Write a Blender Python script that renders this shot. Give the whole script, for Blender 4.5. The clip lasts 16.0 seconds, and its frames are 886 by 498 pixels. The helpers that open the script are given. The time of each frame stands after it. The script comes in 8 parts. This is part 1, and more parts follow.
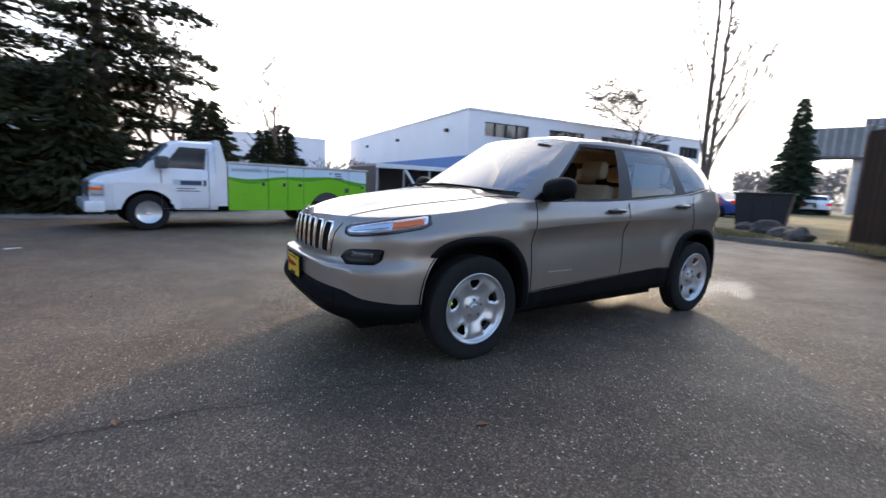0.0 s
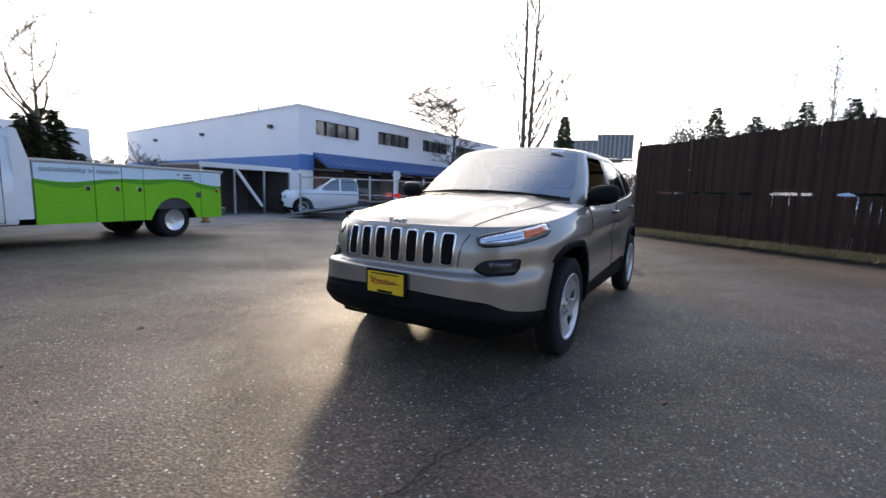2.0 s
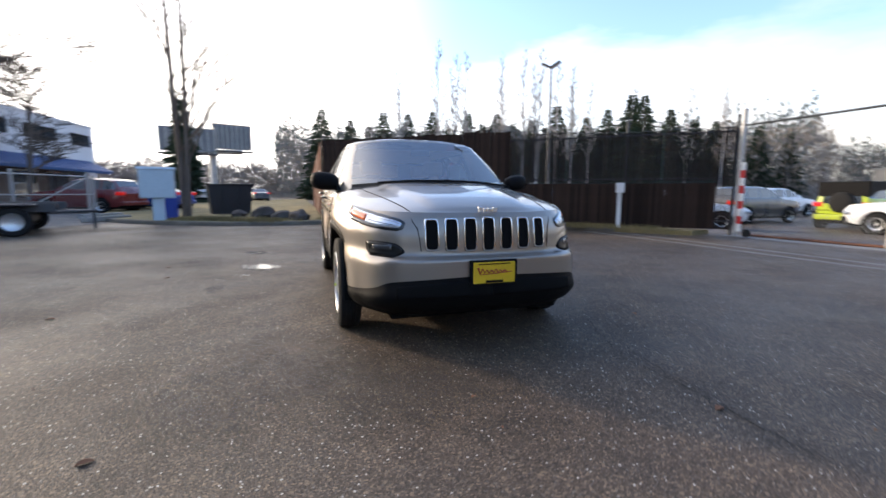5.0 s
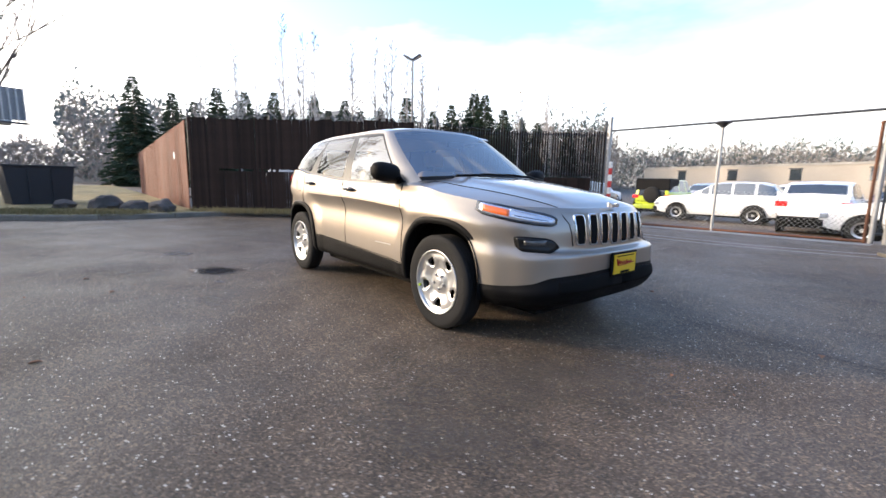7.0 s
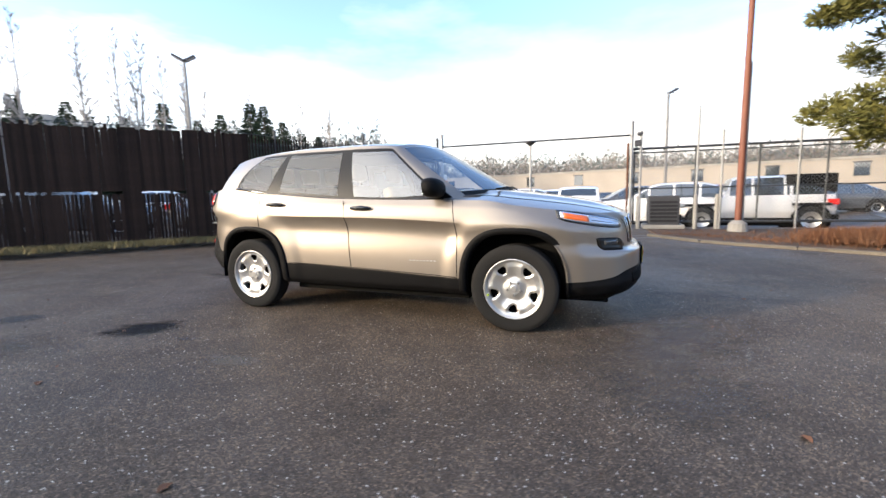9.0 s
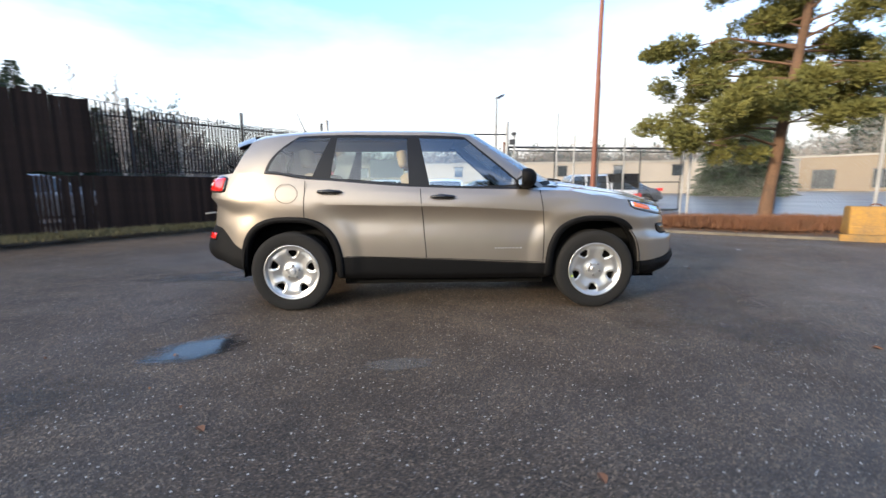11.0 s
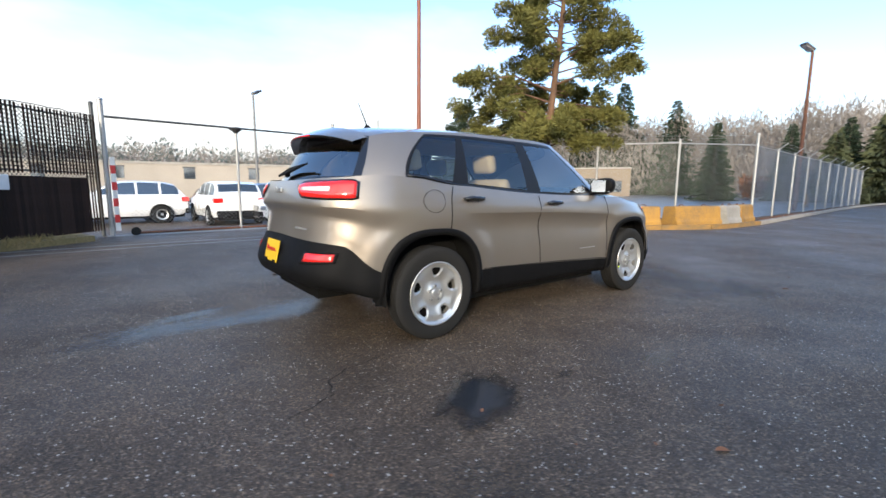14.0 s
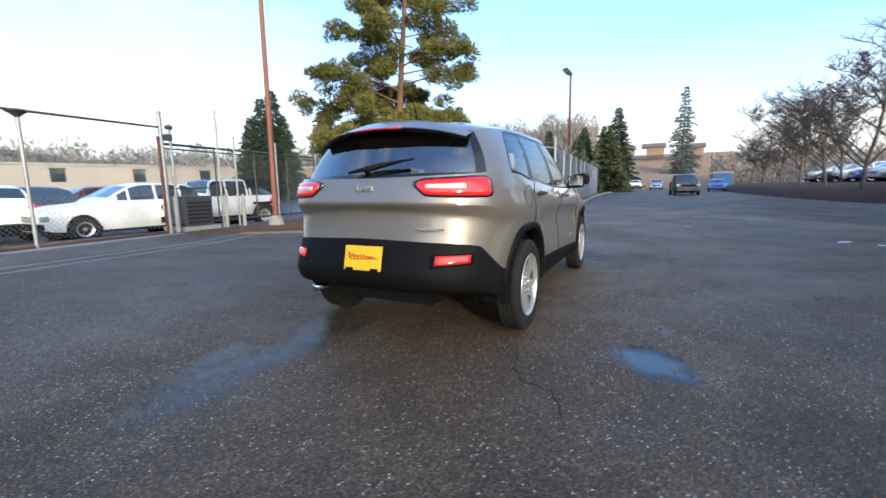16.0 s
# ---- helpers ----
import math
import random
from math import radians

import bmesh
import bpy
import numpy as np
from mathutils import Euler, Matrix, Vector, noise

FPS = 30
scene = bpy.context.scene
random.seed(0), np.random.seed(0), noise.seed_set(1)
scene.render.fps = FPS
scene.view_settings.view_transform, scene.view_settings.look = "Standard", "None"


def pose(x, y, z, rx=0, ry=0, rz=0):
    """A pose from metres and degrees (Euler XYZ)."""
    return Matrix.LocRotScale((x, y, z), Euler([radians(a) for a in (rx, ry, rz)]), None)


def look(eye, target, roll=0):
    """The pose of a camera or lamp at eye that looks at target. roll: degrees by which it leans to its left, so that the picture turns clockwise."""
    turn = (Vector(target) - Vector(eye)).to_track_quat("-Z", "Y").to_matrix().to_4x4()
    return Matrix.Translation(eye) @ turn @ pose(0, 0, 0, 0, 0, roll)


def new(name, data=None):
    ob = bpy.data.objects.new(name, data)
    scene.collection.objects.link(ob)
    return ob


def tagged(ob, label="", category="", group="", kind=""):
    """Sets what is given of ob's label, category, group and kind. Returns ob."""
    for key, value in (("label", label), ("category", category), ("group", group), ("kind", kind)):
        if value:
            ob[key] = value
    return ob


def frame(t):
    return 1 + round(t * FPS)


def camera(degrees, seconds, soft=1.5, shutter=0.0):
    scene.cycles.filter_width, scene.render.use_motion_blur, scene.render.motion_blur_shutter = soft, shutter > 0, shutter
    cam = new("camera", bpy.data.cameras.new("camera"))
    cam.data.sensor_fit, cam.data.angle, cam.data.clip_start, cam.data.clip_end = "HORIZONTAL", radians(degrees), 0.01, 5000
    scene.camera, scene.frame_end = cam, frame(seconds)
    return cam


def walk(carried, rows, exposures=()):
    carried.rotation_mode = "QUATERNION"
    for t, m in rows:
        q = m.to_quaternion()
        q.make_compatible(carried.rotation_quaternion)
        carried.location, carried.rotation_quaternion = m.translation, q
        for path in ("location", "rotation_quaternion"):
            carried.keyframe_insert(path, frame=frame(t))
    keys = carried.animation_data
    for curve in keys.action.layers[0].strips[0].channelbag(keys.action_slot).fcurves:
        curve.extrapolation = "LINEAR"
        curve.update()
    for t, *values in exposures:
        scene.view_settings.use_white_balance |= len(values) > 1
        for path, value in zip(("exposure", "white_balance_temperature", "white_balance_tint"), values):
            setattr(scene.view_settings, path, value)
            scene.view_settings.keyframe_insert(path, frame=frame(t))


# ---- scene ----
cam = camera(92.2, 16.0, soft=1.5, shutter=0.4)
PATH = [
    (0, (3.033, 3.116, 1.145), (1.969, 1.448, 0.855), 2.4),
    (0.5, (3.443, 2.856, 1.143), (2.118, 1.386, 0.856), 2.2),
    (1, (3.773, 2.496, 1.127), (2.324, 1.146, 0.847), 0.8),
    (1.5, (4.093, 2.114, 1.129), (2.504, 0.92, 0.904), 1.3),
    (2, (4.398, 1.712, 1.13), (2.71, 0.67, 0.872), 1.8),
    (2.5, (4.66, 1.27, 1.144), (2.865, 0.43, 0.878), 1.5),
    (3, (4.822, 0.827, 1.155), (2.919, 0.273, 0.886), 0.6),
    (3.5, (4.862, 0.343, 1.139), (2.899, 0.073, 0.871), 1.3),
    (4, (4.892, -0.142, 1.138), (2.908, -0.036, 0.914), -0.6),
    (4.5, (4.857, -0.653, 1.075), (2.889, -0.373, 0.858), 0.9),
    (5, (4.779, -1.138, 1.057), (2.891, -0.532, 0.796), 0.2),
    (5.2, (4.747, -1.323, 1.043), (2.925, -0.543, 0.773), -1.2),
    (7.3, (3.576, -3.088, 1.077), (2.144, -1.718, 0.806), 0.2),
    (7.5, (3.429, -3.244, 1.068), (2.113, -1.757, 0.831), -1.7),
    (8, (3.016, -3.601, 1.064), (1.852, -1.991, 0.833), -1.3),
    (8.5, (2.557, -3.893, 1.068), (1.527, -2.195, 0.837), 0.0),
    (8.7, (2.37, -4.026, 1.075), (1.467, -2.257, 0.836), -0.7),
    (10.8, (0.072, -4.637, 1.107), (-0.009, -2.656, 0.846), 0.3),
    (11, (-0.153, -4.647, 1.099), (-0.082, -2.67, 0.805), -0.2),
    (11.5, (-0.7, -4.578, 1.092), (-0.399, -2.623, 0.791), -0.9),
    (12, (-1.269, -4.473, 1.097), (-0.739, -2.563, 0.833), 0.1),
    (12.5, (-1.789, -4.271, 1.097), (-1.074, -2.42, 0.844), -1.5),
    (13, (-2.294, -4.032, 1.119), (-1.381, -2.276, 0.829), -0.4),
    (13.5, (-2.767, -3.757, 1.12), (-1.672, -2.105, 0.852), -0.3),
    (14, (-3.21, -3.418, 1.117), (-2.004, -1.846, 0.842), 0.3),
    (14.5, (-3.646, -3.083, 1.126), (-2.286, -1.64, 0.869), -0.3),
    (15, (-4.014, -2.649, 1.119), (-2.513, -1.352, 0.859), -1.0),
    (15.5, (-4.33, -2.222, 1.133), (-2.661, -1.147, 0.896), -1.1),
    (16, (-4.566, -1.754, 1.116), (-2.789, -0.882, 0.827), -1.0),
]
# the film camera's exposure: a little more closed towards the sun
walk(cam, [(t, look(eye, target, roll)) for t, eye, target, roll in PATH],
     [(0.0, 1.5, 6750, 12), (1.0, 1.36, 6750, 12), (2.5, 1.22, 6800, 13), (4.0, 1.1, 6750, 13), (5.5, 1.37, 6700, 12), (7.5, 1.66, 6700, 12), (8.5, 1.57, 6700, 11), (11.0, 1.4, 6400, 8), (12.5, 1.38, 6300, 8), (14.5, 1.26, 6150, 6), (16.0, 1.2, 6000, 5)])

# ---- world and sun ----
SUN_AZIMUTH, SUN_HEIGHT = radians(-138), radians(13.7)
world = bpy.data.worlds.new("sky")
scene.world = world
world.use_nodes = True


def build_sky():
    n, l = world.node_tree.nodes, world.node_tree.links
    out, back = n["World Output"], n["Background"]
    sky = n.new("ShaderNodeTexSky")
    sky.sky_type, sky.sun_disc = "NISHITA", False
    sky.sun_elevation, sky.sun_rotation = SUN_HEIGHT, radians(90) - SUN_AZIMUTH
    sky.air_density, sky.dust_density, sky.ozone_density, sky.altitude = 1.0, 2.0, 1.5, 100
    # thin clouds: bright milky sheets low down, blue gaps higher up
    geo = n.new("ShaderNodeTexCoord")
    stretch = n.new("ShaderNodeMapping")
    stretch.inputs["Scale"].default_value = (1.0, 1.0, 3.2)
    fine = n.new("ShaderNodeTexNoise")
    fine.inputs["Scale"].default_value, fine.inputs["Detail"].default_value = 1.6, 6.0
    fine.inputs["Roughness"].default_value = 0.55
    ramp = n.new("ShaderNodeValToRGB")
    ramp.color_ramp.elements[0].position, ramp.color_ramp.elements[1].position = 0.45, 0.84
    height = n.new("ShaderNodeSeparateXYZ")
    low = n.new("ShaderNodeMapRange")
    low.inputs["From Min"].default_value, low.inputs["From Max"].default_value = 0.06, 0.38
    low.inputs["To Min"].default_value, low.inputs["To Max"].default_value = 0.75, -0.34
    add = n.new("ShaderNodeMath")
    add.operation, add.use_clamp = "ADD", True
    # cloud light grows towards the sun
    aim = n.new("ShaderNodeVectorMath")
    aim.operation = "DOT_PRODUCT"
    aim.inputs[1].default_value = (math.cos(SUN_AZIMUTH) * math.cos(SUN_HEIGHT), math.sin(SUN_AZIMUTH) * math.cos(SUN_HEIGHT), math.sin(SUN_HEIGHT))
    near = n.new("ShaderNodeMapRange")
    near.interpolation_type = "SMOOTHSTEP"
    near.inputs["From Min"].default_value, near.inputs["From Max"].default_value = -0.4, 1.0
    near.inputs["To Min"].default_value, near.inputs["To Max"].default_value = 6.6, 18.0
    cloud = n.new("ShaderNodeVectorMath")
    cloud.operation = "SCALE"
    cloud.inputs[0].default_value = (1.0, 0.97, 0.92)
    mix = n.new("ShaderNodeMixRGB")
    clear = n.new("ShaderNodeVectorMath")
    clear.operation = "MULTIPLY"
    clear.inputs[1].default_value = (2.25, 2.5, 3.0)
    l.new(geo.outputs["Generated"], stretch.inputs["Vector"])
    l.new(stretch.outputs["Vector"], fine.inputs["Vector"])
    l.new(fine.outputs["Fac"], ramp.inputs["Fac"])
    l.new(geo.outputs["Generated"], height.inputs["Vector"])
    l.new(height.outputs["Z"], low.inputs["Value"])
    l.new(ramp.outputs["Color"], add.inputs[0])
    l.new(low.outputs["Result"], add.inputs[1])
    l.new(geo.outputs["Generated"], aim.inputs[0])
    l.new(aim.outputs["Value"], near.inputs["Value"])
    l.new(near.outputs["Result"], cloud.inputs["Scale"])
    # the sheet closes higher up on the sun's side
    veil = n.new("ShaderNodeMapRange")
    veil.interpolation_type = "SMOOTHSTEP"
    veil.inputs["From Min"].default_value, veil.inputs["From Max"].default_value = 0.50, 0.92
    veil.inputs["To Min"].default_value, veil.inputs["To Max"].default_value = 0.0, 0.75
    more = n.new("ShaderNodeMath")
    more.operation, more.use_clamp = "ADD", True
    l.new(aim.outputs["Value"], veil.inputs["Value"])
    l.new(add.outputs["Value"], more.inputs[0])
    l.new(veil.outputs["Result"], more.inputs[1])
    l.new(more.outputs["Value"], mix.inputs["Fac"])
    l.new(sky.outputs["Color"], clear.inputs[0])
    l.new(clear.outputs["Vector"], mix.inputs["Color1"])
    l.new(cloud.outputs["Vector"], mix.inputs["Color2"])
    l.new(mix.outputs["Color"], back.inputs["Color"])
    back.inputs["Strength"].default_value = 0.08
    l.new(back.outputs["Background"], out.inputs["Surface"])


build_sky()
sun = new("sun", bpy.data.lights.new("sun", "SUN"))
sun.data.energy, sun.data.angle, sun.data.color = 2.2, radians(5.0), (1.0, 0.82, 0.60)
sun.matrix_world = look((0, 0, 0), (-math.cos(SUN_AZIMUTH) * math.cos(SUN_HEIGHT), -math.sin(SUN_AZIMUTH) * math.cos(SUN_HEIGHT), -math.sin(SUN_HEIGHT)))


# ---- materials ----
def material(name, a, b=None, rough=0.6, metal=0.0, big=1.5, small=40.0, bump=0.0, bump_scale=None, coat=0.0, vary=0.0, spread=0.12,
             stretch=(1, 1, 1), transmission=0.0, ior=1.45, emit=0.0, spec=0.5, rough_vary=0.08):
    """A surface with colour variation at two scales, uneven gloss and fine relief; vary: difference from object to object."""
    m = bpy.data.materials.new(name)
    m.use_nodes = True
    n, l = m.node_tree.nodes, m.node_tree.links
    p = n["Principled BSDF"]
    p.inputs["Roughness"].default_value, p.inputs["Metallic"].default_value = rough, metal
    p.inputs["Coat Weight"].default_value, p.inputs["Coat Roughness"].default_value = coat, 0.03
    p.inputs["Transmission Weight"].default_value, p.inputs["IOR"].default_value = transmission, ior
    p.inputs["Specular IOR Level"].default_value = spec
    b = b or tuple(max(0.0, c * (1 - spread)) for c in a)
    at = n.new("ShaderNodeTexCoord")
    place = n.new("ShaderNodeMapping")
    place.inputs["Scale"].default_value = stretch
    l.new(at.outputs["Object"], place.inputs["Vector"])
    wide, grain = n.new("ShaderNodeTexNoise"), n.new("ShaderNodeTexNoise")
    wide.inputs["Scale"].default_value, wide.inputs["Detail"].default_value = big, 5.0
    grain.inputs["Scale"].default_value, grain.inputs["Detail"].default_value = small, 4.0
    for t in (wide, grain):
        l.new(place.outputs["Vector"], t.inputs["Vector"])
    both = n.new("ShaderNodeMath")
    both.operation = "MULTIPLY_ADD"
    both.inputs[1].default_value = 0.45
    half = n.new("ShaderNodeMath")
    half.operation = "MULTIPLY"
    half.inputs[1].default_value = 0.55
    l.new(wide.outputs["Fac"], half.inputs[0])
    l.new(grain.outputs["Fac"], both.inputs[0])
    l.new(half.outputs["Value"], both.inputs[2])
    ramp = n.new("ShaderNodeValToRGB")
    ramp.color_ramp.elements[0].position, ramp.color_ramp.elements[1].position = 0.35, 0.65
    ramp.color_ramp.elements[0].color, ramp.color_ramp.elements[1].color = (*b, 1), (*a, 1)
    l.new(both.outputs["Value"], ramp.inputs["Fac"])
    colour = ramp.outputs["Color"]
    if vary:
        info, tone, hue = n.new("ShaderNodeObjectInfo"), n.new("ShaderNodeMapRange"), n.new("ShaderNodeHueSaturation")
        tone.inputs["To Min"].default_value, tone.inputs["To Max"].default_value = 1 - vary, 1 + vary
        l.new(info.outputs["Random"], tone.inputs["Value"])
        l.new(tone.outputs["Result"], hue.inputs["Value"])
        l.new(colour, hue.inputs["Color"])
        colour = hue.outputs["Color"]
    l.new(colour, p.inputs["Base Color"])
    gloss = n.new("ShaderNodeMapRange")
    gloss.inputs["To Min"].default_value, gloss.inputs["To Max"].default_value = max(0.0, rough - rough_vary), min(1.0, rough + rough_vary)
    l.new(wide.outputs["Fac"], gloss.inputs["Value"])
    l.new(gloss.outputs["Result"], p.inputs["Roughness"])
    if bump:
        relief, high = n.new("ShaderNodeBump"), n.new("ShaderNodeTexNoise")
        high.inputs["Scale"].default_value, high.inputs["Detail"].default_value = bump_scale or small, 5.0
        l.new(place.outputs["Vector"], high.inputs["Vector"])
        l.new(high.outputs["Fac"], relief.inputs["Height"])
        relief.inputs["Strength"].default_value, relief.inputs["Distance"].default_value = min(1.0, bump), 0.02
        l.new(relief.outputs["Normal"], p.inputs["Normal"])
    if emit:
        l.new(colour, p.inputs["Emission Color"])
        p.inputs["Emission Strength"].default_value = emit
    return m


def asphalt_material():
    """Old damp asphalt: dark binder, pale worn stones, wide damp and dry areas."""
    m = bpy.data.materials.new("asphalt")
    m.use_nodes = True
    n, l = m.node_tree.nodes, m.node_tree.links
    p = n["Principled BSDF"]
    geo = n.new("ShaderNodeNewGeometry")

    def noise_at(scale, detail=5.0, rough=0.55):
        t = n.new("ShaderNodeTexNoise")
        t.inputs["Scale"].default_value, t.inputs["Detail"].default_value, t.inputs["Roughness"].default_value = scale, detail, rough
        l.new(geo.outputs["Position"], t.inputs["Vector"])
        return t.outputs["Fac"]

    def ramp(fac, *stops):
        r = n.new("ShaderNodeValToRGB")
        while len(r.color_ramp.elements) < len(stops):
            r.color_ramp.elements.new(0.5)
        for e, (at, c) in zip(r.color_ramp.elements, stops):
            e.position, e.color = at, (*c, 1) if len(c) == 3 else c
        l.new(fac, r.inputs["Fac"])
        return r.outputs["Color"]

    def mixed(kind, fac, a, b):
        x = n.new("ShaderNodeMixRGB")
        x.blend_type = kind
        for socket, v in zip(x.inputs, (fac, a, b)):
            if isinstance(v, (int, float)):
                socket.default_value = v
            elif isinstance(v, tuple):
                socket.default_value = (*v, 1)
            else:
                l.new(v, socket)
        return x.outputs["Color"]

    def stones(scale, low, high):
        v = n.new("ShaderNodeTexVoronoi")
        v.inputs["Scale"].default_value = scale
        l.new(geo.outputs["Position"], v.inputs["Vector"])
        size = n.new("ShaderNodeMath")
        size.operation = "LESS_THAN"
        l.new(v.outputs["Distance"], size.inputs[0])
        size.inputs[1].default_value = 0.34
        tone = n.new("ShaderNodeSeparateColor")
        l.new(v.outputs["Color"], tone.inputs["Color"])
        pick = ramp(tone.outputs["Red"], (low, (0, 0, 0)), (high, (1, 1, 1)))
        both = n.new("ShaderNodeMath")
        both.operation = "MULTIPLY"
        l.new(size.outputs["Value"], both.inputs[0])
        l.new(pick, both.inputs[1])
        return both.outputs["Value"], v.outputs["Distance"]

    base = ramp(noise_at(0.35), (0.3, (0.076, 0.054, 0.036)), (0.7, (0.120, 0.088, 0.060)))
    base = mixed("MULTIPLY", 0.7, base, ramp(noise_at(3.0), (0.3, (0.6, 0.6, 0.6)), (0.7, (1.25, 1.22, 1.18))))
    base = mixed("MULTIPLY", 0.8, base, ramp(noise_at(120.0, 3.0), (0.3, (0.5, 0.5, 0.5)), (0.7, (1.5, 1.5, 1.5))))
    chips = n.new("ShaderNodeTexVoronoi")
    chips.inputs["Scale"].default_value = 115.0
    l.new(geo.outputs["Position"], chips.inputs["Vector"])
    split = n.new("ShaderNodeSeparateColor")
    l.new(chips.outputs["Color"], split.inputs["Color"])
    base = mixed("MULTIPLY", 1.0, base, ramp(split.outputs["Green"], (0.0, (0.40, 0.40, 0.40)), (0.55, (0.85, 0.85, 0.85)), (0.86, (1.45, 1.43, 1.4)), (1.0, (2.6, 2.5, 2.4))))
    big_stones, dist = stones(62.0, 0.90, 0.97)
    small_stones, dist2 = stones(105.0, 0.70, 1.0)
    base = mixed("MIX", big_stones, base, (0.58, 0.53, 0.46))
    base = mixed("MIX", small_stones, base, (0.17, 0.15, 0.127))
    # reddish bits and oil spots
    base = mixed("MIX", ramp(noise_at(7.0, 2.0), (0.74, (0, 0, 0)), (0.80, (0.5, 0.5, 0.5))), base, (0.075, 0.035, 0.028))
    base = mixed("MIX", ramp(noise_at(1.1, 3.0), (0.66, (0, 0, 0)), (0.78, (0.7, 0.7, 0.7))), base, (0.022, 0.021, 0.02))
    l.new(base, p.inputs["Base Color"])
    damp = ramp(noise_at(0.55, 6.0), (0.35, (0.54, 0.54, 0.54)), (0.62, (0.72, 0.72, 0.72)))
    l.new(damp, p.inputs["Roughness"])
    p.inputs["Specular IOR Level"].default_value = 0.3
    relief = n.new("ShaderNodeBump")
    relief.inputs["Strength"].default_value, relief.inputs["Distance"].default_value = 0.7, 0.006
    rough_height = n.new("ShaderNodeMath")
    rough_height.operation = "MULTIPLY_ADD"
    rough_height.inputs[1].default_value = -0.6
    l.new(dist, rough_height.inputs[0])
    l.new(noise_at(160.0, 3.0), rough_height.inputs[2])
    l.new(rough_height.outputs["Value"], relief.inputs["Height"])
    l.new(relief.outputs["Normal"], p.inputs["Normal"])
    # thin damp film in wide patches over the stones
    l.new(ramp(noise_at(0.8, 6.0), (0.40, (0.0, 0.0, 0.0)), (0.66, (0.16, 0.16, 0.16))), p.inputs["Coat Weight"])
    p.inputs["Coat Roughness"].default_value = 0.42
    l.new(relief.outputs["Normal"], p.inputs["Coat Normal"])
    return m


def glass_material(name, tint, rough=0.0, mirror=3.0):
    """A pane: clear where looked through, mirroring at a slant."""
    m = bpy.data.materials.new(name)
    m.use_nodes = True
    n, l = m.node_tree.nodes, m.node_tree.links
    n.remove(n["Principled BSDF"])
    clear, shiny, mix, slant = n.new("ShaderNodeBsdfTransparent"), n.new("ShaderNodeBsdfGlossy"), n.new("ShaderNodeMixShader"), n.new("ShaderNodeFresnel")
    clear.inputs["Color"].default_value = (*tint, 1)
    shiny.inputs["Roughness"].default_value = rough
    slant.inputs["IOR"].default_value = mirror
    l.new(slant.outputs["Fac"], mix.inputs["Fac"])
    l.new(clear.outputs["BSDF"], mix.inputs[1])
    l.new(shiny.outputs["BSDF"], mix.inputs[2])
    l.new(mix.outputs["Shader"], n["Material Output"].inputs["Surface"])
    return m


ASPHALT = asphalt_material()
PAINT = material("beige_metallic_paint", (0.305, 0.265, 0.222), (0.280, 0.242, 0.203), rough=0.42, metal=0.70, coat=1.0, big=3, small=900, rough_vary=0.02)
CLADDING = material("black_grained_plastic", (0.006, 0.006, 0.0065), spec=0.13, rough=0.6, big=4, small=300, bump=0.15, bump_scale=700)
GLOSS_BLACK = material("gloss_black", (0.012, 0.012, 0.013), rough=0.12, big=4, small=200, coat=0.6, rough_vary=0.03)
PILLAR_BLACK = material("satin_black_pillar", (0.010, 0.010, 0.011), spec=0.3, rough=0.35, big=4, small=200, rough_vary=0.04)
RUBBER = material("tyre_rubber", (0.018, 0.0175, 0.017), spec=0.25, rough=0.85, big=6, small=150, bump=0.2)
DARK = material("underbody_black", (0.008, 0.008, 0.008), spec=0.1, rough=0.85)
CHROME = material("chrome", (0.85, 0.86, 0.88), rough=0.08, metal=1.0, rough_vary=0.03)
NUT_STEEL = material("dull_nut_steel", (0.32, 0.32, 0.32), rough=0.45, metal=0.8)
SILVER = material("silver_wheel_paint", (0.62, 0.62, 0.61), rough=0.32, metal=0.75, coat=0.4, big=8, small=400, rough_vary=0.05)
GLASS = glass_material("clear_car_glass", (0.80, 0.86, 0.84), mirror=4.0)
SIDE_GLASS = glass_material("clear_side_glass", (0.86, 0.96, 0.92), mirror=3.0)
TINTED = glass_material("tinted_car_glass", (0.76, 0.85, 0.84), mirror=2.0)
BACK_GLASS = glass_material("dark_rear_glass", (0.36, 0.40, 0.43), mirror=3.6)
# faint glow added to brighten the red; the reflectors share it without a lamp
RED_LENS = material("glowing_red_lens", (0.55, 0.015, 0.012), rough=0.12, coat=0.8, rough_vary=0.02, emit=0.25)
CLEAR_LENS = material("white_lens", (0.72, 0.66, 0.64), rough=0.15, coat=0.8, rough_vary=0.02)
AMBER_LENS = material("amber_lens", (0.80, 0.15, 0.02), rough=0.15, coat=0.8, rough_vary=0.02)
YELLOW = material("yellow_card", (0.80, 0.50, 0.02), rough=0.45)
RED_PRINT = material("red_print", (0.40, 0.02, 0.02), rough=0.5)
TAN_CLOTH = material("tan_upholstery", (0.46, 0.36, 0.24), rough=0.8, small=120, bump=0.2)
DARK_TRIM = material("dark_interior_trim", (0.05, 0.043, 0.037), rough=0.7, bump=0.1)
PAPER = material("white_paper", (0.72, 0.75, 0.76), rough=0.7)
THIN_PAPER = material("thin_paper", (0.80, 0.84, 0.86), rough=0.7, transmission=0.75, ior=1.05)
WHITE_PAINT = material("white_vehicle_paint", (0.78, 0.79, 0.80), rough=0.28, coat=0.8, big=3, small=300, spread=0.04, rough_vary=0.04)
GRASS = material("dry_verge_grass", (0.29, 0.215, 0.095), (0.115, 0.10, 0.04), rough=0.95, big=0.9, small=30, bump=0.8)
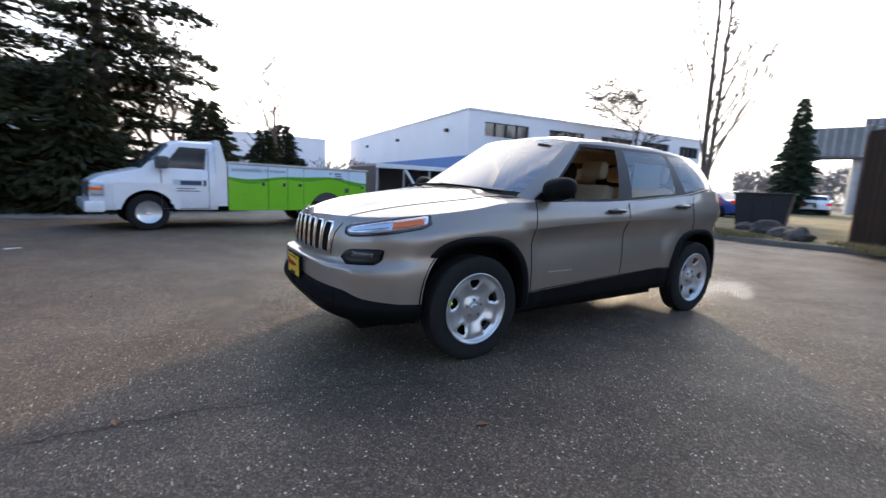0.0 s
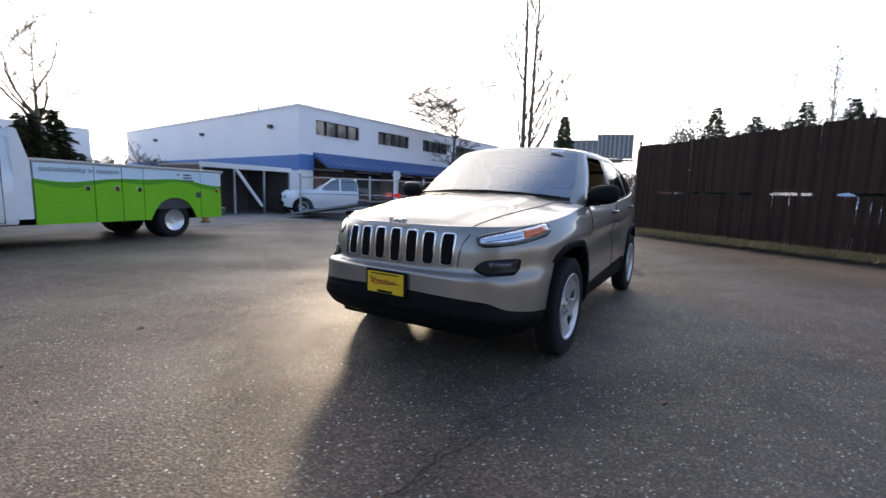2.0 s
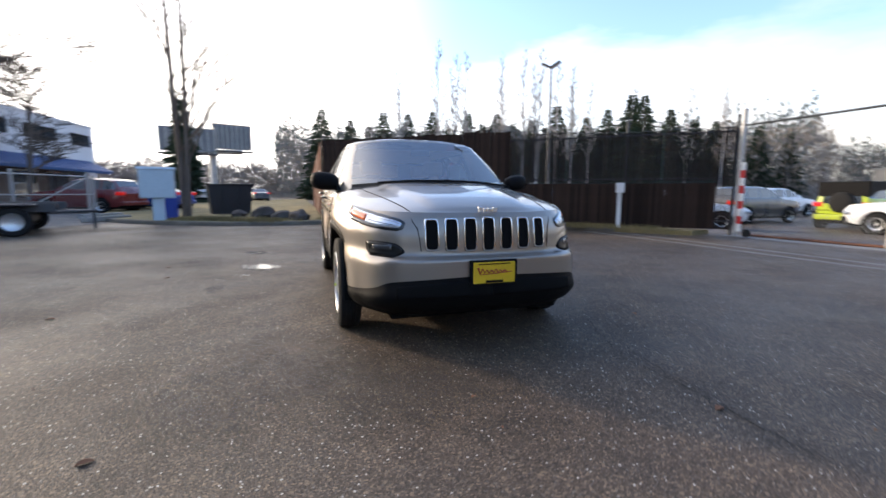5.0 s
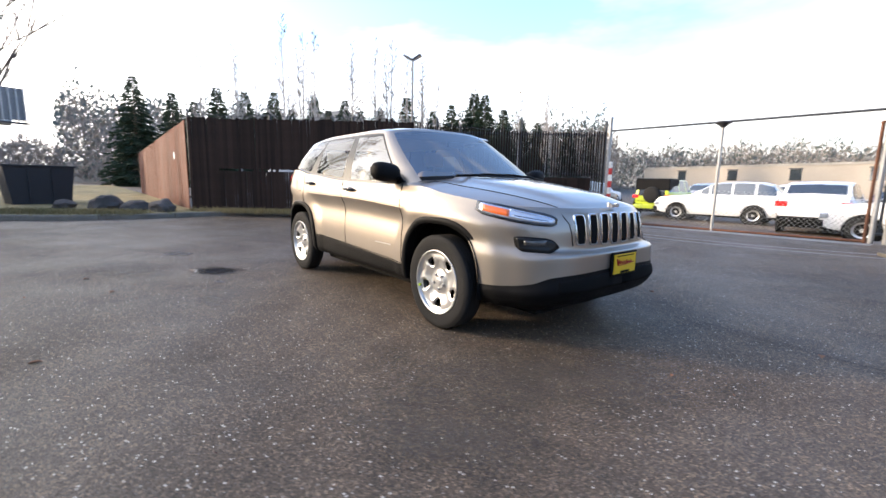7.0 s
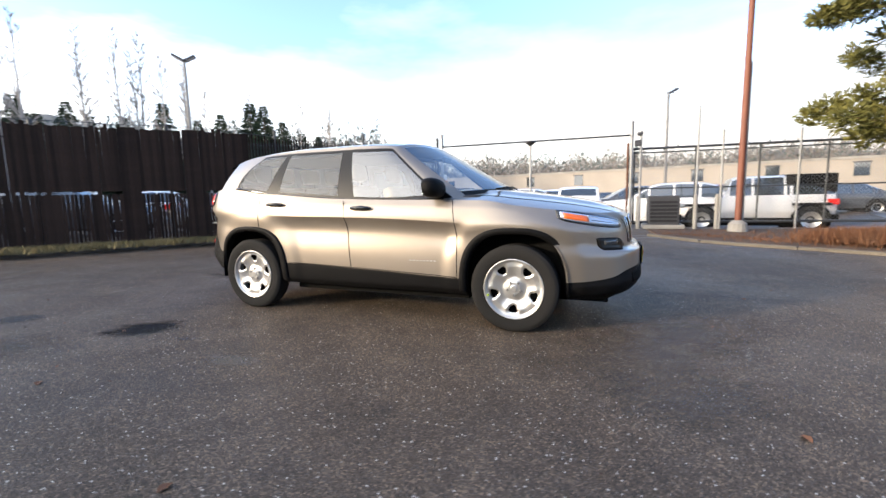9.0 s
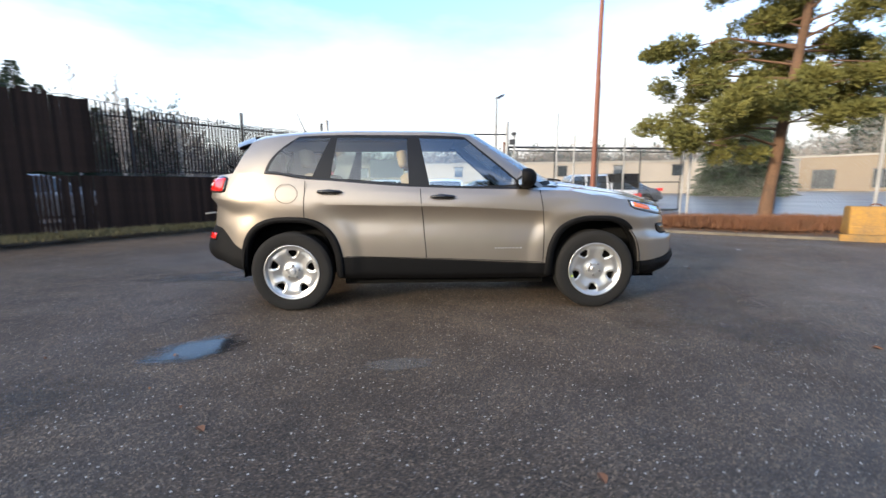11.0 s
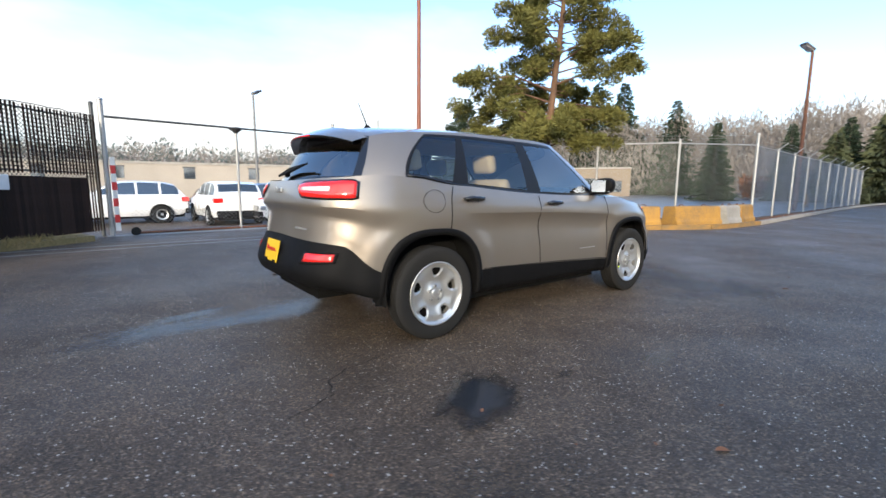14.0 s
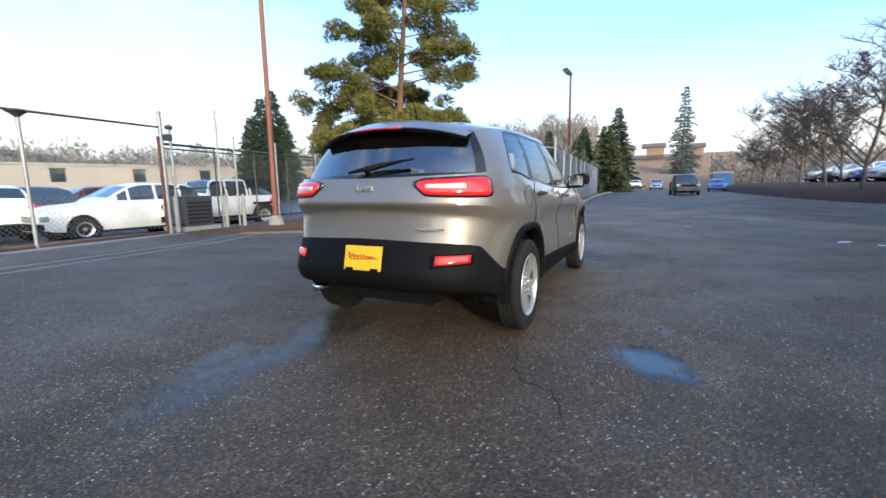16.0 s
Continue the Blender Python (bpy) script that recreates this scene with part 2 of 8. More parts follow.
SOIL = material("leafy_soil", (0.12, 0.075, 0.045), (0.05, 0.032, 0.022), rough=0.95, big=1.2, small=45, bump=0.9)
GRAVEL = material("pale_gravel", (0.26, 0.23, 0.20), (0.12, 0.11, 0.10), rough=0.9, big=1.5, small=60, bump=0.8)
CONCRETE = material("weathered_concrete", (0.36, 0.34, 0.31), (0.22, 0.21, 0.19), rough=0.85, big=1.6, small=50, bump=0.4)
DIRTY_CONCRETE = material("dirty_concrete", (0.19, 0.165, 0.13), (0.10, 0.085, 0.065), rough=0.9, big=2.0, small=40, bump=0.5)
CRACK = material("crack_shadow_dirt", (0.030, 0.026, 0.022), rough=0.9)
KERB_YELLOW = material("worn_yellow_kerb_paint", (0.36, 0.19, 0.04), (0.15, 0.11, 0.06), rough=0.8, big=3.0, small=40, bump=0.4)
BLOCK_YELLOW = material("worn_yellow_block_paint", (0.42, 0.225, 0.04), (0.20, 0.125, 0.055), rough=0.8, big=2.2, small=30, bump=0.4)
WALL_WHITE = material("white_painted_wall", (0.86, 0.84, 0.83), (0.78, 0.765, 0.76), rough=0.7, big=0.4, small=12, bump=0.1)
WALL_BLUE = material("blue_painted_band", (0.10, 0.22, 0.50), (0.08, 0.18, 0.42), rough=0.6, big=0.5, small=12)
AWNING = material("blue_metal_awning", (0.06, 0.13, 0.30), rough=0.45, metal=0.3, big=0.7, small=10)
BEIGE_WALL = material("beige_block_wall", (0.37, 0.33, 0.285), (0.29, 0.26, 0.225), rough=0.85, big=0.3, small=8, bump=0.1)
TAN_WALL = material("tan_painted_wall", (0.20, 0.155, 0.108), (0.165, 0.127, 0.09), rough=0.85, big=0.3, small=8, bump=0.1)
# brown wall with the shade of its recess put into the colour
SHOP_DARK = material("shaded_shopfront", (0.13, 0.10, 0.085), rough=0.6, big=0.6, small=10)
DARK_GLASS = material("dark_window_glass", (0.035, 0.045, 0.055), ior=2.1, rough=0.06, big=0.5, small=5, rough_vary=0.02)
FRAME_DARK = material("dark_window_frame", (0.06, 0.06, 0.065), rough=0.5)
SLAT = material("brown_fence_slat", (0.040, 0.023, 0.016), (0.018, 0.011, 0.008), spec=0.2, rough=0.8, big=1.0, small=14, stretch=(6, 6, 0.6), bump=0.3, vary=0.35)
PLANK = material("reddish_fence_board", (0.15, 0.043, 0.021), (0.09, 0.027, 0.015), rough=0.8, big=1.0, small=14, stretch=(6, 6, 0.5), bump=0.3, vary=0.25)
GALV = material("galvanised_steel", (0.46, 0.46, 0.45), (0.33, 0.33, 0.33), rough=0.55, metal=0.7, big=2, small=40)
MAST = material("weathered_mast_steel", (0.22, 0.22, 0.22), (0.15, 0.15, 0.15), rough=0.6, metal=0.4)
WIRE = material("fence_wire", (0.30, 0.31, 0.32), rough=0.5, metal=0.6)
WIRE_DARK = material("dark_fence_wire", (0.07, 0.075, 0.08), rough=0.55, metal=0.4)
RUST = material("rusty_steel", (0.20, 0.085, 0.045), (0.10, 0.05, 0.035), rough=0.75, metal=0.3, big=3, small=30, bump=0.2)
ORANGE_POLE = material("faded_orange_pole_paint", (0.21, 0.072, 0.042), (0.17, 0.065, 0.042), rough=0.6, big=2, small=20, stretch=(1, 1, 0.3))
RED_PAINT = material("red_paint", (0.55, 0.03, 0.03), rough=0.45)
WHITE_FLAT = material("white_flat_paint", (0.72, 0.72, 0.70), rough=0.5, big=2, small=30)
GREEN_FILM = material("bright_green_film", (0.20, 0.56, 0.02), (0.16, 0.48, 0.015), rough=0.3, coat=0.5, big=0.8, small=20)
DARK_GREEN_FILM = material("mid_green_film", (0.09, 0.34, 0.02), rough=0.3, coat=0.5)
SKY_FILM = material("pale_blue_film", (0.55, 0.72, 0.82), (0.66, 0.78, 0.84), rough=0.3, coat=0.5)
NAVY = material("navy_print", (0.04, 0.06, 0.12), rough=0.4)
GREY_PRINT = material("grey_print", (0.22, 0.25, 0.28), rough=0.5)
BLUE_BIN = material("blue_plastic", (0.02, 0.06, 0.35), rough=0.5)
PALE_BOX = material("pale_blue_cabinet", (0.50, 0.60, 0.66), (0.42, 0.52, 0.58), rough=0.5, big=2, small=20)
BLACK_BIN = material("black_bin_steel", (0.015, 0.015, 0.017), rough=0.6, bump=0.2)
ROCK = material("dark_rock", (0.10, 0.085, 0.075), (0.05, 0.045, 0.04), rough=0.9, big=4, small=30, bump=0.8)
BARK = material("grey_brown_bark", (0.15, 0.12, 0.095), (0.07, 0.055, 0.045), rough=0.9, big=4, small=30, stretch=(1, 1, .3), bump=0.6)
# pale bark, lightened further with distance haze put into the colour
BIRCH = material("hazed_pale_bark", (0.42, 0.39, 0.36), (0.28, 0.255, 0.235), rough=0.85, big=2, small=15)
PINE_BARK = material("orange_pine_bark", (0.19, 0.105, 0.06), (0.085, 0.052, 0.035), rough=0.9, big=4, small=30, stretch=(1, 1, .4), bump=0.6)
PINE_LEAF = material("pine_needles", (0.195, 0.178, 0.052), (0.085, 0.092, 0.030), spec=0.15, rough=0.7, big=1.2, small=9)
FIR_LEAF = material("dark_fir_needles", (0.046, 0.048, 0.022), (0.020, 0.023, 0.012), spec=0.12, rough=0.75, big=1.0, small=8)
CONIFER_LEAF = material("green_conifer_needles", (0.050, 0.072, 0.040), (0.024, 0.038, 0.024), spec=0.15, rough=0.75, big=0.6, small=5)
CEDAR_LEAF = material("olive_conifer_needles", (0.085, 0.095, 0.038), (0.040, 0.050, 0.024), rough=0.75, big=0.6, small=5)
# far foliage: distance haze is mixed into these two paler, greyer base colours
HAZE_TINTED_TWIG = material("far_twigs_haze_tinted", (0.26, 0.228, 0.20), (0.17, 0.15, 0.132), rough=0.9, big=0.08, small=3)
HAZE_TINTED_GREEN = material("far_needles_haze_tinted", (0.115, 0.140, 0.130), (0.075, 0.098, 0.095), rough=0.85, big=0.08, small=2)
TWIG = material("bare_brown_twigs", (0.145, 0.120, 0.102), (0.10, 0.084, 0.073), rough=0.9, big=0.08, small=3)
STREET_BARK = material("dark_twiggy_bark", (0.105, 0.085, 0.072), (0.06, 0.05, 0.043), rough=0.9, big=2, small=20)
SHRUB = material("russet_shrub", (0.20, 0.085, 0.04), (0.10, 0.05, 0.025), rough=0.85, big=3, small=20)
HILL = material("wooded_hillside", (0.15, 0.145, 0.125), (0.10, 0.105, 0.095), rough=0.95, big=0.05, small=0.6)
BLUE_CAR = material("blue_vehicle_paint", (0.03, 0.08, 0.30), rough=0.28, coat=0.8)
RED_CAR = material("dark_red_vehicle_paint", (0.16, 0.02, 0.02), rough=0.28, coat=0.8)
GREY_CAR = material("dark_grey_vehicle_paint", (0.06, 0.065, 0.075), rough=0.28, coat=0.8)
SILVER_CAR = material("silver_vehicle_paint", (0.42, 0.44, 0.46), rough=0.28, metal=0.5, coat=0.8)
LIME_CAR = material("lime_vehicle_paint", (0.45, 0.55, 0.03), rough=0.3, coat=0.8)
WET = material("wet_blue_grey_asphalt", (0.05, 0.052, 0.055), (0.04, 0.042, 0.045), rough=0.34, big=0.3, small=3, rough_vary=0.10)
LEAF = material("dead_leaf", (0.22, 0.10, 0.05), rough=0.8)
SIGN_BACK = material("billboard_steel", (0.20, 0.21, 0.22), (0.13, 0.14, 0.15), rough=0.6, big=0.4, small=6)
HOUSE_TAN = material("tan_house_wall", (0.24, 0.165, 0.11), rough=0.8)
HOUSE_ROOF = material("brown_house_roof", (0.16, 0.12, 0.10), rough=0.85)
RUBBLE = material("orange_earth_bank", (0.36, 0.22, 0.12), (0.20, 0.15, 0.10), rough=0.95, big=0.25, small=4)
MULCH = material("red_brown_mulch", (0.085, 0.035, 0.024), (0.045, 0.02, 0.015), rough=0.95, big=0.8, small=25, bump=0.8)


# ---- mesh helpers ----
def mesh_of(name, verts, faces, mat, smooth=True):
    me = bpy.data.meshes.new(name)
    me.from_pydata([tuple(map(float, v)) for v in verts], [], [tuple(int(i) for i in f) for f in faces])
    me.materials.append(mat)
    if smooth:
        me.polygons.foreach_set("use_smooth", [True] * len(me.polygons))
    me.update()
    return me


def thing(name, m, label="", category="", group="", kind=""):
    """An empty base for a thing, which parents its parts."""
    ob = new(name)
    ob.matrix_world = m
    ob.empty_display_size = 0.2
    return tagged(ob, label, category, group, kind)


def mpart(name, me, parent=None, label="", m=None):
    """A mesh as one part, in its parent's coordinates."""
    ob = new(name, me)
    ob.parent = parent
    if m is not None:
        ob.matrix_local = m
    return tagged(ob, label)


def part(name, bm, mat, parent=None, label="", smooth=False, angle=None):
    me = bpy.data.meshes.new(name)
    bm.to_mesh(me)
    bm.free()
    me.materials.append(mat)
    if smooth or angle:
        me.polygons.foreach_set("use_smooth", [True] * len(me.polygons))
    if angle:
        me.set_sharp_from_angle(angle=radians(angle))
    return mpart(name, me, parent, label)


def add_box(bm, x0, y0, z0, x1, y1, z1, m=None, bevel=0.0):
    r = bmesh.ops.create_cube(bm, size=1.0)
    vs = r["verts"]
    bmesh.ops.scale(bm, vec=(abs(x1 - x0), abs(y1 - y0), abs(z1 - z0)), verts=vs)
    bmesh.ops.translate(bm, vec=((x0 + x1) / 2, (y0 + y1) / 2, (z0 + z1) / 2), verts=vs)
    if bevel:
        edges = list({e for v in vs for e in v.link_edges})
        got = bmesh.ops.bevel(bm, geom=edges, offset=bevel, segments=2, profile=0.6, affect="EDGES")
        vs = list({v for f in got["faces"] for v in f.verts} | {v for v in vs if v.is_valid})
        near = set(vs)
        grown = True
        while grown:
            grown = False
            for v in list(near):
                for e in v.link_edges:
                    o = e.other_vert(v)
                    if o not in near:
                        near.add(o)
                        grown = True
        vs = list(near)
    if m is not None:
        bmesh.ops.transform(bm, matrix=m, verts=vs)
    return vs


def add_tube(bm, points, radius, sides=8, cap=True):
    """A round tube through points; radius: one number or one for each point."""
    pts = [Vector(p) for p in points]
    radii = radius if isinstance(radius, (list, tuple)) else [radius] * len(pts)
    rings, side = [], None
    for i, p in enumerate(pts):
        way = (pts[min(i + 1, len(pts) - 1)] - pts[max(i - 1, 0)]).normalized()
        if side is None:
            side = way.orthogonal().normalized()
        side = (side - way * side.dot(way)).normalized()
        up = way.cross(side)
        rings.append([bm.verts.new(p + (side * math.cos(a) + up * math.sin(a)) * radii[i]) for a in [2 * math.pi * k / sides for k in range(sides)]])
    for a, b in zip(rings, rings[1:]):
        for k in range(sides):
            bm.faces.new((a[k], a[(k + 1) % sides], b[(k + 1) % sides], b[k]))
    if cap:
        bm.faces.new(rings[0][::-1])
        bm.faces.new(rings[-1])


def add_lathe(bm, profile, segments=32, axis="z", m=None):
    """A turned body: profile of (radius, height) about an axis."""
    rings = []
    for r, h in profile:
        ring = []
        for k in range(segments):
            a = 2 * math.pi * k / segments
            p = Vector((r * math.cos(a), r * math.sin(a), h))
            if axis == "y":
                p = Vector((p.x, p.z, p.y))
            ring.append(bm.verts.new(m @ p if m is not None else p))
        rings.append(ring)
    for a, b in zip(rings, rings[1:]):
        for k in range(segments):
            bm.faces.new((a[k], a[(k + 1) % segments], b[(k + 1) % segments], b[k]))
    return rings


def add_prism(bm, outline, lo, hi, plane="xz"):
    """A plate with the given outline, from lo to hi along the third axis."""
    def at(p, d):
        return {"xz": (p[0], d, p[1]), "xy": (p[0], p[1], d), "yz": (d, p[0], p[1])}[plane]
    a, b = [bm.verts.new(at(p, lo)) for p in outline], [bm.verts.new(at(p, hi)) for p in outline]
    n = len(outline)
    for k in range(n):
        bm.faces.new((a[k], a[(k + 1) % n], b[(k + 1) % n], b[k]))
    fa, fb = bm.faces.new(a[::-1]), bm.faces.new(b)
    bmesh.ops.recalc_face_normals(bm, faces=[f for f in bm.faces])
    return fa, fb


def smooth_curve(xs, ys, x):
    """A smooth curve through points, without overshoot."""
    xs, ys, x = np.asarray(xs, float), np.asarray(ys, float), np.asarray(x, float)
    h, d = np.diff(xs), np.diff(ys) / np.diff(xs)
    m = np.r_[d[0], np.where(d[:-1] * d[1:] > 0, 2 * d[:-1] * d[1:] / np.where(d[:-1] + d[1:] == 0, 1, d[:-1] + d[1:]), 0), d[-1]]
    k = np.clip(np.searchsorted(xs, x) - 1, 0, len(h) - 1)
    t = np.clip((x - xs[k]) / h[k], 0, 1)
    return ((1 + 2 * t) * (1 - t) ** 2 * ys[k] + t * (1 - t) ** 2 * h[k] * m[k] + t * t * (3 - 2 * t) * ys[k + 1] + t * t * (t - 1) * h[k] * m[k + 1])


# ---- ground, kerbs and verges ----
def flat_sheet(name, outline, z, mat, label, category, kind="structure", thick=0.0):
    """A level sheet with the given outline, or a slab of that thickness below z."""
    b = bmesh.new()
    if thick:
        add_prism(b, outline, z - thick, z, "xy")
    else:
        b.faces.new([b.verts.new((x, y, z)) for x, y in outline])
        bmesh.ops.recalc_face_normals(b, faces=b.faces[:])
        if b.faces[:][0].normal.z < 0:
            bmesh.ops.reverse_faces(b, faces=b.faces[:])
    return tagged(part(name, b, mat), label, category, kind=kind)


def ease(t):
    t = min(1.0, max(0.0, t))
    return t * t * (3 - 2 * t)


def ground_z(x, y):
    """Height of the asphalt: the car yard behind the gate lies a little lower."""
    return -.30 * ease((y - 10.6) / 3.0) * ease((44 - y) / 9) * ease((x + 26) / 6) * ease((9.0 + (y - 9.7) * .28 - x) / 1.5)


b = bmesh.new()
rings = []
for r in (4, 8, 10, 11, 12, 13, 14, 15, 17, 19, 22, 25, 28, 31, 35, 40, 46, 52, 80, 250, 900):
    ring = [(r * math.cos(math.pi * k / 60), r * math.sin(math.pi * k / 60)) for k in range(120)]
    rings.append([b.verts.new((x, y, ground_z(x, y))) for x, y in ring])
b.faces.new(rings[0])
for a, c in zip(rings, rings[1:]):
    for k in range(120):
        b.faces.new((a[k], c[k], c[(k + 1) % 120], a[(k + 1) % 120]))
tagged(part("ground", b, ASPHALT), "dark damp worn asphalt lot with pale stones", "ground", kind="structure")


def offset_line(pts, d):
    """The line moved d to its left."""
    out = []
    for i, p in enumerate(pts):
        a, c = Vector(pts[max(i - 1, 0)]), Vector(pts[min(i + 1, len(pts) - 1)])
        w = (c - a).normalized()
        out.append((p[0] - w.y * d, p[1] + w.x * d))
    return out


def rounded(pts, steps=6):
    """A smooth line through the points."""
    t = np.arange(len(pts))
    f = np.linspace(0, len(pts) - 1, (len(pts) - 1) * steps + 1)
    return list(zip(smooth_curve(t, [p[0] for p in pts], f), smooth_curve(t, [p[1] for p in pts], f)))


def kerb_run(name, pts, mat, label, height=.13, width=.16, length=1.6):
    """A kerb of single stones with open joints."""
    line = [Vector((*p, 0)) for p in rounded(pts)]
    owner = tagged(new(name), label, "kerb", kind="structure")
    dist = np.r_[0, np.cumsum([(q - p).length for p, q in zip(line, line[1:])])]
    xs, ys = [p.x for p in line], [p.y for p in line]
    n = max(1, int(dist[-1] / length))
    for k in range(n):
        s0, s1 = dist[-1] * k / n + .008, dist[-1] * (k + 1) / n - .008
        cut = [Vector((np.interp(s, dist, xs), np.interp(s, dist, ys), 0)) for s in np.linspace(s0, s1, 4)]
        bm = bmesh.new()
        prev = None
        for i, p in enumerate(cut):
            w = (cut[min(i + 1, 3)] - cut[max(i - 1, 0)]).normalized()
            left = Vector((-w.y, w.x, 0))
            ring = [bm.verts.new(p + left * a + Vector((0, 0, h))) for a, h in ((-.02, -.02), (.0, height - .03), (.025, height), (width, height), (width, -.02))]
            if prev:
                for j in range(4):
                    bm.faces.new((prev[j], ring[j], ring[j + 1], prev[j + 1]))
            else:
                bm.faces.new(ring)
            prev = ring
        bm.faces.new(prev[::-1])
        bmesh.ops.recalc_face_normals(bm, faces=bm.faces[:])
        part("kerb_stone", bm, mat, owner)
    return owner


KERB_A = [(-4.9, 6.9), (-5.8, 6.0), (-7.5, 4.2), (-9.0, 2.2), (-10.1, -.1), (-9.85, -1.8), (-9.95, -3.2), (-11.0, -5.4), (-12.6, -7.4), (-15.0, -9.0)]
KERB_B = [(110, -1.5), (75, 2.2), (47, 3.3), (25, 2.3), (14, 1.6), (11.5, 1.7), (9.6, 2.5), (8.0, 3.5), (5.6, 5.1), (4.0, 6.2), (3.0, 7.7)]
line_a = [(x, y) for x, y in KERB_A]
kerb_run("kerb_west", line_a[::-1], DIRTY_CONCRETE, "low worn concrete kerb with mossy edges beside the fence")
kerb_run("kerb_east", KERB_B[:5], CONCRETE, "pale concrete kerb along the road")
kerb_run("kerb_gate", KERB_B[7:], DIRTY_CONCRETE, "worn concrete kerb beside the gate", height=.055)
kerb_run("kerb_yellow", KERB_B[4:8], KERB_YELLOW, "kerb with worn orange-yellow paint")
flat_sheet("verge_west", offset_line(rounded(KERB_A), -.12) + [(-40, -16), (-60, -1.2), (-11.9, -.3), (-3.9, 9.1), (-3.6, 8.2)], .115, GRASS,
           "dry yellowed grass verge with fallen leaves", "verge", thick=.2)
flat_sheet("verge_east", offset_line(rounded(KERB_B[2:]), -.12) + [(3.0, 9.4), (9.5, 9.6), (16.6, 2.75), (30, 3.4), (47.3, 4.3)], .045, SOIL,
           "brown leafy planting strip behind a yellow kerb", "verge", thick=.2)
flat_sheet("lot_east", [(9.3, 9.7), (16.6, 2.8), (47.3, 4.4), (120, 16), (160, 160), (40, 120), (14, 26)], .006, WET, "wet lot behind the fence that mirrors the sky", "pavement")
flat_sheet("pad_south", [(-2.0, -9.4), (-5.0, -11.0), (-8.0, -9.0), (-12.6, -7.6), (-15, -9.2), (-34, -14.5), (-12.0, -17.0), (-11.8, -46), (12, -46), (18, -14), (6.5, -10.6)], .008, GRAVEL,
           "pale worn gravel yard", "pavement")
for name, pts in (("gutter_edge_near", [(-5.3, 6.25), (-2.4, 6.45), (.6, 6.55), (3.3, 7.2)]), ("gutter_edge_far", [(-5.0, 6.9), (-2.4, 7.0), (.6, 7.05), (3.0, 7.7)])):
    line = rounded(pts)
    flat_sheet(name, line + offset_line(line, .09)[::-1], .005, CONCRETE, "thin pale concrete gutter edge", "pavement")
flat_sheet("gate_apron", [(-3.4, 8.9), (2.6, 9.3), (2.6, 9.75), (-3.4, 9.35)], .007, CONCRETE, "concrete strip below the gate", "pavement")


def tufts(name, spots, mat, label, count, size, seed, slim=.12):
    """Loose blades and leaves as one soft mass."""
    rng = random.Random(seed)
    v, f = [], []
    for _ in range(count):
        (x0, y0), (x1, y1), wide, z = rng.choice(spots)
        t = rng.random()
        x, y = x0 + (x1 - x0) * t + rng.gauss(0, wide), y0 + (y1 - y0) * t + rng.gauss(0, wide)
        a, h = rng.random() * 6.28, size * rng.uniform(.4, 1.3)
        dx, dy = math.cos(a) * size * slim, math.sin(a) * size * slim
        n = len(v)
        v += [(x - dx, y - dy, z), (x + dx, y + dy, z), (x + rng.gauss(0, .4) * h, y + rng.gauss(0, .4) * h, z + h)]
        f.append((n, n + 1, n + 2))
    return tagged(mpart(name, mesh_of(name, v, f, mat, False)), label, "grass", kind="stuff")


tufts("verge_grass", [((-10.0, .1), (-5.2, 6.8), .18, .11), ((-11.0, -.4), (-4.4, 7.9), .22, .11), ((-10.2, -2), (-12, -5.2), .3, .11)], GRASS, "tufts of dry grass along the kerb", 12000, .12, 3)
tufts("leaf_litter", [((4.5, 6.6), (8.4, 4.2), .3, .04), ((4, 8.6), (9, 6), .6, .04), ((9.8, 3.0), (13, 2.2), .2, .04), ((16.6, 2.2), (30, 2.75), .12, .04), ((3.2, 7.9), (6.5, 5.6), .2, .04)], SHRUB, "fallen brown leaves on the strip", 5000, .06, 5)


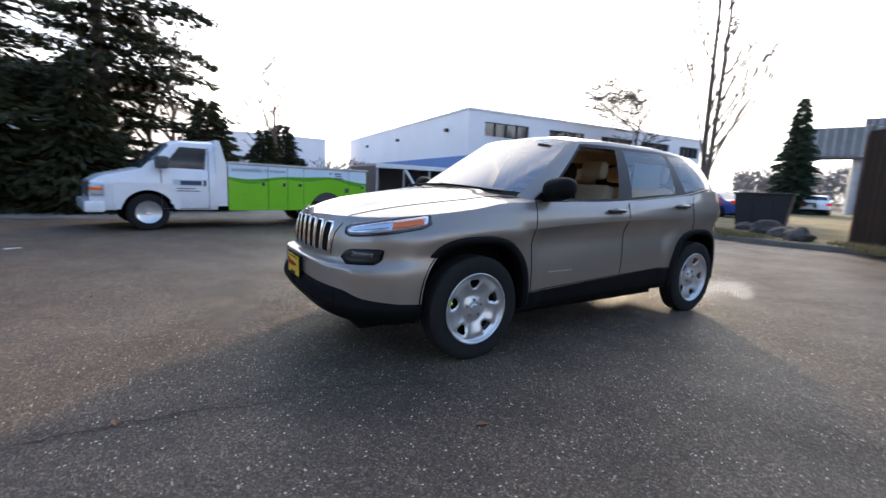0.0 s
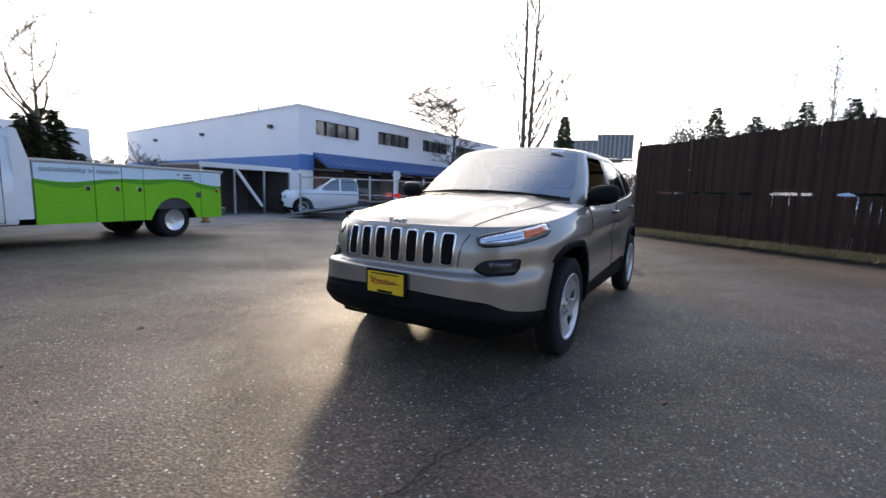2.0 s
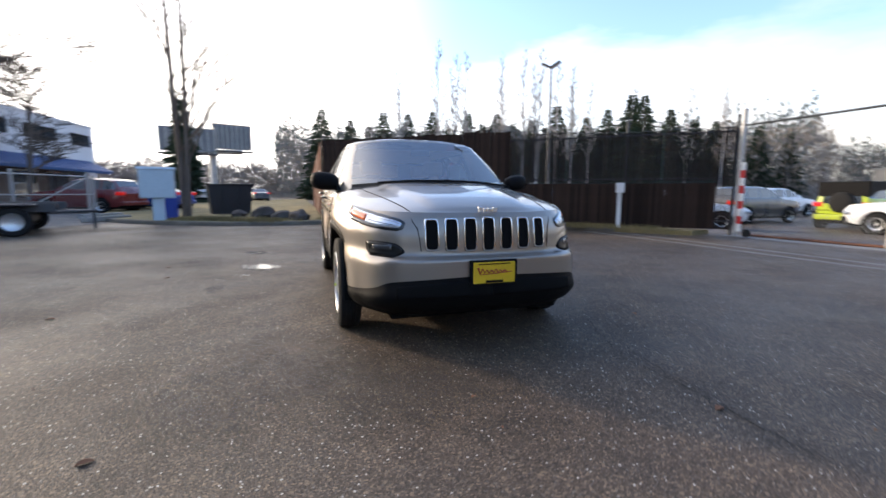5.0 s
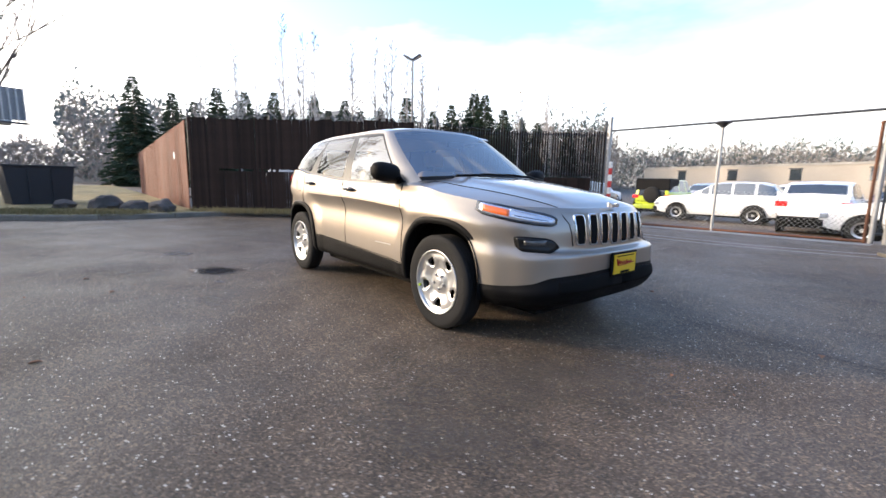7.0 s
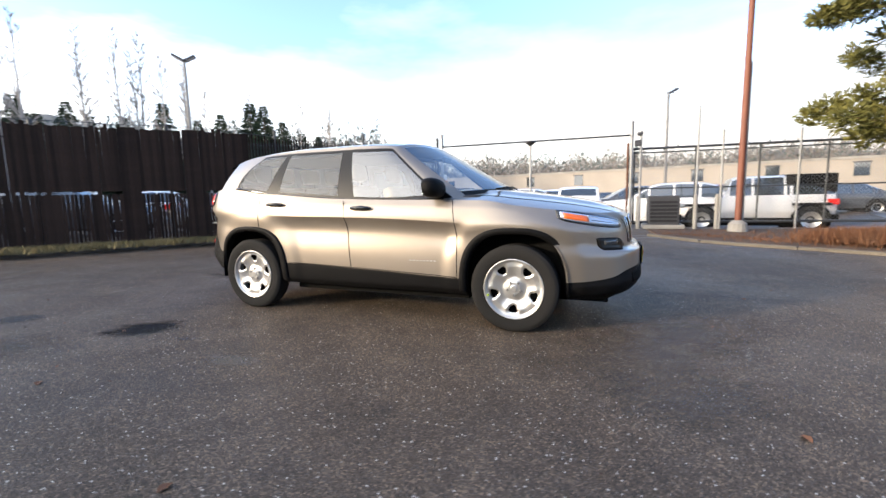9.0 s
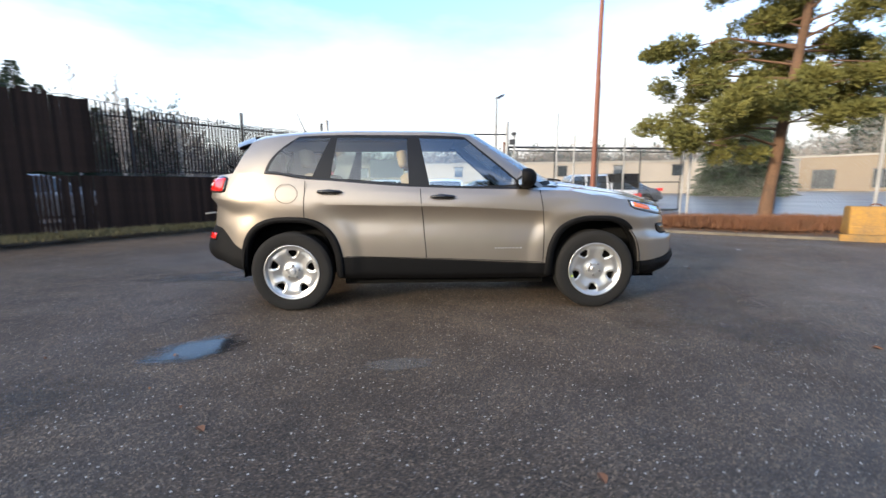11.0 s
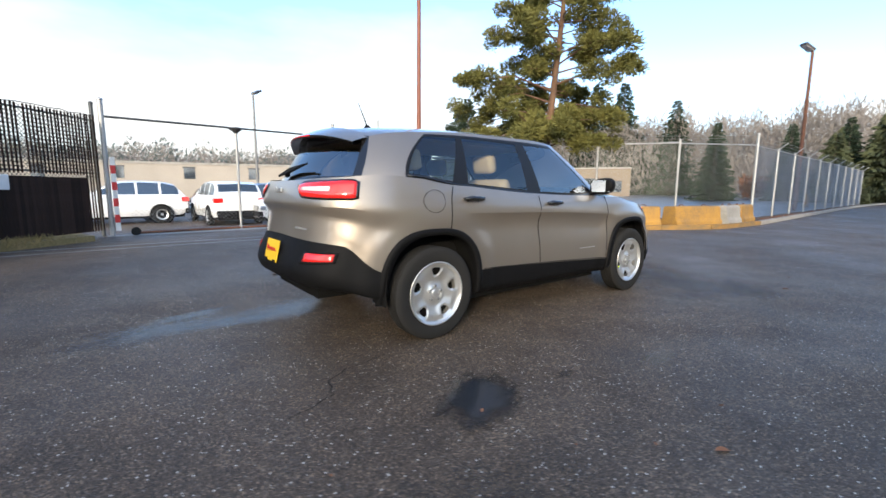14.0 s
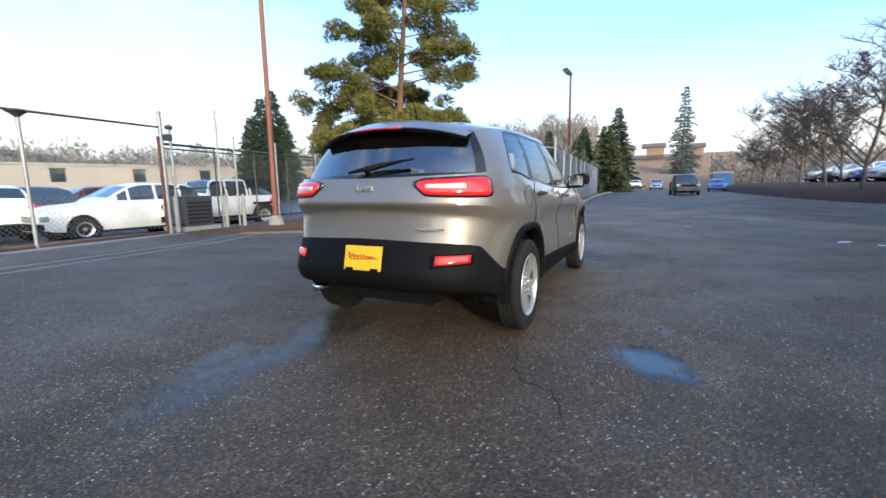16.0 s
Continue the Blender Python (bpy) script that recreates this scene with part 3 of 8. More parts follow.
# ---- puddles, stains and cracks ----
def soft_material(name, colour, rough, strength=1.0, grain=3.0, soft=0.34, relief=0.0):
    """A film on the ground whose edge fades out unevenly."""
    m = bpy.data.materials.new(name)
    m.use_nodes = True
    n, l = m.node_tree.nodes, m.node_tree.links
    p = n["Principled BSDF"]
    p.inputs["Base Color"].default_value, p.inputs["Roughness"].default_value = (*colour, 1), rough
    at, size, wob, add, fade = n.new("ShaderNodeTexCoord"), n.new("ShaderNodeVectorMath"), n.new("ShaderNodeTexNoise"), n.new("ShaderNodeMath"), n.new("ShaderNodeMapRange")
    clear, mix = n.new("ShaderNodeBsdfTransparent"), n.new("ShaderNodeMixShader")
    size.operation, add.operation = "LENGTH", "MULTIPLY_ADD"
    wob.inputs["Scale"].default_value, wob.inputs["Detail"].default_value = grain, 6.0
    add.inputs[1].default_value = 1.1
    fade.interpolation_type = "SMOOTHSTEP"
    fade.inputs["From Min"].default_value, fade.inputs["From Max"].default_value = 1.46, 1.46 - soft
    fade.inputs["To Min"].default_value, fade.inputs["To Max"].default_value = 0.0, strength
    l.new(at.outputs["Object"], size.inputs[0])
    l.new(at.outputs["Object"], wob.inputs["Vector"])
    l.new(wob.outputs["Fac"], add.inputs[0])
    l.new(size.outputs["Value"], add.inputs[2])
    l.new(add.outputs["Value"], fade.inputs["Value"])
    l.new(fade.outputs["Result"], mix.inputs["Fac"])
    l.new(clear.outputs["BSDF"], mix.inputs[1])
    l.new(p.outputs["BSDF"], mix.inputs[2])
    l.new(mix.outputs["Shader"], n["Material Output"].inputs["Surface"])
    if relief:
        geo, stones, bump = n.new("ShaderNodeNewGeometry"), n.new("ShaderNodeTexVoronoi"), n.new("ShaderNodeBump")
        stones.inputs["Scale"].default_value = 64.0
        bump.invert = True
        bump.inputs["Strength"].default_value, bump.inputs["Distance"].default_value = relief, 0.005
        l.new(geo.outputs["Position"], stones.inputs["Vector"])
        l.new(stones.outputs["Distance"], bump.inputs["Height"])
        l.new(bump.outputs["Normal"], p.inputs["Normal"])
    return m


WATER = soft_material("thin_puddle_water", (0.030, 0.032, 0.036), 0.10, 0.95, 2.2, 0.6)
FILM = soft_material("wet_film", (0.050, 0.046, 0.043), 0.26, 0.55, 2.6, 0.75)
SHEEN = soft_material("faint_wet_sheen", (0.085, 0.070, 0.055), 0.58, 0.45, 3.0, 0.8, 0.4)
OIL = soft_material("oil_stain", (0.016, 0.015, 0.014), 0.55, 0.65, 3.4, 0.6)
PALE_PATCH = soft_material("pale_dry_patch", (0.20, 0.175, 0.145), 0.85, 0.45, 4.0, 0.6)


def blot(name, x, y, rx, ry, turn, mat, label, z, seed, category="stain"):
    b = bmesh.new()
    b.faces.new([b.verts.new((1.1 * math.cos(math.pi * k / 16), 1.1 * math.sin(math.pi * k / 16), 0)) for k in range(32)])
    ob = part(name, b, mat)
    ob.matrix_world = pose(x, y, z, 0, 0, turn) @ Matrix.Diagonal((rx, ry, 1, 1))
    ob.visible_shadow = False
    return tagged(ob, label, category, kind="structure")


def crack(pts, width, seed):
    rng = random.Random(seed)
    line = []
    for (x0, y0), (x1, y1) in zip(pts, pts[1:]):
        n = max(2, int(math.hypot(x1 - x0, y1 - y0) / .05))
        for k in range(n):
            line.append((x0 + (x1 - x0) * k / n + rng.gauss(0, .012), y0 + (y1 - y0) * k / n + rng.gauss(0, .012)))
    v, f = [], []
    for i, (x, y) in enumerate(line):
        a, c = line[max(i - 1, 0)], line[min(i + 1, len(line) - 1)]
        d = Vector((c[0] - a[0], c[1] - a[1])).normalized()
        w = width * rng.uniform(.3, 1.2) * min(1, i / 4, (len(line) - 1 - i) / 4)
        v += [(x - d.y * w, y + d.x * w, .004), (x + d.y * w, y - d.x * w, .004)]
        if i:
            f.append((2 * i - 2, 2 * i - 1, 2 * i + 1, 2 * i))
    return tagged(mpart("asphalt_crack", mesh_of("asphalt_crack", v, f, CRACK, False)), "thin dark crack in the asphalt", "crack", kind="structure")


blot("oil_stain", -1.66, -1.81, .34, .23, 30, OIL, "dark oil stain beside the puddle", .0030, 5)
blot("puddle", -1.74, -1.80, .42, .26, 40, WATER, "small puddle that mirrors the sky", .0040, 3, "puddle")
for k, (x, y, a, c, turn, mat) in enumerate([(-3.05, .55, .85, .36, 8, FILM), (-2.5, .47, .62, .22, -5, FILM), (-1.95, .55, .8, .40, 15, FILM), (-2.75, .85, .5, .16, 12, FILM), (2.15, -1.25, 1.15, .75, 15, SHEEN),
                                              (2.6, -.55, 1.0, .6, 45, SHEEN), (2.5, -1.75, .8, .35, 30, SHEEN), (-1.1, -1.9, .14, .08, 0, FILM), (-2.4, -2.6, .9, .5, 20, SHEEN)]):
    blot("wet_streak", x, y, a, c, turn, mat, "thin wet streak on the asphalt", .0022 + .0003 * k, 10 + k, "puddle")
blot("oil_stain", -3.3, -2.0, .36, .22, 25, OIL, "dark sunken stain on the asphalt", .0026, 6)
blot("pale_patch", -.35, -2.12, .36, .14, 5, PALE_PATCH, "pale dry mud patch", .0030, 6)
crack([(-1.75, -.95), (-2.05, -1.02), (-2.3, -1.12), (-2.34, -1.32), (-2.6, -1.4), (-2.85, -1.55)], .006, 1)
crack([(3.6, .8), (3.2, .82), (2.6, .8), (2.1, .98), (1.5, 1.25)], .0045, 2)
crack([(2.2, 1.0), (2.3, .98), (3.0, .85), (3.9, .8)], .003, 3)
for k, (x, y, turn) in enumerate([(2.88, -2.0, 20), (1.8, 1.6, 70), (3.3, .78, 10), (-1.2, -2.8, 50), (.5, -3.2, 0), (-2.0, -3.0, 30)]):
    b = bmesh.new()
    vs = [b.verts.new((.020 * (1 - abs(t)) ** .6 * sd, .034 * t, .008 + .010 * abs(sd) * (1 - t * t))) for sd in (-1, 0, 1) for t in (-1, -.5, 0, .5, 1)]
    for i in range(2):
        for j in range(4):
            b.faces.new((vs[i * 5 + j], vs[i * 5 + j + 1], vs[i * 5 + j + 6], vs[i * 5 + j + 5]))
    bmesh.ops.remove_doubles(b, verts=b.verts[:], dist=.001)
    ob = part("fallen_leaf", b, LEAF)
    ob.matrix_world = pose(x, y, -.006, 0, 0, turn)
    tagged(ob, "curled reddish dead leaf on the asphalt", "leaf", "leaves on the asphalt")


# ---- the white and blue building ----
def build_white_building():
    house = tagged(thing("white_building", pose(-11.6, -17.6, 0, 0, 0, -4.8)), "two-storey white commercial building with blue band and awning", "building")
    L, D, H = 21.9, 25.6, 5.6
    # local: x runs away from the corner along the long front, which faces +y
    def box(name, x0, y0, z0, x1, y1, z1, mat, owner=house, label="", bevel=0):
        bm = bmesh.new()
        add_box(bm, x0, y0, z0, x1, y1, z1, bevel=bevel)
        return part(name, bm, mat, owner, label)
    wins = [(1.1, 4.35), (6.0, 9.05), (10.6, 13.7), (14.8, 17.9), (19.2, 21.6)]
    # front wall in pieces round the openings
    xs = [0.0]
    for a, c in wins:
        xs += [a, c]
    xs.append(L)
    for k in range(0, len(xs), 2):
        box("wall", -xs[k + 1], -.3, 3.1, -xs[k], 0, H, WALL_WHITE)
    for a, c in wins:
        box("wall", -c, -.3, 3.1, -a, 0, 4.2, WALL_WHITE)
        box("wall", -c, -.3, 5.02, -a, 0, H, WALL_WHITE)
        w = thing("window", pose(0, 0, 0))
        w.parent = house
        box("pane", -c, -.22, 4.2, -a, -.18, 5.02, DARK_GLASS, w)
        for k in range(5):
            x = a + (c - a) * k / 4
            box("mullion", -x - .035, -.20, 4.2, -x + .035, -.08, 5.02, FRAME_DARK, w)
        box("sill", -c, -.25, 4.14, -a, .05, 4.2, WALL_WHITE, w)
    box("corner_pier", -.9, -.3, 0, -0, 0, 3.1, WALL_WHITE)
    box("far_pier", -L, -.3, 0, -L + 1.0, 0, 3.1, WALL_WHITE)
    box("blue_band", -.95, .0, 2.2, .02, .015, 3.05, WALL_BLUE)
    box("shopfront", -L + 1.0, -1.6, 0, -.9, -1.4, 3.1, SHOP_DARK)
    for k in range(6):
        x = 2.0 + k * 3.4
        g = box("shop_window", -x - 2.2, -1.38, .7, -x, -1.34, 2.3, DARK_GLASS)
        box("shop_frame", -x - 2.25, -1.37, 2.3, -x + .05, -1.30, 2.4, WALL_WHITE, g)
    box("soffit", -L, -1.6, 3.05, -.9, 0, 3.12, WALL_WHITE)
    # awning with standing seams
    awn = thing("awning", pose(0, 0, 0))
    awn.parent = house
    bm = bmesh.new()
    add_prism(bm, [(0.02, 3.2), (1.35, 2.5), (1.35, 2.32), (0.02, 3.0)], -L + .6, -.9, "yz")
    part("awning_sheet", bm, AWNING, awn)
    for k in range(44):
        x = 1.1 + k * .46
        bm = bmesh.new()
        add_box(bm, -x - .025, 0.02, 0, -x + .025, 1.5, .045, m=pose(0, 0, 3.2, -27.8, 0, 0))
        part("awning_seam", bm, AWNING, awn)
    # side wall towards the yard
    box("wall", -L, -D, 0, -.3, -.3, .05, WALL_WHITE)
    box("side_wall", -.3, -D, 0, 0, -.3, H, WALL_WHITE)
    box("blue_band", 0, -D, 2.15, .015, 0, 3.0, WALL_BLUE)
    box("parapet", -L - .05, -.35, H - .02, .06, .06, H + .1, WALL_WHITE)
    box("parapet", -.35, -D, H - .02, .06, -.36, H + .1, WALL_WHITE)
    box("roof", -L, -D, H - .5, -.3, -.3, H - .3, CONCRETE)
    box("far_wall", -L, -D, 0, -L + .3, -.3, H, WALL_WHITE)
    box("back_wall", -L + .3, -D, 0, -.3, -D + .3, H, WALL_WHITE)
    for y in (-2.6, -11, -19):
        box("wall_lamp", .0, y - .15, 4.55, .22, y + .15, 4.75, FRAME_DARK, bevel=.03)
    for x in (5, 12):
        bm = bmesh.new()
        add_tube(bm, [(-.6, -x, H), (-.6, -x, H + .5)], .06, 8)
        part("roof_vent", bm, GALV, house)
    # low wing that closes the yard
    wing = tagged(thing("white_wing", pose(-11.2, -43.5, 0, 0, 0, 0)), "white painted flat-roofed wing across the yard", "building")
    bm = bmesh.new()
    add_box(bm, 0, -8, 0, 12.5, 0, 5.5, bevel=.04)
    part("wall", bm, WALL_WHITE, wing)
    bm = bmesh.new()
    add_box(bm, -.02, -8.05, 5.45, 12.6, .08, 5.62)
    part("parapet", bm, WALL_WHITE, wing)


build_white_building()


# ---- fences ----
def chain_mesh(name, a, c, z0, z1, parent, mat, pitch=.075, r=.0028):
    """Woven wire between two places: crossing wires as thin prisms."""
    a, c = Vector((*a, 0)), Vector((*c, 0))
    L, H = (c - a).length, z1 - z0
    w = (c - a).normalized()
    out = Vector((-w.y, w.x, 0))
    v, f = [], []
    step = pitch * 1.414
    for s in (1, -1):
        k = -H if s > 0 else 0
        while k < (L if s > 0 else L + H):
            # the wire runs from (k, bottom) to (k + s H, top), cut to the panel
            x0, x1 = k, k + s * H
            lo, hi = max(0.0, min(x0, x1)), min(L, max(x0, x1))
            if hi - lo > .02:
                p = a + w * lo + Vector((0, 0, z0 + (lo - x0) * s))
                q = a + w * hi + Vector((0, 0, z0 + (hi - x0) * s))
                n = len(v)
                up = (q - p).normalized().cross(out)
                for e in (p, q):
                    v += [tuple(e + out * r), tuple(e - out * r * .5 + up * r), tuple(e - out * r * .5 - up * r)]
                f += [(n, n + 1, n + 4, n + 3), (n + 1, n + 2, n + 5, n + 4), (n + 2, n, n + 3, n + 5)]
            k += step
    return mpart(name, mesh_of(name, v, f, mat, False), parent)


def post(parent, x, y, z0, z1, r=.045, mat=None, name="post", cap=True, sides=12):
    bm = bmesh.new()
    add_tube(bm, [(x, y, z0), (x, y, z1)], r, sides)
    if cap:
        add_tube(bm, [(x, y, z1), (x, y, z1 + .03), (x, y, z1 + .05)], [r * 1.2, r * 1.1, r * .4], sides)
    return part(name, bm, mat or GALV, parent, smooth=False, angle=40)


def rail(parent, p, q, r=.022, mat=None, name="rail"):
    bm = bmesh.new()
    add_tube(bm, [p, q], r, 8)
    return part(name, bm, mat or GALV, parent, angle=40)


FENCE_A, FENCE_B = Vector((-11.7, -.5, 0)), Vector((-3.42, 9.28, 0))


def build_slat_fence():
    fence = tagged(thing("slat_fence", pose(0, 0, 0)), "tall dark brown slatted privacy fence, some slats broken away", "fence")
    rng = random.Random(11)
    way = (FENCE_B - FENCE_A).normalized()
    out = Vector((way.y, -way.x, 0))
    L = (FENCE_B - FENCE_A).length
    turn = math.degrees(math.atan2(way.y, way.x))
    n = 165
    step = L / n
    shapes = {}
    def slat_mesh(h, w):
        key = (round(h, 1), round(w, 3))
        if key not in shapes:
            bm = bmesh.new()
            hh = key[0]
            add_prism(bm, [(-w / 2, 0), (w / 2, 0), (w / 2, hh - .02), (w / 4, hh), (-w / 4, hh), (-w / 2, hh - .02)], -.009, .009, "xz")
            me = bpy.data.meshes.new("slat")
            bm.to_mesh(me)
            bm.free()
            me.materials.append(SLAT)
            shapes[key] = me
        return shapes[key]
    for k in range(n):
        s = step * (k + .5)
        top = float(np.interp(s, (0, 6, 9, L), (2.92, 2.95, 2.78, 2.70))) + rng.choice((0, 0, -.01, .015))
        p = FENCE_A + way * s
        pieces = []
        low_w = None
        if s < 7.0:
            seen = any(a < s < c for a, c in ((.9, 2.0), (2.2, 4.2), (4.5, 5.4), (5.9, 7.2)))
            if seen and rng.random() < .86:
                low_w = .083 if rng.random() < .35 else .064
                pieces = [(.14, 1.33 + rng.uniform(-.03, .04)), (1.40 + rng.uniform(-.012, .012), top)]
            else:
                pieces = [(.14, top)]
        elif s < 12.4:
            pieces = [(.14, 1.33 + rng.uniform(-.03, .05))]
            if rng.random() < .97:
                pieces.append((1.40, top - rng.uniform(.0, .05)))
        else:
            pieces = [(.14, top if rng.random() < .8 else 1.6)]
        for z0, z1 in pieces:
            thin = low_w if low_w and z1 < 1.5 else .083 if s < 7.0 or z1 < 2.1 else .030
            ob = mpart("slat", slat_mesh(max(.2, z1 - z0), thin), fence, m=pose(p.x, p.y, z0, 0, rng.gauss(0, .25), turn + rng.gauss(0, 2)))
    for k in range(6):
        s = L * k / 5
        p = FENCE_A + way * s + out * -.06
        post(fence, p.x, p.y, 0, 3.0 if k else 3.05, .04, WIRE_DARK)
    for z in (.35, 1.45, 2.62):
        a, c = FENCE_A + out * -.03, FENCE_B + out * -.03
        rail(fence, (a.x, a.y, z), (c.x, c.y, z), .02, WIRE_DARK)
    a, c = FENCE_A + way * 7.0 - out * .03, FENCE_B - out * .03
    chain_mesh("chain_mesh", a.xy, c.xy, 1.3, 2.68, fence, WIRE_DARK, .055, .0055)
    # loose twigs of barbed wire along the top
    bm = bmesh.new()
    rng = random.Random(4)
    pts = [FENCE_A + way * (L * k / 60) + Vector((rng.gauss(0, .02), rng.gauss(0, .02), float(np.interp(L * k / 60, (0, 6, 9, L), (3.0, 3.0, 2.72, 2.72))) + rng.gauss(0, .02))) for k in range(61)]
    add_tube(bm, pts, .009, 5)
    part("top_wire", bm, WIRE_DARK, fence)
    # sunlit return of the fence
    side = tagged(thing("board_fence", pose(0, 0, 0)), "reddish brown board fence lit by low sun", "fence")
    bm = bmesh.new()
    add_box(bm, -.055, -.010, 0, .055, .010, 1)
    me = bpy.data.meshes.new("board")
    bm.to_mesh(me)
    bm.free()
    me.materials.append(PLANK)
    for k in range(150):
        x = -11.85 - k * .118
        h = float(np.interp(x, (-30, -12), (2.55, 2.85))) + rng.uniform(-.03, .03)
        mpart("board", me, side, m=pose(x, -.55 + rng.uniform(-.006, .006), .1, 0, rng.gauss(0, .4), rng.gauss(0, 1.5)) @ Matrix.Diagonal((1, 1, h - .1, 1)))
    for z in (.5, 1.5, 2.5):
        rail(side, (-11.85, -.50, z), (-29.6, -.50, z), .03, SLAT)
    bm = bmesh.new()
    add_box(bm, -14.4, -.575, 1.75, -14.15, -.562, 1.98)
    part("notice", bm, WHITE_FLAT, side, "small pale notice")


build_slat_fence()


def build_gate():
    gate = tagged(thing("sliding_gate", pose(0, 0, 0)), "open sliding yard gate with overhead pipe track and striped post", "gate")
    d = Vector((math.cos(radians(6)), math.sin(radians(6)), 0))
    o = Vector((-3.3, 9.3, 0))
    at = lambda s: o + d * s
    # striped gate post
    p = at(0)
    post(gate, p.x, p.y, 0, 3.1, .055)
    q = at(.12)
    for k in range(9):
        bm = bmesh.new()
        add_box(bm, q.x - .05, q.y - .09, .12 + k * .19, q.x + .05, q.y - .04, .12 + (k + 1) * .19)
        part("stripe", bm, RED_PAINT if k % 2 else WHITE_FLAT, gate, "red stripe" if k % 2 else "white stripe")
    bm = bmesh.new()
    add_lathe(bm, [(0, -.03), (.07, -.03), (.1, -.02), (.1, .02), (.07, .03), (0, .03)], 20, "y", pose(at(.45).x, at(.45).y - .25, .1))
    part("guide_wheel", bm, RUBBER, gate, "small dark guide wheel", angle=40)
    a, c = at(0), at(5.9)
    rail(gate, (a.x, a.y, 2.74), (c.x, c.y, 2.78), .026, WIRE_DARK, "track_pipe")
    m = at(2.9)
    post(gate, m.x, m.y, 0, 2.7, .035)
    bm = bmesh.new()
    add_lathe(bm, [(0, 2.78), (.17, 2.77), (.19, 2.74), (.10, 2.68), (.04, 2.62)], 16, "z", Matrix.Translation((m.x, m.y, 0)))
    part("post_lamp", bm, FRAME_DARK, gate, "flat dark lamp head")
    # twin end posts
    e = at(5.86)
    post(gate, e.x, e.y, 0, 3.15, .05)
    post(gate, e.x - .1, e.y - .02, 0, 2.5, .032, RUST)
    post(gate, e.x + .25, e.y + .02, 0, 2.85, .035)
    bm = bmesh.new()
    add_box(bm, e.x + .08, e.y - .08, 2.45, e.x + .26, e.y + .06, 2.62, bevel=.02)
    part("roller_bracket", bm, FRAME_DARK, gate)
    bm = bmesh.new()
    add_box(bm, e.x + .14, e.y - .06, 2.75, e.x + .3, e.y + .06, 2.85, bevel=.02)
    part("roller_bracket", bm, FRAME_DARK, gate)
    # parked gate leaf behind the end posts
    leaf = thing("gate_leaf", pose(0, 0, 0))
    leaf.parent = gate
    a, c = at(5.9), at(12.4)
    for z, r in ((2.38, .035), (2.26, .02), (1.2, .02), (.2, .035)):
        rail(leaf, (a.x, a.y + .15, z), (c.x, c.y + .15, z), r, WIRE_DARK)
    for s in (5.95, 7.6, 9.2, 10.8, 12.4):
        p = at(s)
        post(leaf, p.x, p.y + .15, .2, 2.38, .025, WIRE_DARK, cap=False)
    chain_mesh("chain_mesh", (a.x, a.y + .15), (c.x, c.y + .15), .2, 2.3, leaf, WIRE, .075)
    for s, h in ((7.62, 3.45), (8.25, 2.75), (10.1, 2.7), (12.4, 2.9)):
        p = at(s)
        post(gate, p.x, p.y, 0, h, .03, GALV)
    # low wire panel in front of the yard
    a, c = at(2.9), at(5.8)
    chain_mesh("chain_mesh", a.xy, c.xy, .15, 1.05, gate, WIRE, .075)
    a, c = at(.4), at(2.8)
    chain_mesh("chain_mesh", a.xy, c.xy, .15, .6, gate, WIRE, .075)
    rail(gate, (at(.4).x, at(.4).y, .04), (at(5.8).x, at(5.8).y, .04), .03, RUST)
    # cabinet with guard posts
    cab = tagged(thing("utility_cabinet", pose(3.45, 10.35, 0)), "grey steel utility cabinet on a concrete pad beside the gate", "cabinet")
    bm = bmesh.new()
    add_box(bm, -.55, -.5, 0, .55, .5, .12, bevel=.02)
    part("pad", bm, CONCRETE, cab)
    bm = bmesh.new()
    add_box(bm, -.42, -.36, .12, .42, .36, .98, bevel=.03)
    part("housing", bm, FRAME_DARK, cab)
    bm = bmesh.new()
    for k in range(6):
        add_box(bm, -.36, -.375, .2 + k * .11, .36, -.36, .27 + k * .11)
    part("louvre_panel", bm, BLACK_BIN, cab)
    for x, y in ((2.75, 9.95), (4.25, 9.9), (4.75, 9.75)):
        b2 = bmesh.new()
        add_lathe(b2, [(.055, 0), (.055, .95), (.045, .98), (.02, 1.0), (0, 1.005)], 16, "z", Matrix.Translation((x, y, 0)))
        tagged(part("bollard", b2, CONCRETE, smooth=False, angle=40), "pale concrete-filled guard post", "bollard", "gate bollards")


build_gate()


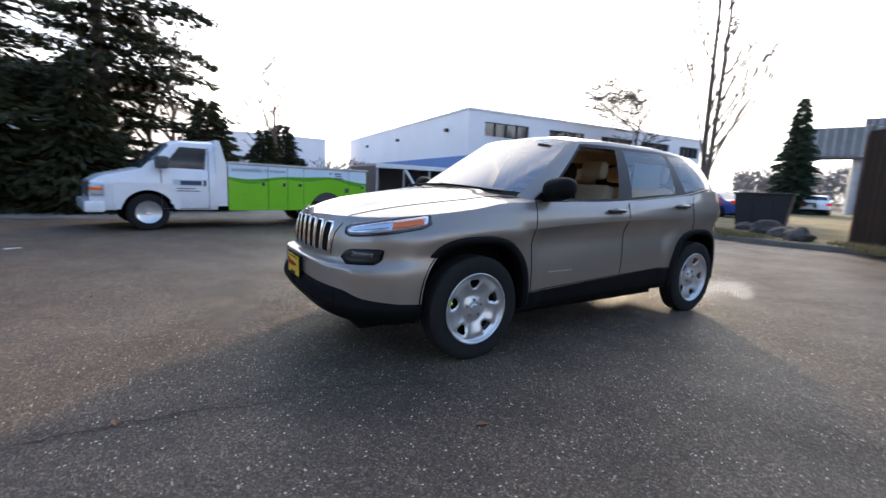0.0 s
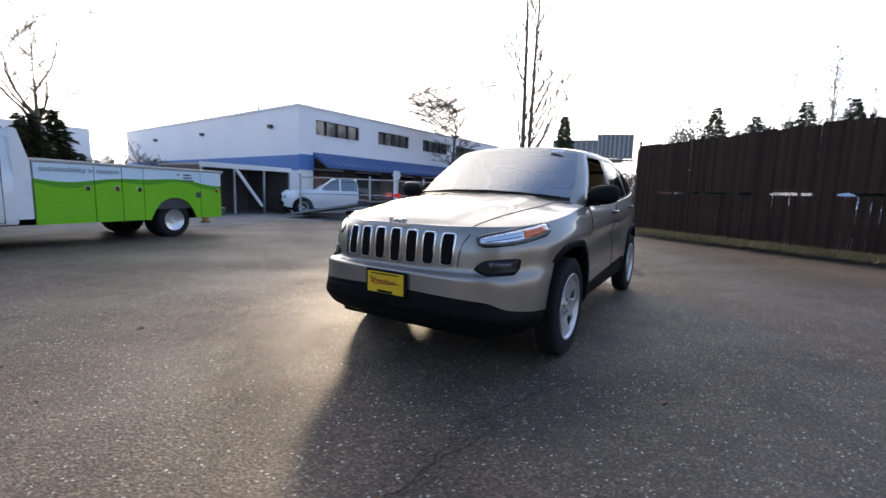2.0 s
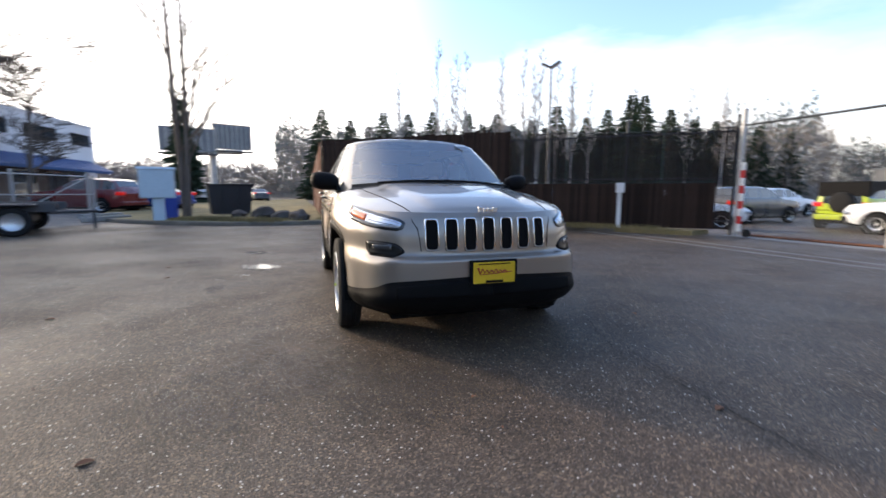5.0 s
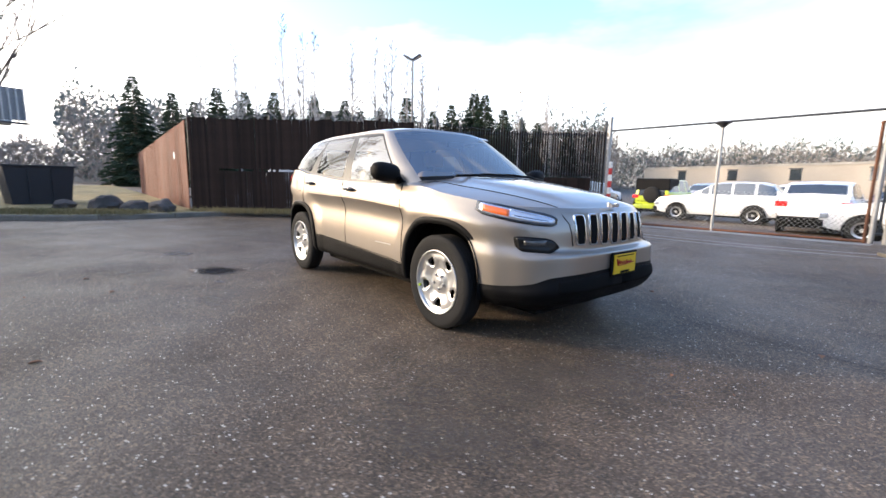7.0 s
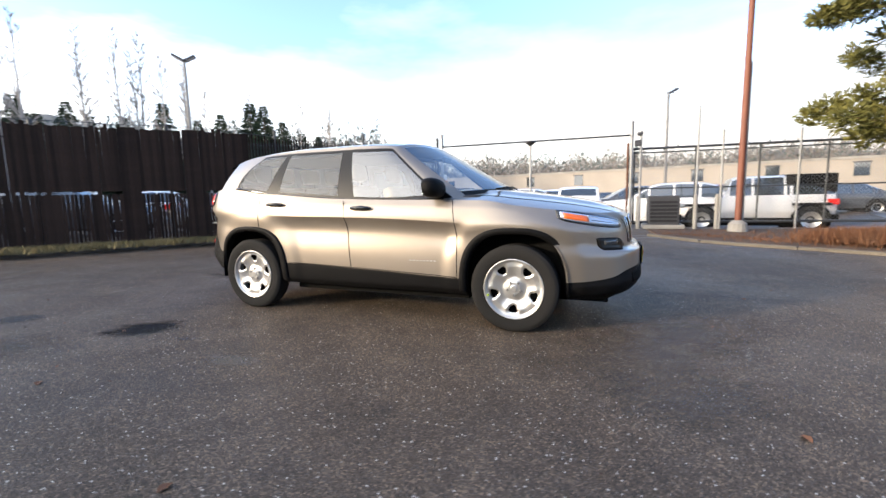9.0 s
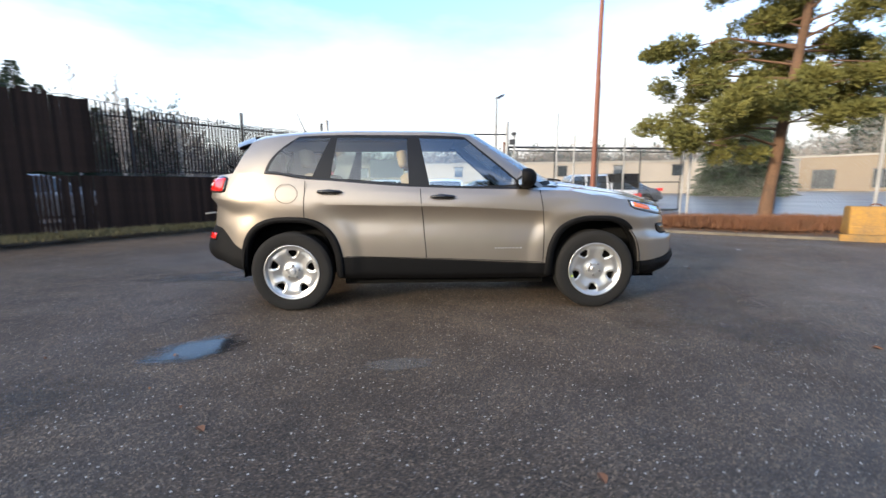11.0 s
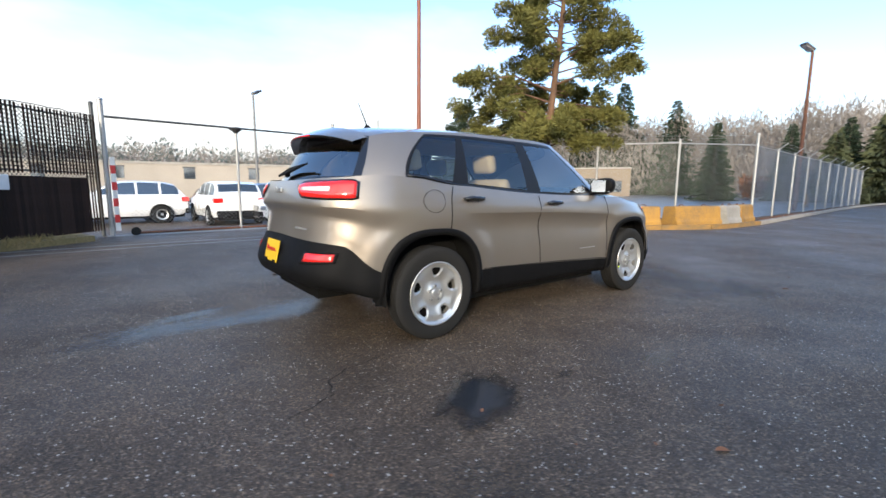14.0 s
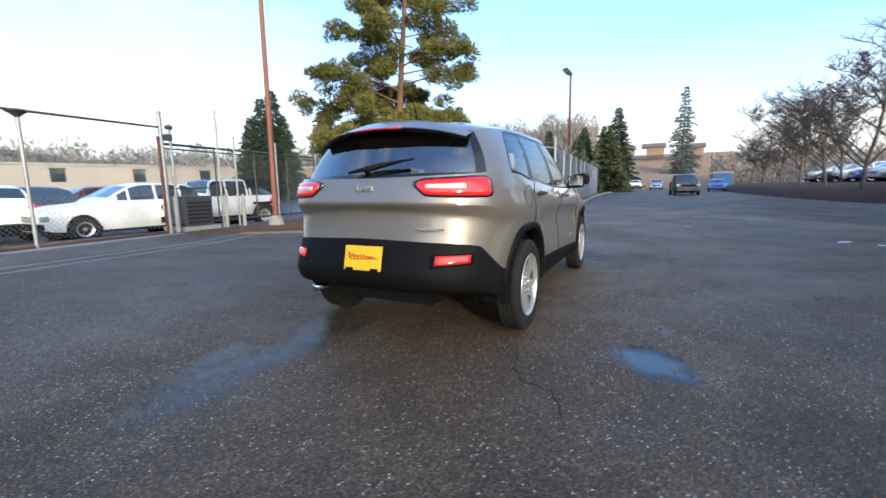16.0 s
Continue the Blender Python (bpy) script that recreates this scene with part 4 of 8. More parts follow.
def build_lot_fence():
    """Galvanised chain-link round the wet lot."""
    fence = tagged(thing("chain_link_fence", pose(0, 0, 0)), "tall galvanised chain-link fence with barbed wire arms", "fence")
    pts = [(8.6, 9.5), (10.1, 7.7), (11.63, 6.22), (13.5, 4.05), (16.6, 2.55)]
    for (x, y), h in zip(pts, (2.7, 2.8, 2.92, 2.97, 3.3)):
        post(fence, x, y, 0, h, .05 if h > 3 else .04)
    for a, c in zip(pts, pts[1:]):
        rail(fence, (*a, 2.86), (*c, 2.88), .025)
        chain_mesh("chain_mesh", a, c, .1, 2.86, fence, WIRE, .075, .0022)
    far = [(16.6 + 3.07 * k, 2.55 + .15 * k) for k in range(11)]
    for x, y in far[1:]:
        post(fence, x, y, 0, 2.9, .045)
        bm = bmesh.new()
        add_tube(bm, [(x, y, 2.88), (x + .05, y - .32, 3.18)], .02, 6)
        part("barb_arm", bm, GALV, fence)
    for k in range(3):
        rail(fence, (16.6, 2.55 - .1 - .1 * k, 2.9 + .1 * k), (47.3, 4.05 - .1 - .1 * k, 2.98 + .1 * k), .005, WIRE)
    for a, c in zip(far, far[1:]):
        rail(fence, (*a, 2.86), (*c, 2.86), .022)
        chain_mesh("chain_mesh", a, c, .1, 2.86, fence, WIRE, .07, .004)
    for k in range(3):
        rail(fence, (8.6, 9.5, 2.95 + .1 * k), (16.6, 2.55, 3.05 + .1 * k), .004, WIRE)


build_lot_fence()


def build_yellow_blocks():
    def barrier(x, y, turn, L, mat, label):
        ob = tagged(thing("concrete_block", pose(x, y, .044, 0, 0, turn)), label, "concrete block", "yellow blocks along the kerb")
        bm = bmesh.new()
        prof = [(-.34, 0), (.34, 0), (.34, .12), (.27, .2), (.24, .55), (.19, .60), (-.19, .60), (-.24, .55), (-.27, .2), (-.34, .12)]
        add_prism(bm, prof, -L / 2, L / 2, "yz")
        bmesh.ops.bevel(bm, geom=bm.edges[:], offset=.018, segments=2, affect="EDGES")
        part("block_body", bm, mat, ob)
        for k in (-1, 1):
            bm = bmesh.new()
            ring = [(k * L * .25 + .09 * math.cos(a), 0, .60 + .05 * math.sin(a)) for a in np.linspace(0, math.pi, 9)]
            add_tube(bm, ring, .014, 6)
            part("lifting_loop", bm, RUST, ob)
    for (x, y), turn, L, mat in (((9.45, 3.6), -33, 1.75, BLOCK_YELLOW), ((11.5, 2.62), -17, 1.95, BLOCK_YELLOW), ((13.3, 2.3), 1, 1.25, CONCRETE), ((14.75, 2.35), 3, 1.4, BLOCK_YELLOW)):
        barrier(x, y, turn, L, mat, "heavy concrete block with worn yellow paint" if mat is BLOCK_YELLOW else "heavy bare concrete block")


build_yellow_blocks()


# ---- the car ----
# The shell is a stack of level lines round the body. u runs along a level from the middle of the nose (0)
# over the front corner (0.5) and the flank (1 to 2) to the middle of the tail (3).
KNOTS = (0, .35, .5, .7, .9, 1, 1.5, 2, 2.1, 2.3, 2.5, 3)
LEVELS = [  # nose x, tail x, half width, heights at the knots
    (2.12, -2.10, .855, (.25, .25, .26, .27, .27, .27, .27, .28, .29, .33, .39, .41)),
    (2.25, -2.25, .895, (.325, .325, .325, .33, .33, .32, .32, .33, .34, .38, .44, .46)),
    (2.30, -2.285, .905, (.42, .41, .39, .38, .37, .37, .39, .41, .42, .46, .53, .56)),
    (2.29, -2.20, .910, (.53, .50, .45, .42, .41, .41, .45, .48, .48, .56, .735, .775)),
    (2.29, -2.185, .918, (.634, .63, .60, .60, .60, .60, .62, .64, .66, .70, .80, .88)),
    (2.222, -2.180, .914, (.658, .668, .68, .70, .72, .74, .78, .80, .81, .84, .90, .955)),
    (2.215, -2.210, .938, (.78, .79, .80, .82, .85, .868, .92, .94, .95, .97, .995, 1.01)),
    (2.200, -2.185, .920, (.885, .885, .88, .90, .95, .98, 1.01, 1.05, 1.06, 1.09, 1.11, 1.10)),
    (2.17, -2.15, .885, (.93, .935, .94, .965, 1.01, 1.055, 1.08, 1.15, 1.195, 1.215, 1.20, 1.18)),
]
LIP = 3          # the level at which black cladding ends
SUB = 6          # rows between two levels
FULL = (4.2, 4.2, 4.2, 4.0, 3.8, 3.6, 3.3, 3.0, 3.0)   # how full the front corners are, level by level


def outline_point(u, nose, tail, half, full=3.0):
    """Plan position of one level line."""
    if u <= 1:
        a = math.radians(90 * u)
        x, y = 1 + (nose - 1) * max(0, math.cos(a)) ** (2 / full), half * math.sin(a) ** (2 / full)
    elif u <= 2:
        x, y = 1 - 2 * (u - 1), half
    else:
        a = math.radians(90 * (3 - u))
        x, y = -1 + (tail + 1) * max(0, math.cos(a)) ** 0.5, half * math.sin(a) ** 0.5
    return x, y * (1 - 0.012 * (x / 1.5) ** 2)


def even_steps():
    """Values of u at even distances along the outline, with the door gaps among them."""
    fine = np.linspace(0, 3, 6001)
    p = np.array([outline_point(u, 2.22, -2.2, .92) for u in fine])
    s = np.r_[0, np.cumsum(np.hypot(*np.diff(p, axis=0).T))]
    us = list(np.interp(np.linspace(0, s[-1], 241), s, fine))
    for x in (0.87, -0.19):
        u = 1 + (1 - x) / 2
        us[min(range(len(us)), key=lambda i: abs(us[i] - u))] = u
    for x in (-1.20,):
        u = min(fine, key=lambda v: abs(outline_point(v, 2.2, -2.2, .92)[0] - x) if 1.5 < v < 2.4 else 9)
        us[min(range(len(us)), key=lambda i: abs(us[i] - u))] = u
    return np.array(us)


CAR_U = even_steps()


def in_arch(x, z, rx, rz, n=2.7):
    """Less than 1 within the wheel opening."""
    best = 9.0
    for cx in (1.35, -1.35):
        best = min(best, (abs((x - cx) / rx) ** n + abs(max(z - .33, 0) / rz) ** n) ** (1 / n))
    return best


def shell_column(u):
    """Points up the body at u, from the sill to the shoulder."""
    pts = []
    for (nose, tail, half, heights), full in zip(LEVELS, FULL):
        x, y = outline_point(u, nose, tail, half, full)
        pts.append((x, y, float(smooth_curve(KNOTS, heights, u))))
    pts = np.array(pts)
    k = np.arange(len(pts))
    fine = np.linspace(0, len(pts) - 1, (len(pts) - 1) * SUB + 1)
    col = np.stack([smooth_curve(k, pts[:, c], fine) for c in range(3)], 1)
    # pressed crease along the doors
    edge = 6 * SUB
    fade = float(np.interp(col[edge, 0], (-1.15, -.75, .8, .95), (0, 1, 1, 0))) if .9 < u < 2.2 else 0.0
    for j in range(3 * SUB, edge):
        d = (col[edge, 2] - col[j, 2]) / .095
        col[j, 1] -= .026 * fade * d * math.exp(1 - d)
    # fold round the tail under the lamps
    if u > 2.25:
        fade = min(1, (u - 2.25) / .2)
        for j in range(3 * SUB, edge):
            d = (col[edge, 2] - col[j, 2]) / .06
            col[j, 0] += .010 * fade * d * math.exp(1 - d)
    # painted flares round the wheel openings, stepping out of the flank along a fold
    if .5 < u < 2.5:
        for j in range(len(col)):
            x, y, z = col[j]
            if abs(abs(x) - 1.35) < .7 and z < .99:
                rise = min(1, max(0, (1.06 - in_arch(x, z, .600, .600, 3.0)) / .20))
                col[j, 1] += .016 * rise * rise * (3 - 2 * rise) * min(1, max(0, (y - .6) / .2))
    return col


SHELL = np.array([shell_column(u) for u in CAR_U])      # columns x rows x 3


def shell_at(u, z):
    """The place on the shell at u and the height z."""
    f = np.interp(u, CAR_U, np.arange(len(CAR_U)))
    i = min(int(f), len(CAR_U) - 2)
    col = SHELL[i] * (1 - f + i) + SHELL[i + 1] * (f - i)
    return np.array([np.interp(z, col[:, 2], col[:, c]) for c in range(3)])


def shell_out(u, z):
    """The outward direction there."""
    du = shell_at(min(u + .01, 3), z) - shell_at(max(u - .01, 0), z)
    dz = shell_at(u, z + .02) - shell_at(u, z - .02)
    n = np.cross(dz, du)
    n = n / (np.linalg.norm(n) + 1e-9)
    return n if n @ (shell_at(u, z) - np.array([0, 0, .6])) > 0 else -n


def u_of_x(x, rear=False):
    us = np.linspace(1.0 if rear else 0.02, 2.98 if rear else 2.0, 3000)
    xs = [outline_point(u, 2.21, -2.2, .92)[0] for u in us]
    return float(us[int(np.argmin(np.abs(np.array(xs) - x)))])


def u_of_y(y, rear=False, z=0.8):
    us = CAR_U[(CAR_U > 2.0) if rear else (CAR_U < 1.0)]
    ys = [shell_at(u, z)[1] for u in us]
    return float(us[int(np.argmin(np.abs(np.array(ys) - abs(y))))])


def mirrored(verts, faces):
    n = len(verts)
    v = list(verts) + [(x, -y, z) for x, y, z in verts]
    return v, list(faces) + [tuple(i + n for i in f[::-1]) for f in faces]


def compact(verts, faces):
    used = sorted({i for f in faces for i in f})
    at = {i: k for k, i in enumerate(used)}
    return [verts[i] for i in used], [tuple(at[i] for i in f) for f in faces]


def crisp(ob):
    """Keep pressed folds sharp."""
    ob.data.set_sharp_from_angle(angle=radians(13))


def hood_z(x, y, yy=None, ze=None):
    """Height of the hood: a raised middle panel between two folds, falling to the shoulders."""
    if yy is None:
        k = [i for i in range(len(CAR_U)) if CAR_U[i] < 1.6]
        xs = -SHELL[k, -1, 0]
        yy, ze = float(np.interp(-x, xs, SHELL[k, -1, 1])), float(np.interp(-x, xs, SHELL[k, -1, 2]))
    zc = float(smooth_curve((.70, .9, 1.1, 1.3, 1.6, 1.9, 2.08, 2.17), (1.15, 1.152, 1.14, 1.115, 1.072, 1.020, .975, .93), x))
    f = min(1.0, abs(y) / max(yy, 1e-3))
    fold = .34 + .20 * (2.12 - x) / 1.3
    step = min(1, max(0, (2.14 - x) * 4)) * .016 / (1 + math.exp((abs(y) - fold) / .012))
    return ze + (zc - .010 - ze) * (1 - f ** 2.7) + step * min(1, max(0, (1 - f) * 6))


def build_car():
    car = thing("car", pose(0, 0, 0), "beige metallic compact sport utility car, clean, parked alone on damp asphalt", "car")
    ni, nj = SHELL.shape[:2]
    V = SHELL.reshape(-1, 3).copy()
    # cut the wheel openings
    level = np.array([in_arch(x, z, .403, .466) if abs(abs(x) - 1.35) < .6 and y > .5 else 9 for x, y, z in V])
    quads = {}
    for i in range(ni - 1):
        for j in range(nj - 1):
            f = (i * nj + j, i * nj + j + 1, (i + 1) * nj + j + 1, (i + 1) * nj + j)
            if np.mean([level[k] for k in f]) < 1:
                continue
            c = V[list(f)].mean(0)
            u = (CAR_U[i] + CAR_U[i + 1]) / 2
            if j < LIP * SUB:
                name = "front_bumper_skirt" if u < .75 else "rear_bumper" if u > 2.22 else "sill"
            elif c[0] > 1.78 or u < .62:
                name = "front_bumper" if j < 7 * SUB else "fender"
            elif c[0] > .87:
                name = "fender"
            elif c[0] > -.19:
                name = "front_door"
            elif c[0] > -1.2:
                name = "rear_door"
            elif c[1] > .66 or c[0] > -1.9:
                name = "rear_quarter"
            else:
                name = "tailgate"
            quads.setdefault(name, []).append(f)
    # snap the cut edge on the wheel opening's curve
    count = {}
    for fs in quads.values():
        for f in fs:
            for k in range(4):
                e = tuple(sorted((f[k], f[(k + 1) % 4])))
                count[e] = count.get(e, 0) + 1
    edge = {k for e, c in count.items() if c == 1 for k in e}
    for k in edge:
        x, y, z = V[k]
        if level[k] < 1.25 and y > .5:
            cx = 1.35 if x > 0 else -1.35
            s = level[k]
            V[k] = (cx + (x - cx) / s, y, .33 + (z - .33) / s if z > .33 else z)
    flank = {"fender", "front_door", "rear_door", "rear_quarter", "sill"}
    labels = {"sill": "black plastic sill cladding", "rear_bumper": "black plastic rear bumper", "front_bumper_skirt": "black plastic lower bumper"}
    verts = [tuple(v) for v in V]
    for name, fs in quads.items():
        mat = CLADDING if name in ("sill", "rear_bumper", "front_bumper_skirt") else PAINT
        v, f = compact(verts, fs)
        if name in flank:
            crisp(mpart(name, mesh_of(name, v, [q[::-1] for q in f], mat), car, labels.get(name, "")))
            vm = [(x, -y, z) for x, y, z in v]
            crisp(mpart(name, mesh_of(name, vm, f, mat), car, labels.get(name, "")))
        else:
            v, f = mirrored(v, [q[::-1] for q in f])
            mpart(name, mesh_of(name, v, f, mat), car, labels.get(name, ""))
    # hood and fender tops: ribs across the car between the two shoulders, back to the windscreen
    hood_n = int(np.argmin(np.abs(SHELL[:, -1, 0] - .74) + (CAR_U > 2) * 9))
    verts, faces, nr = [], [], 41
    for i in range(hood_n + 1):
        x, yy, ze = SHELL[i, -1]
        for k in range(nr):
            y = yy * (-1 + 2 * k / (nr - 1))
            verts.append((x, y, hood_z(x, y, yy, ze)))
    for i in range(hood_n):
        for k in range(nr - 1):
            a = i * nr + k
            faces.append((a, a + 1, a + nr + 1, a + nr))
    mpart("hood", mesh_of("hood", verts, faces, PAINT), car)
    build_greenhouse(car)
    build_arches(car)
    build_lamps(car)
    build_front(car)
    build_rear(car)
    build_side_details(car)
    build_interior(car)
    build_wheels(car)
    return car


SIDE_KEYS = [  # base x, top x, what follows it
    (.82, .22, "paint"), (.740, .155, "trim"), (.712, .125, "front"), (-.125, -.235, "trim"), (-.145, -.245, "pillar"), (-.295, -.325, "trim"),
    (-.315, -.335, "rear"), (-1.00, -.945, "trim"), (-1.015, -.955, "pillar"), (-1.15, -.98, "trim"), (-1.165, -.99, "quarter"),
    (-1.535, -1.24, "trim"), (-1.565, -1.265, "paint"), (-1.875, -1.73, "end"),
]


def roof_edge(x):
    y = float(smooth_curve((-1.75, -1.5, -.8, -.2, .22), (.615, .645, .675, .675, .650), x))
    z = float(smooth_curve((-1.75, -1.4, -.8, -.2, .05, .22), (1.505, 1.548, 1.578, 1.578, 1.572, 1.556), x))
    return y, z


def belt(x):
    y = float(smooth_curve((-1.88, -1.6, -1.2, -.2, .5, .82), (.765, .835, .862, .868, .862, .825), x))
    z = float(smooth_curve((-1.88, -1.55, -1.16, -.68, -.14, .3, .82), (1.195, 1.205, 1.15, 1.11, 1.07, 1.055, 1.08), x))
    return y, z


def greenhouse_columns():
    """Columns from belt to roof edge: (base, top, kind of the panel after it), from the windscreen's middle to the rear window's."""
    cols = []
    for k in range(15):
        f = k / 14
        kind = "screen" if f < .90 else "paint"
        cols.append(((1.14 - .30 * f ** 2.2, .80 * f, 1.140 - .035 * f * f), (.33 - .11 * f ** 2.6, .650 * f, 1.602 - .046 * f ** 3.4), kind))
    cols.pop()
    for (b0, t0, kind), (b1, t1, _) in zip(SIDE_KEYS, SIDE_KEYS[1:]):
        steps = max(1, int(abs(b1 - b0) / .07))
        for s in range(steps):
            f = s / steps
            b, t = b0 + (b1 - b0) * f, t0 + (t1 - t0) * f
            cols.append(((b, *belt(b)), (t, *roof_edge(t)), kind))
    for k in range(13):
        f = 1 - k / 12
        bow = 1 - f * f
        cols.append(((-1.875 - .235 * bow, .765 * f, 1.195), (-1.73 - .15 * bow, .615 * f, 1.495 + .055 * bow), "backtrim" if f > .94 else "back"))
    return cols


ROWS = (-.10, 0, .04, .075, .2, .35, .5, .65, .8, .885, .915, .945, 1.0)


def face_out(ob):
    """Turn a pane's faces away from the cabin."""
    me = ob.data
    mid = Vector((-.4, 0, 1.0))
    if sum((p.center - mid).dot(p.normal) * p.area for p in me.polygons) < 0:
        me.flip_normals()
    return ob


def build_greenhouse(car):
    cols = greenhouse_columns()
    nj = len(ROWS)
    verts, faces = [], {}
    for b, t, kind in cols:
        b, t = np.array(b), np.array(t)
        # the quarter window's rear edge bends forward near the roof
        curve = float(np.interp(b[0], (-1.84, -1.60, -1.53, -1.17), (1.0, 1.9, 1.9, 1.0))) if b[1] > .75 and kind in ("quarter", "trim", "paint") and b[0] < -1.1 else 1.0
        side = np.array([b[0] * .25, b[1], 0])
        side = side / (np.linalg.norm(side) + 1e-6)
        for r in ROWS:
            q = b + (t - b) * r + side * .022 * math.sin(math.pi * max(r, 0))
            q[0] = b[0] + (t[0] - b[0]) * (max(r, 0) ** curve if r > 0 else r)
            verts.append(tuple(q))
    for i in range(len(cols) - 1):
        kind = cols[i][2]
        for j in range(nj - 1):
            r = (ROWS[j] + ROWS[j + 1]) / 2
            f = (i * nj + j, (i + 1) * nj + j, (i + 1) * nj + j + 1, i * nj + j + 1)
            if kind in ("front", "rear", "quarter"):
                name = f"{kind}_side_window" if .075 < r < .885 else "window_trim" if r < .945 else "roof_rail"
            elif kind in ("trim", "pillar"):
                name = "window_trim" if r < .945 else "roof_rail"
            elif kind == "screen":
                name = "windscreen" if .04 < r < .97 else "cowl_panel" if r < .5 else "roof_rail"
            elif kind in ("back", "backtrim"):
                name = "rear_window" if kind == "back" and r > .04 else "rear_pillar_trim"
            else:
                name = "roof_rail"
            faces.setdefault(name, []).append(f)
    mats = {"front_side_window": SIDE_GLASS, "rear_side_window": TINTED, "quarter_side_window": TINTED, "windscreen": GLASS, "rear_window": BACK_GLASS,
            "window_trim": PILLAR_BLACK, "cowl_panel": CLADDING, "rear_pillar_trim": GLOSS_BLACK, "roof_rail": PAINT}
    names = {"quarter_side_window": "quarter_window", "front_side_window": "front_window", "rear_side_window": "rear_door_window", "roof_rail": "roof_pillar"}
    for name, fs in faces.items():
        v, f = compact(verts, fs)
        one = name in ("windscreen", "rear_window", "cowl_panel")
        if one:
            vv, ff = mirrored(v, [q[::-1] for q in f])
            ob = face_out(mpart(name, mesh_of(name, vv, ff, mats[name]), car))
            ob.visible_shadow = name == "cowl_panel"
        else:
            for s in (1, -1):
                if name == "front_side_window" and s == 1:
                    continue      # this window is wound down
                vs = [(x, s * y, z) for x, y, z in v]
                ob = mpart(names.get(name, name), mesh_of(name, vs, [q[::-s] for q in f], mats[name]), car)
                face_out(ob)
                if "window" in name and name != "window_trim":
                    ob.visible_shadow = False
    # roof skin
    edge = [t for _, t, _ in cols]
    verts, faces, nr = [], [], 25
    for x, y, z in edge:
        zc = float(smooth_curve((-1.89, -1.7, -1.3, -.7, 0, .2, .35), (1.55, 1.592, 1.63, 1.643, 1.636, 1.622, 1.602), x))
        for k in range(nr):
            f = -1 + 2 * k / (nr - 1)
            swage = .006 * math.exp(-((abs(f) - .72) / .05) ** 2)
            verts.append((x, f * y, z + (zc - z) * (1 - abs(f) ** 3.0) - swage))
    for i in range(len(edge) - 1):
        for k in range(nr - 1):
            a = i * nr + k
            faces.append((a, a + 1, a + nr + 1, a + nr))
    mpart("roof", mesh_of("roof", verts, faces, PAINT), car)


def arch_curve(cx, rx, rz, steps=44, low=.30, n=2.7):
    """Points of a wheel opening from its front foot over the top to its rear foot, as (x, z)."""
    pts = [(cx + rx, low)]
    for k in range(steps + 1):
        a = math.pi * k / steps
        c, s = math.cos(a), math.sin(a)
        pts.append((cx + rx * math.copysign(abs(c) ** (2 / n), c), .33 + rz * abs(s) ** (2 / n)))
    return pts + [(cx - rx, low)]


def flank_y(x, z):
    z = min(max(z, .30), 1.05)
    u = U_TABLE(x)
    return float(shell_at(u, z)[1])


def make_u_table():
    us = np.linspace(.2, 2.8, 800)
    xs = np.array([outline_point(u, 2.21, -2.21, .92)[0] for u in us])
    return lambda x: float(np.interp(-x, -xs, us))


U_TABLE = make_u_table()


def build_arches(car):
    for cx in (1.35, -1.35):
        inner, outer = arch_curve(cx, .395, .458), arch_curve(cx, .455, .506, n=2.7)
        for s in (1, -1):
            verts, faces = [], []
            for (xi, zi), (xo, zo) in zip(inner, outer):
                yo, ym = flank_y(xo, zo), flank_y((xi + xo) / 2, (zi + zo) / 2)
                row = [(xo, yo - .012, zo), (xo, yo + .010, zo), (xo * .8 + xi * .2, yo * .8 + ym * .2 + .019, zo * .8 + zi * .2),
                       (xi, ym + .020, zi), (xi, ym + .008, zi), (xi, ym - .06, zi)]
                verts += [(x, s * y, z) for x, y, z in row]
            for i in range(len(inner) - 1):
                for j in range(5):
                    f = (i * 6 + j, i * 6 + j + 1, i * 6 + j + 7, i * 6 + j + 6)
                    faces.append(f if s > 0 else f[::-1])
            mpart("wheel_arch_trim", mesh_of("wheel_arch_trim", verts, faces, CLADDING), car)
            # liner behind the opening
            verts, faces = [], []
            liner = arch_curve(cx, .42, .47)
            for x, z in liner:
                verts += [(x, s * .90, z), (x, s * .70, z)]
            for i in range(len(liner) - 1):
                faces.append((2 * i, 2 * i + 1, 2 * i + 3, 2 * i + 2))
            n = len(verts)
            verts += [(x, s * .70, z) for x, z in liner]
            faces.append(tuple(range(n, n + len(liner))))
            mpart("wheel_liner", mesh_of("wheel_liner", verts, faces, DARK, False), car)
    bm = bmesh.new()
    add_box(bm, -.92, -.74, .20, .92, .74, .42)
    add_box(bm, -2.08, -.45, .32, -.9, .45, .60)
    add_box(bm, .9, -.62, .22, 2.05, .62, .60)
    part("underbody", bm, DARK, car)


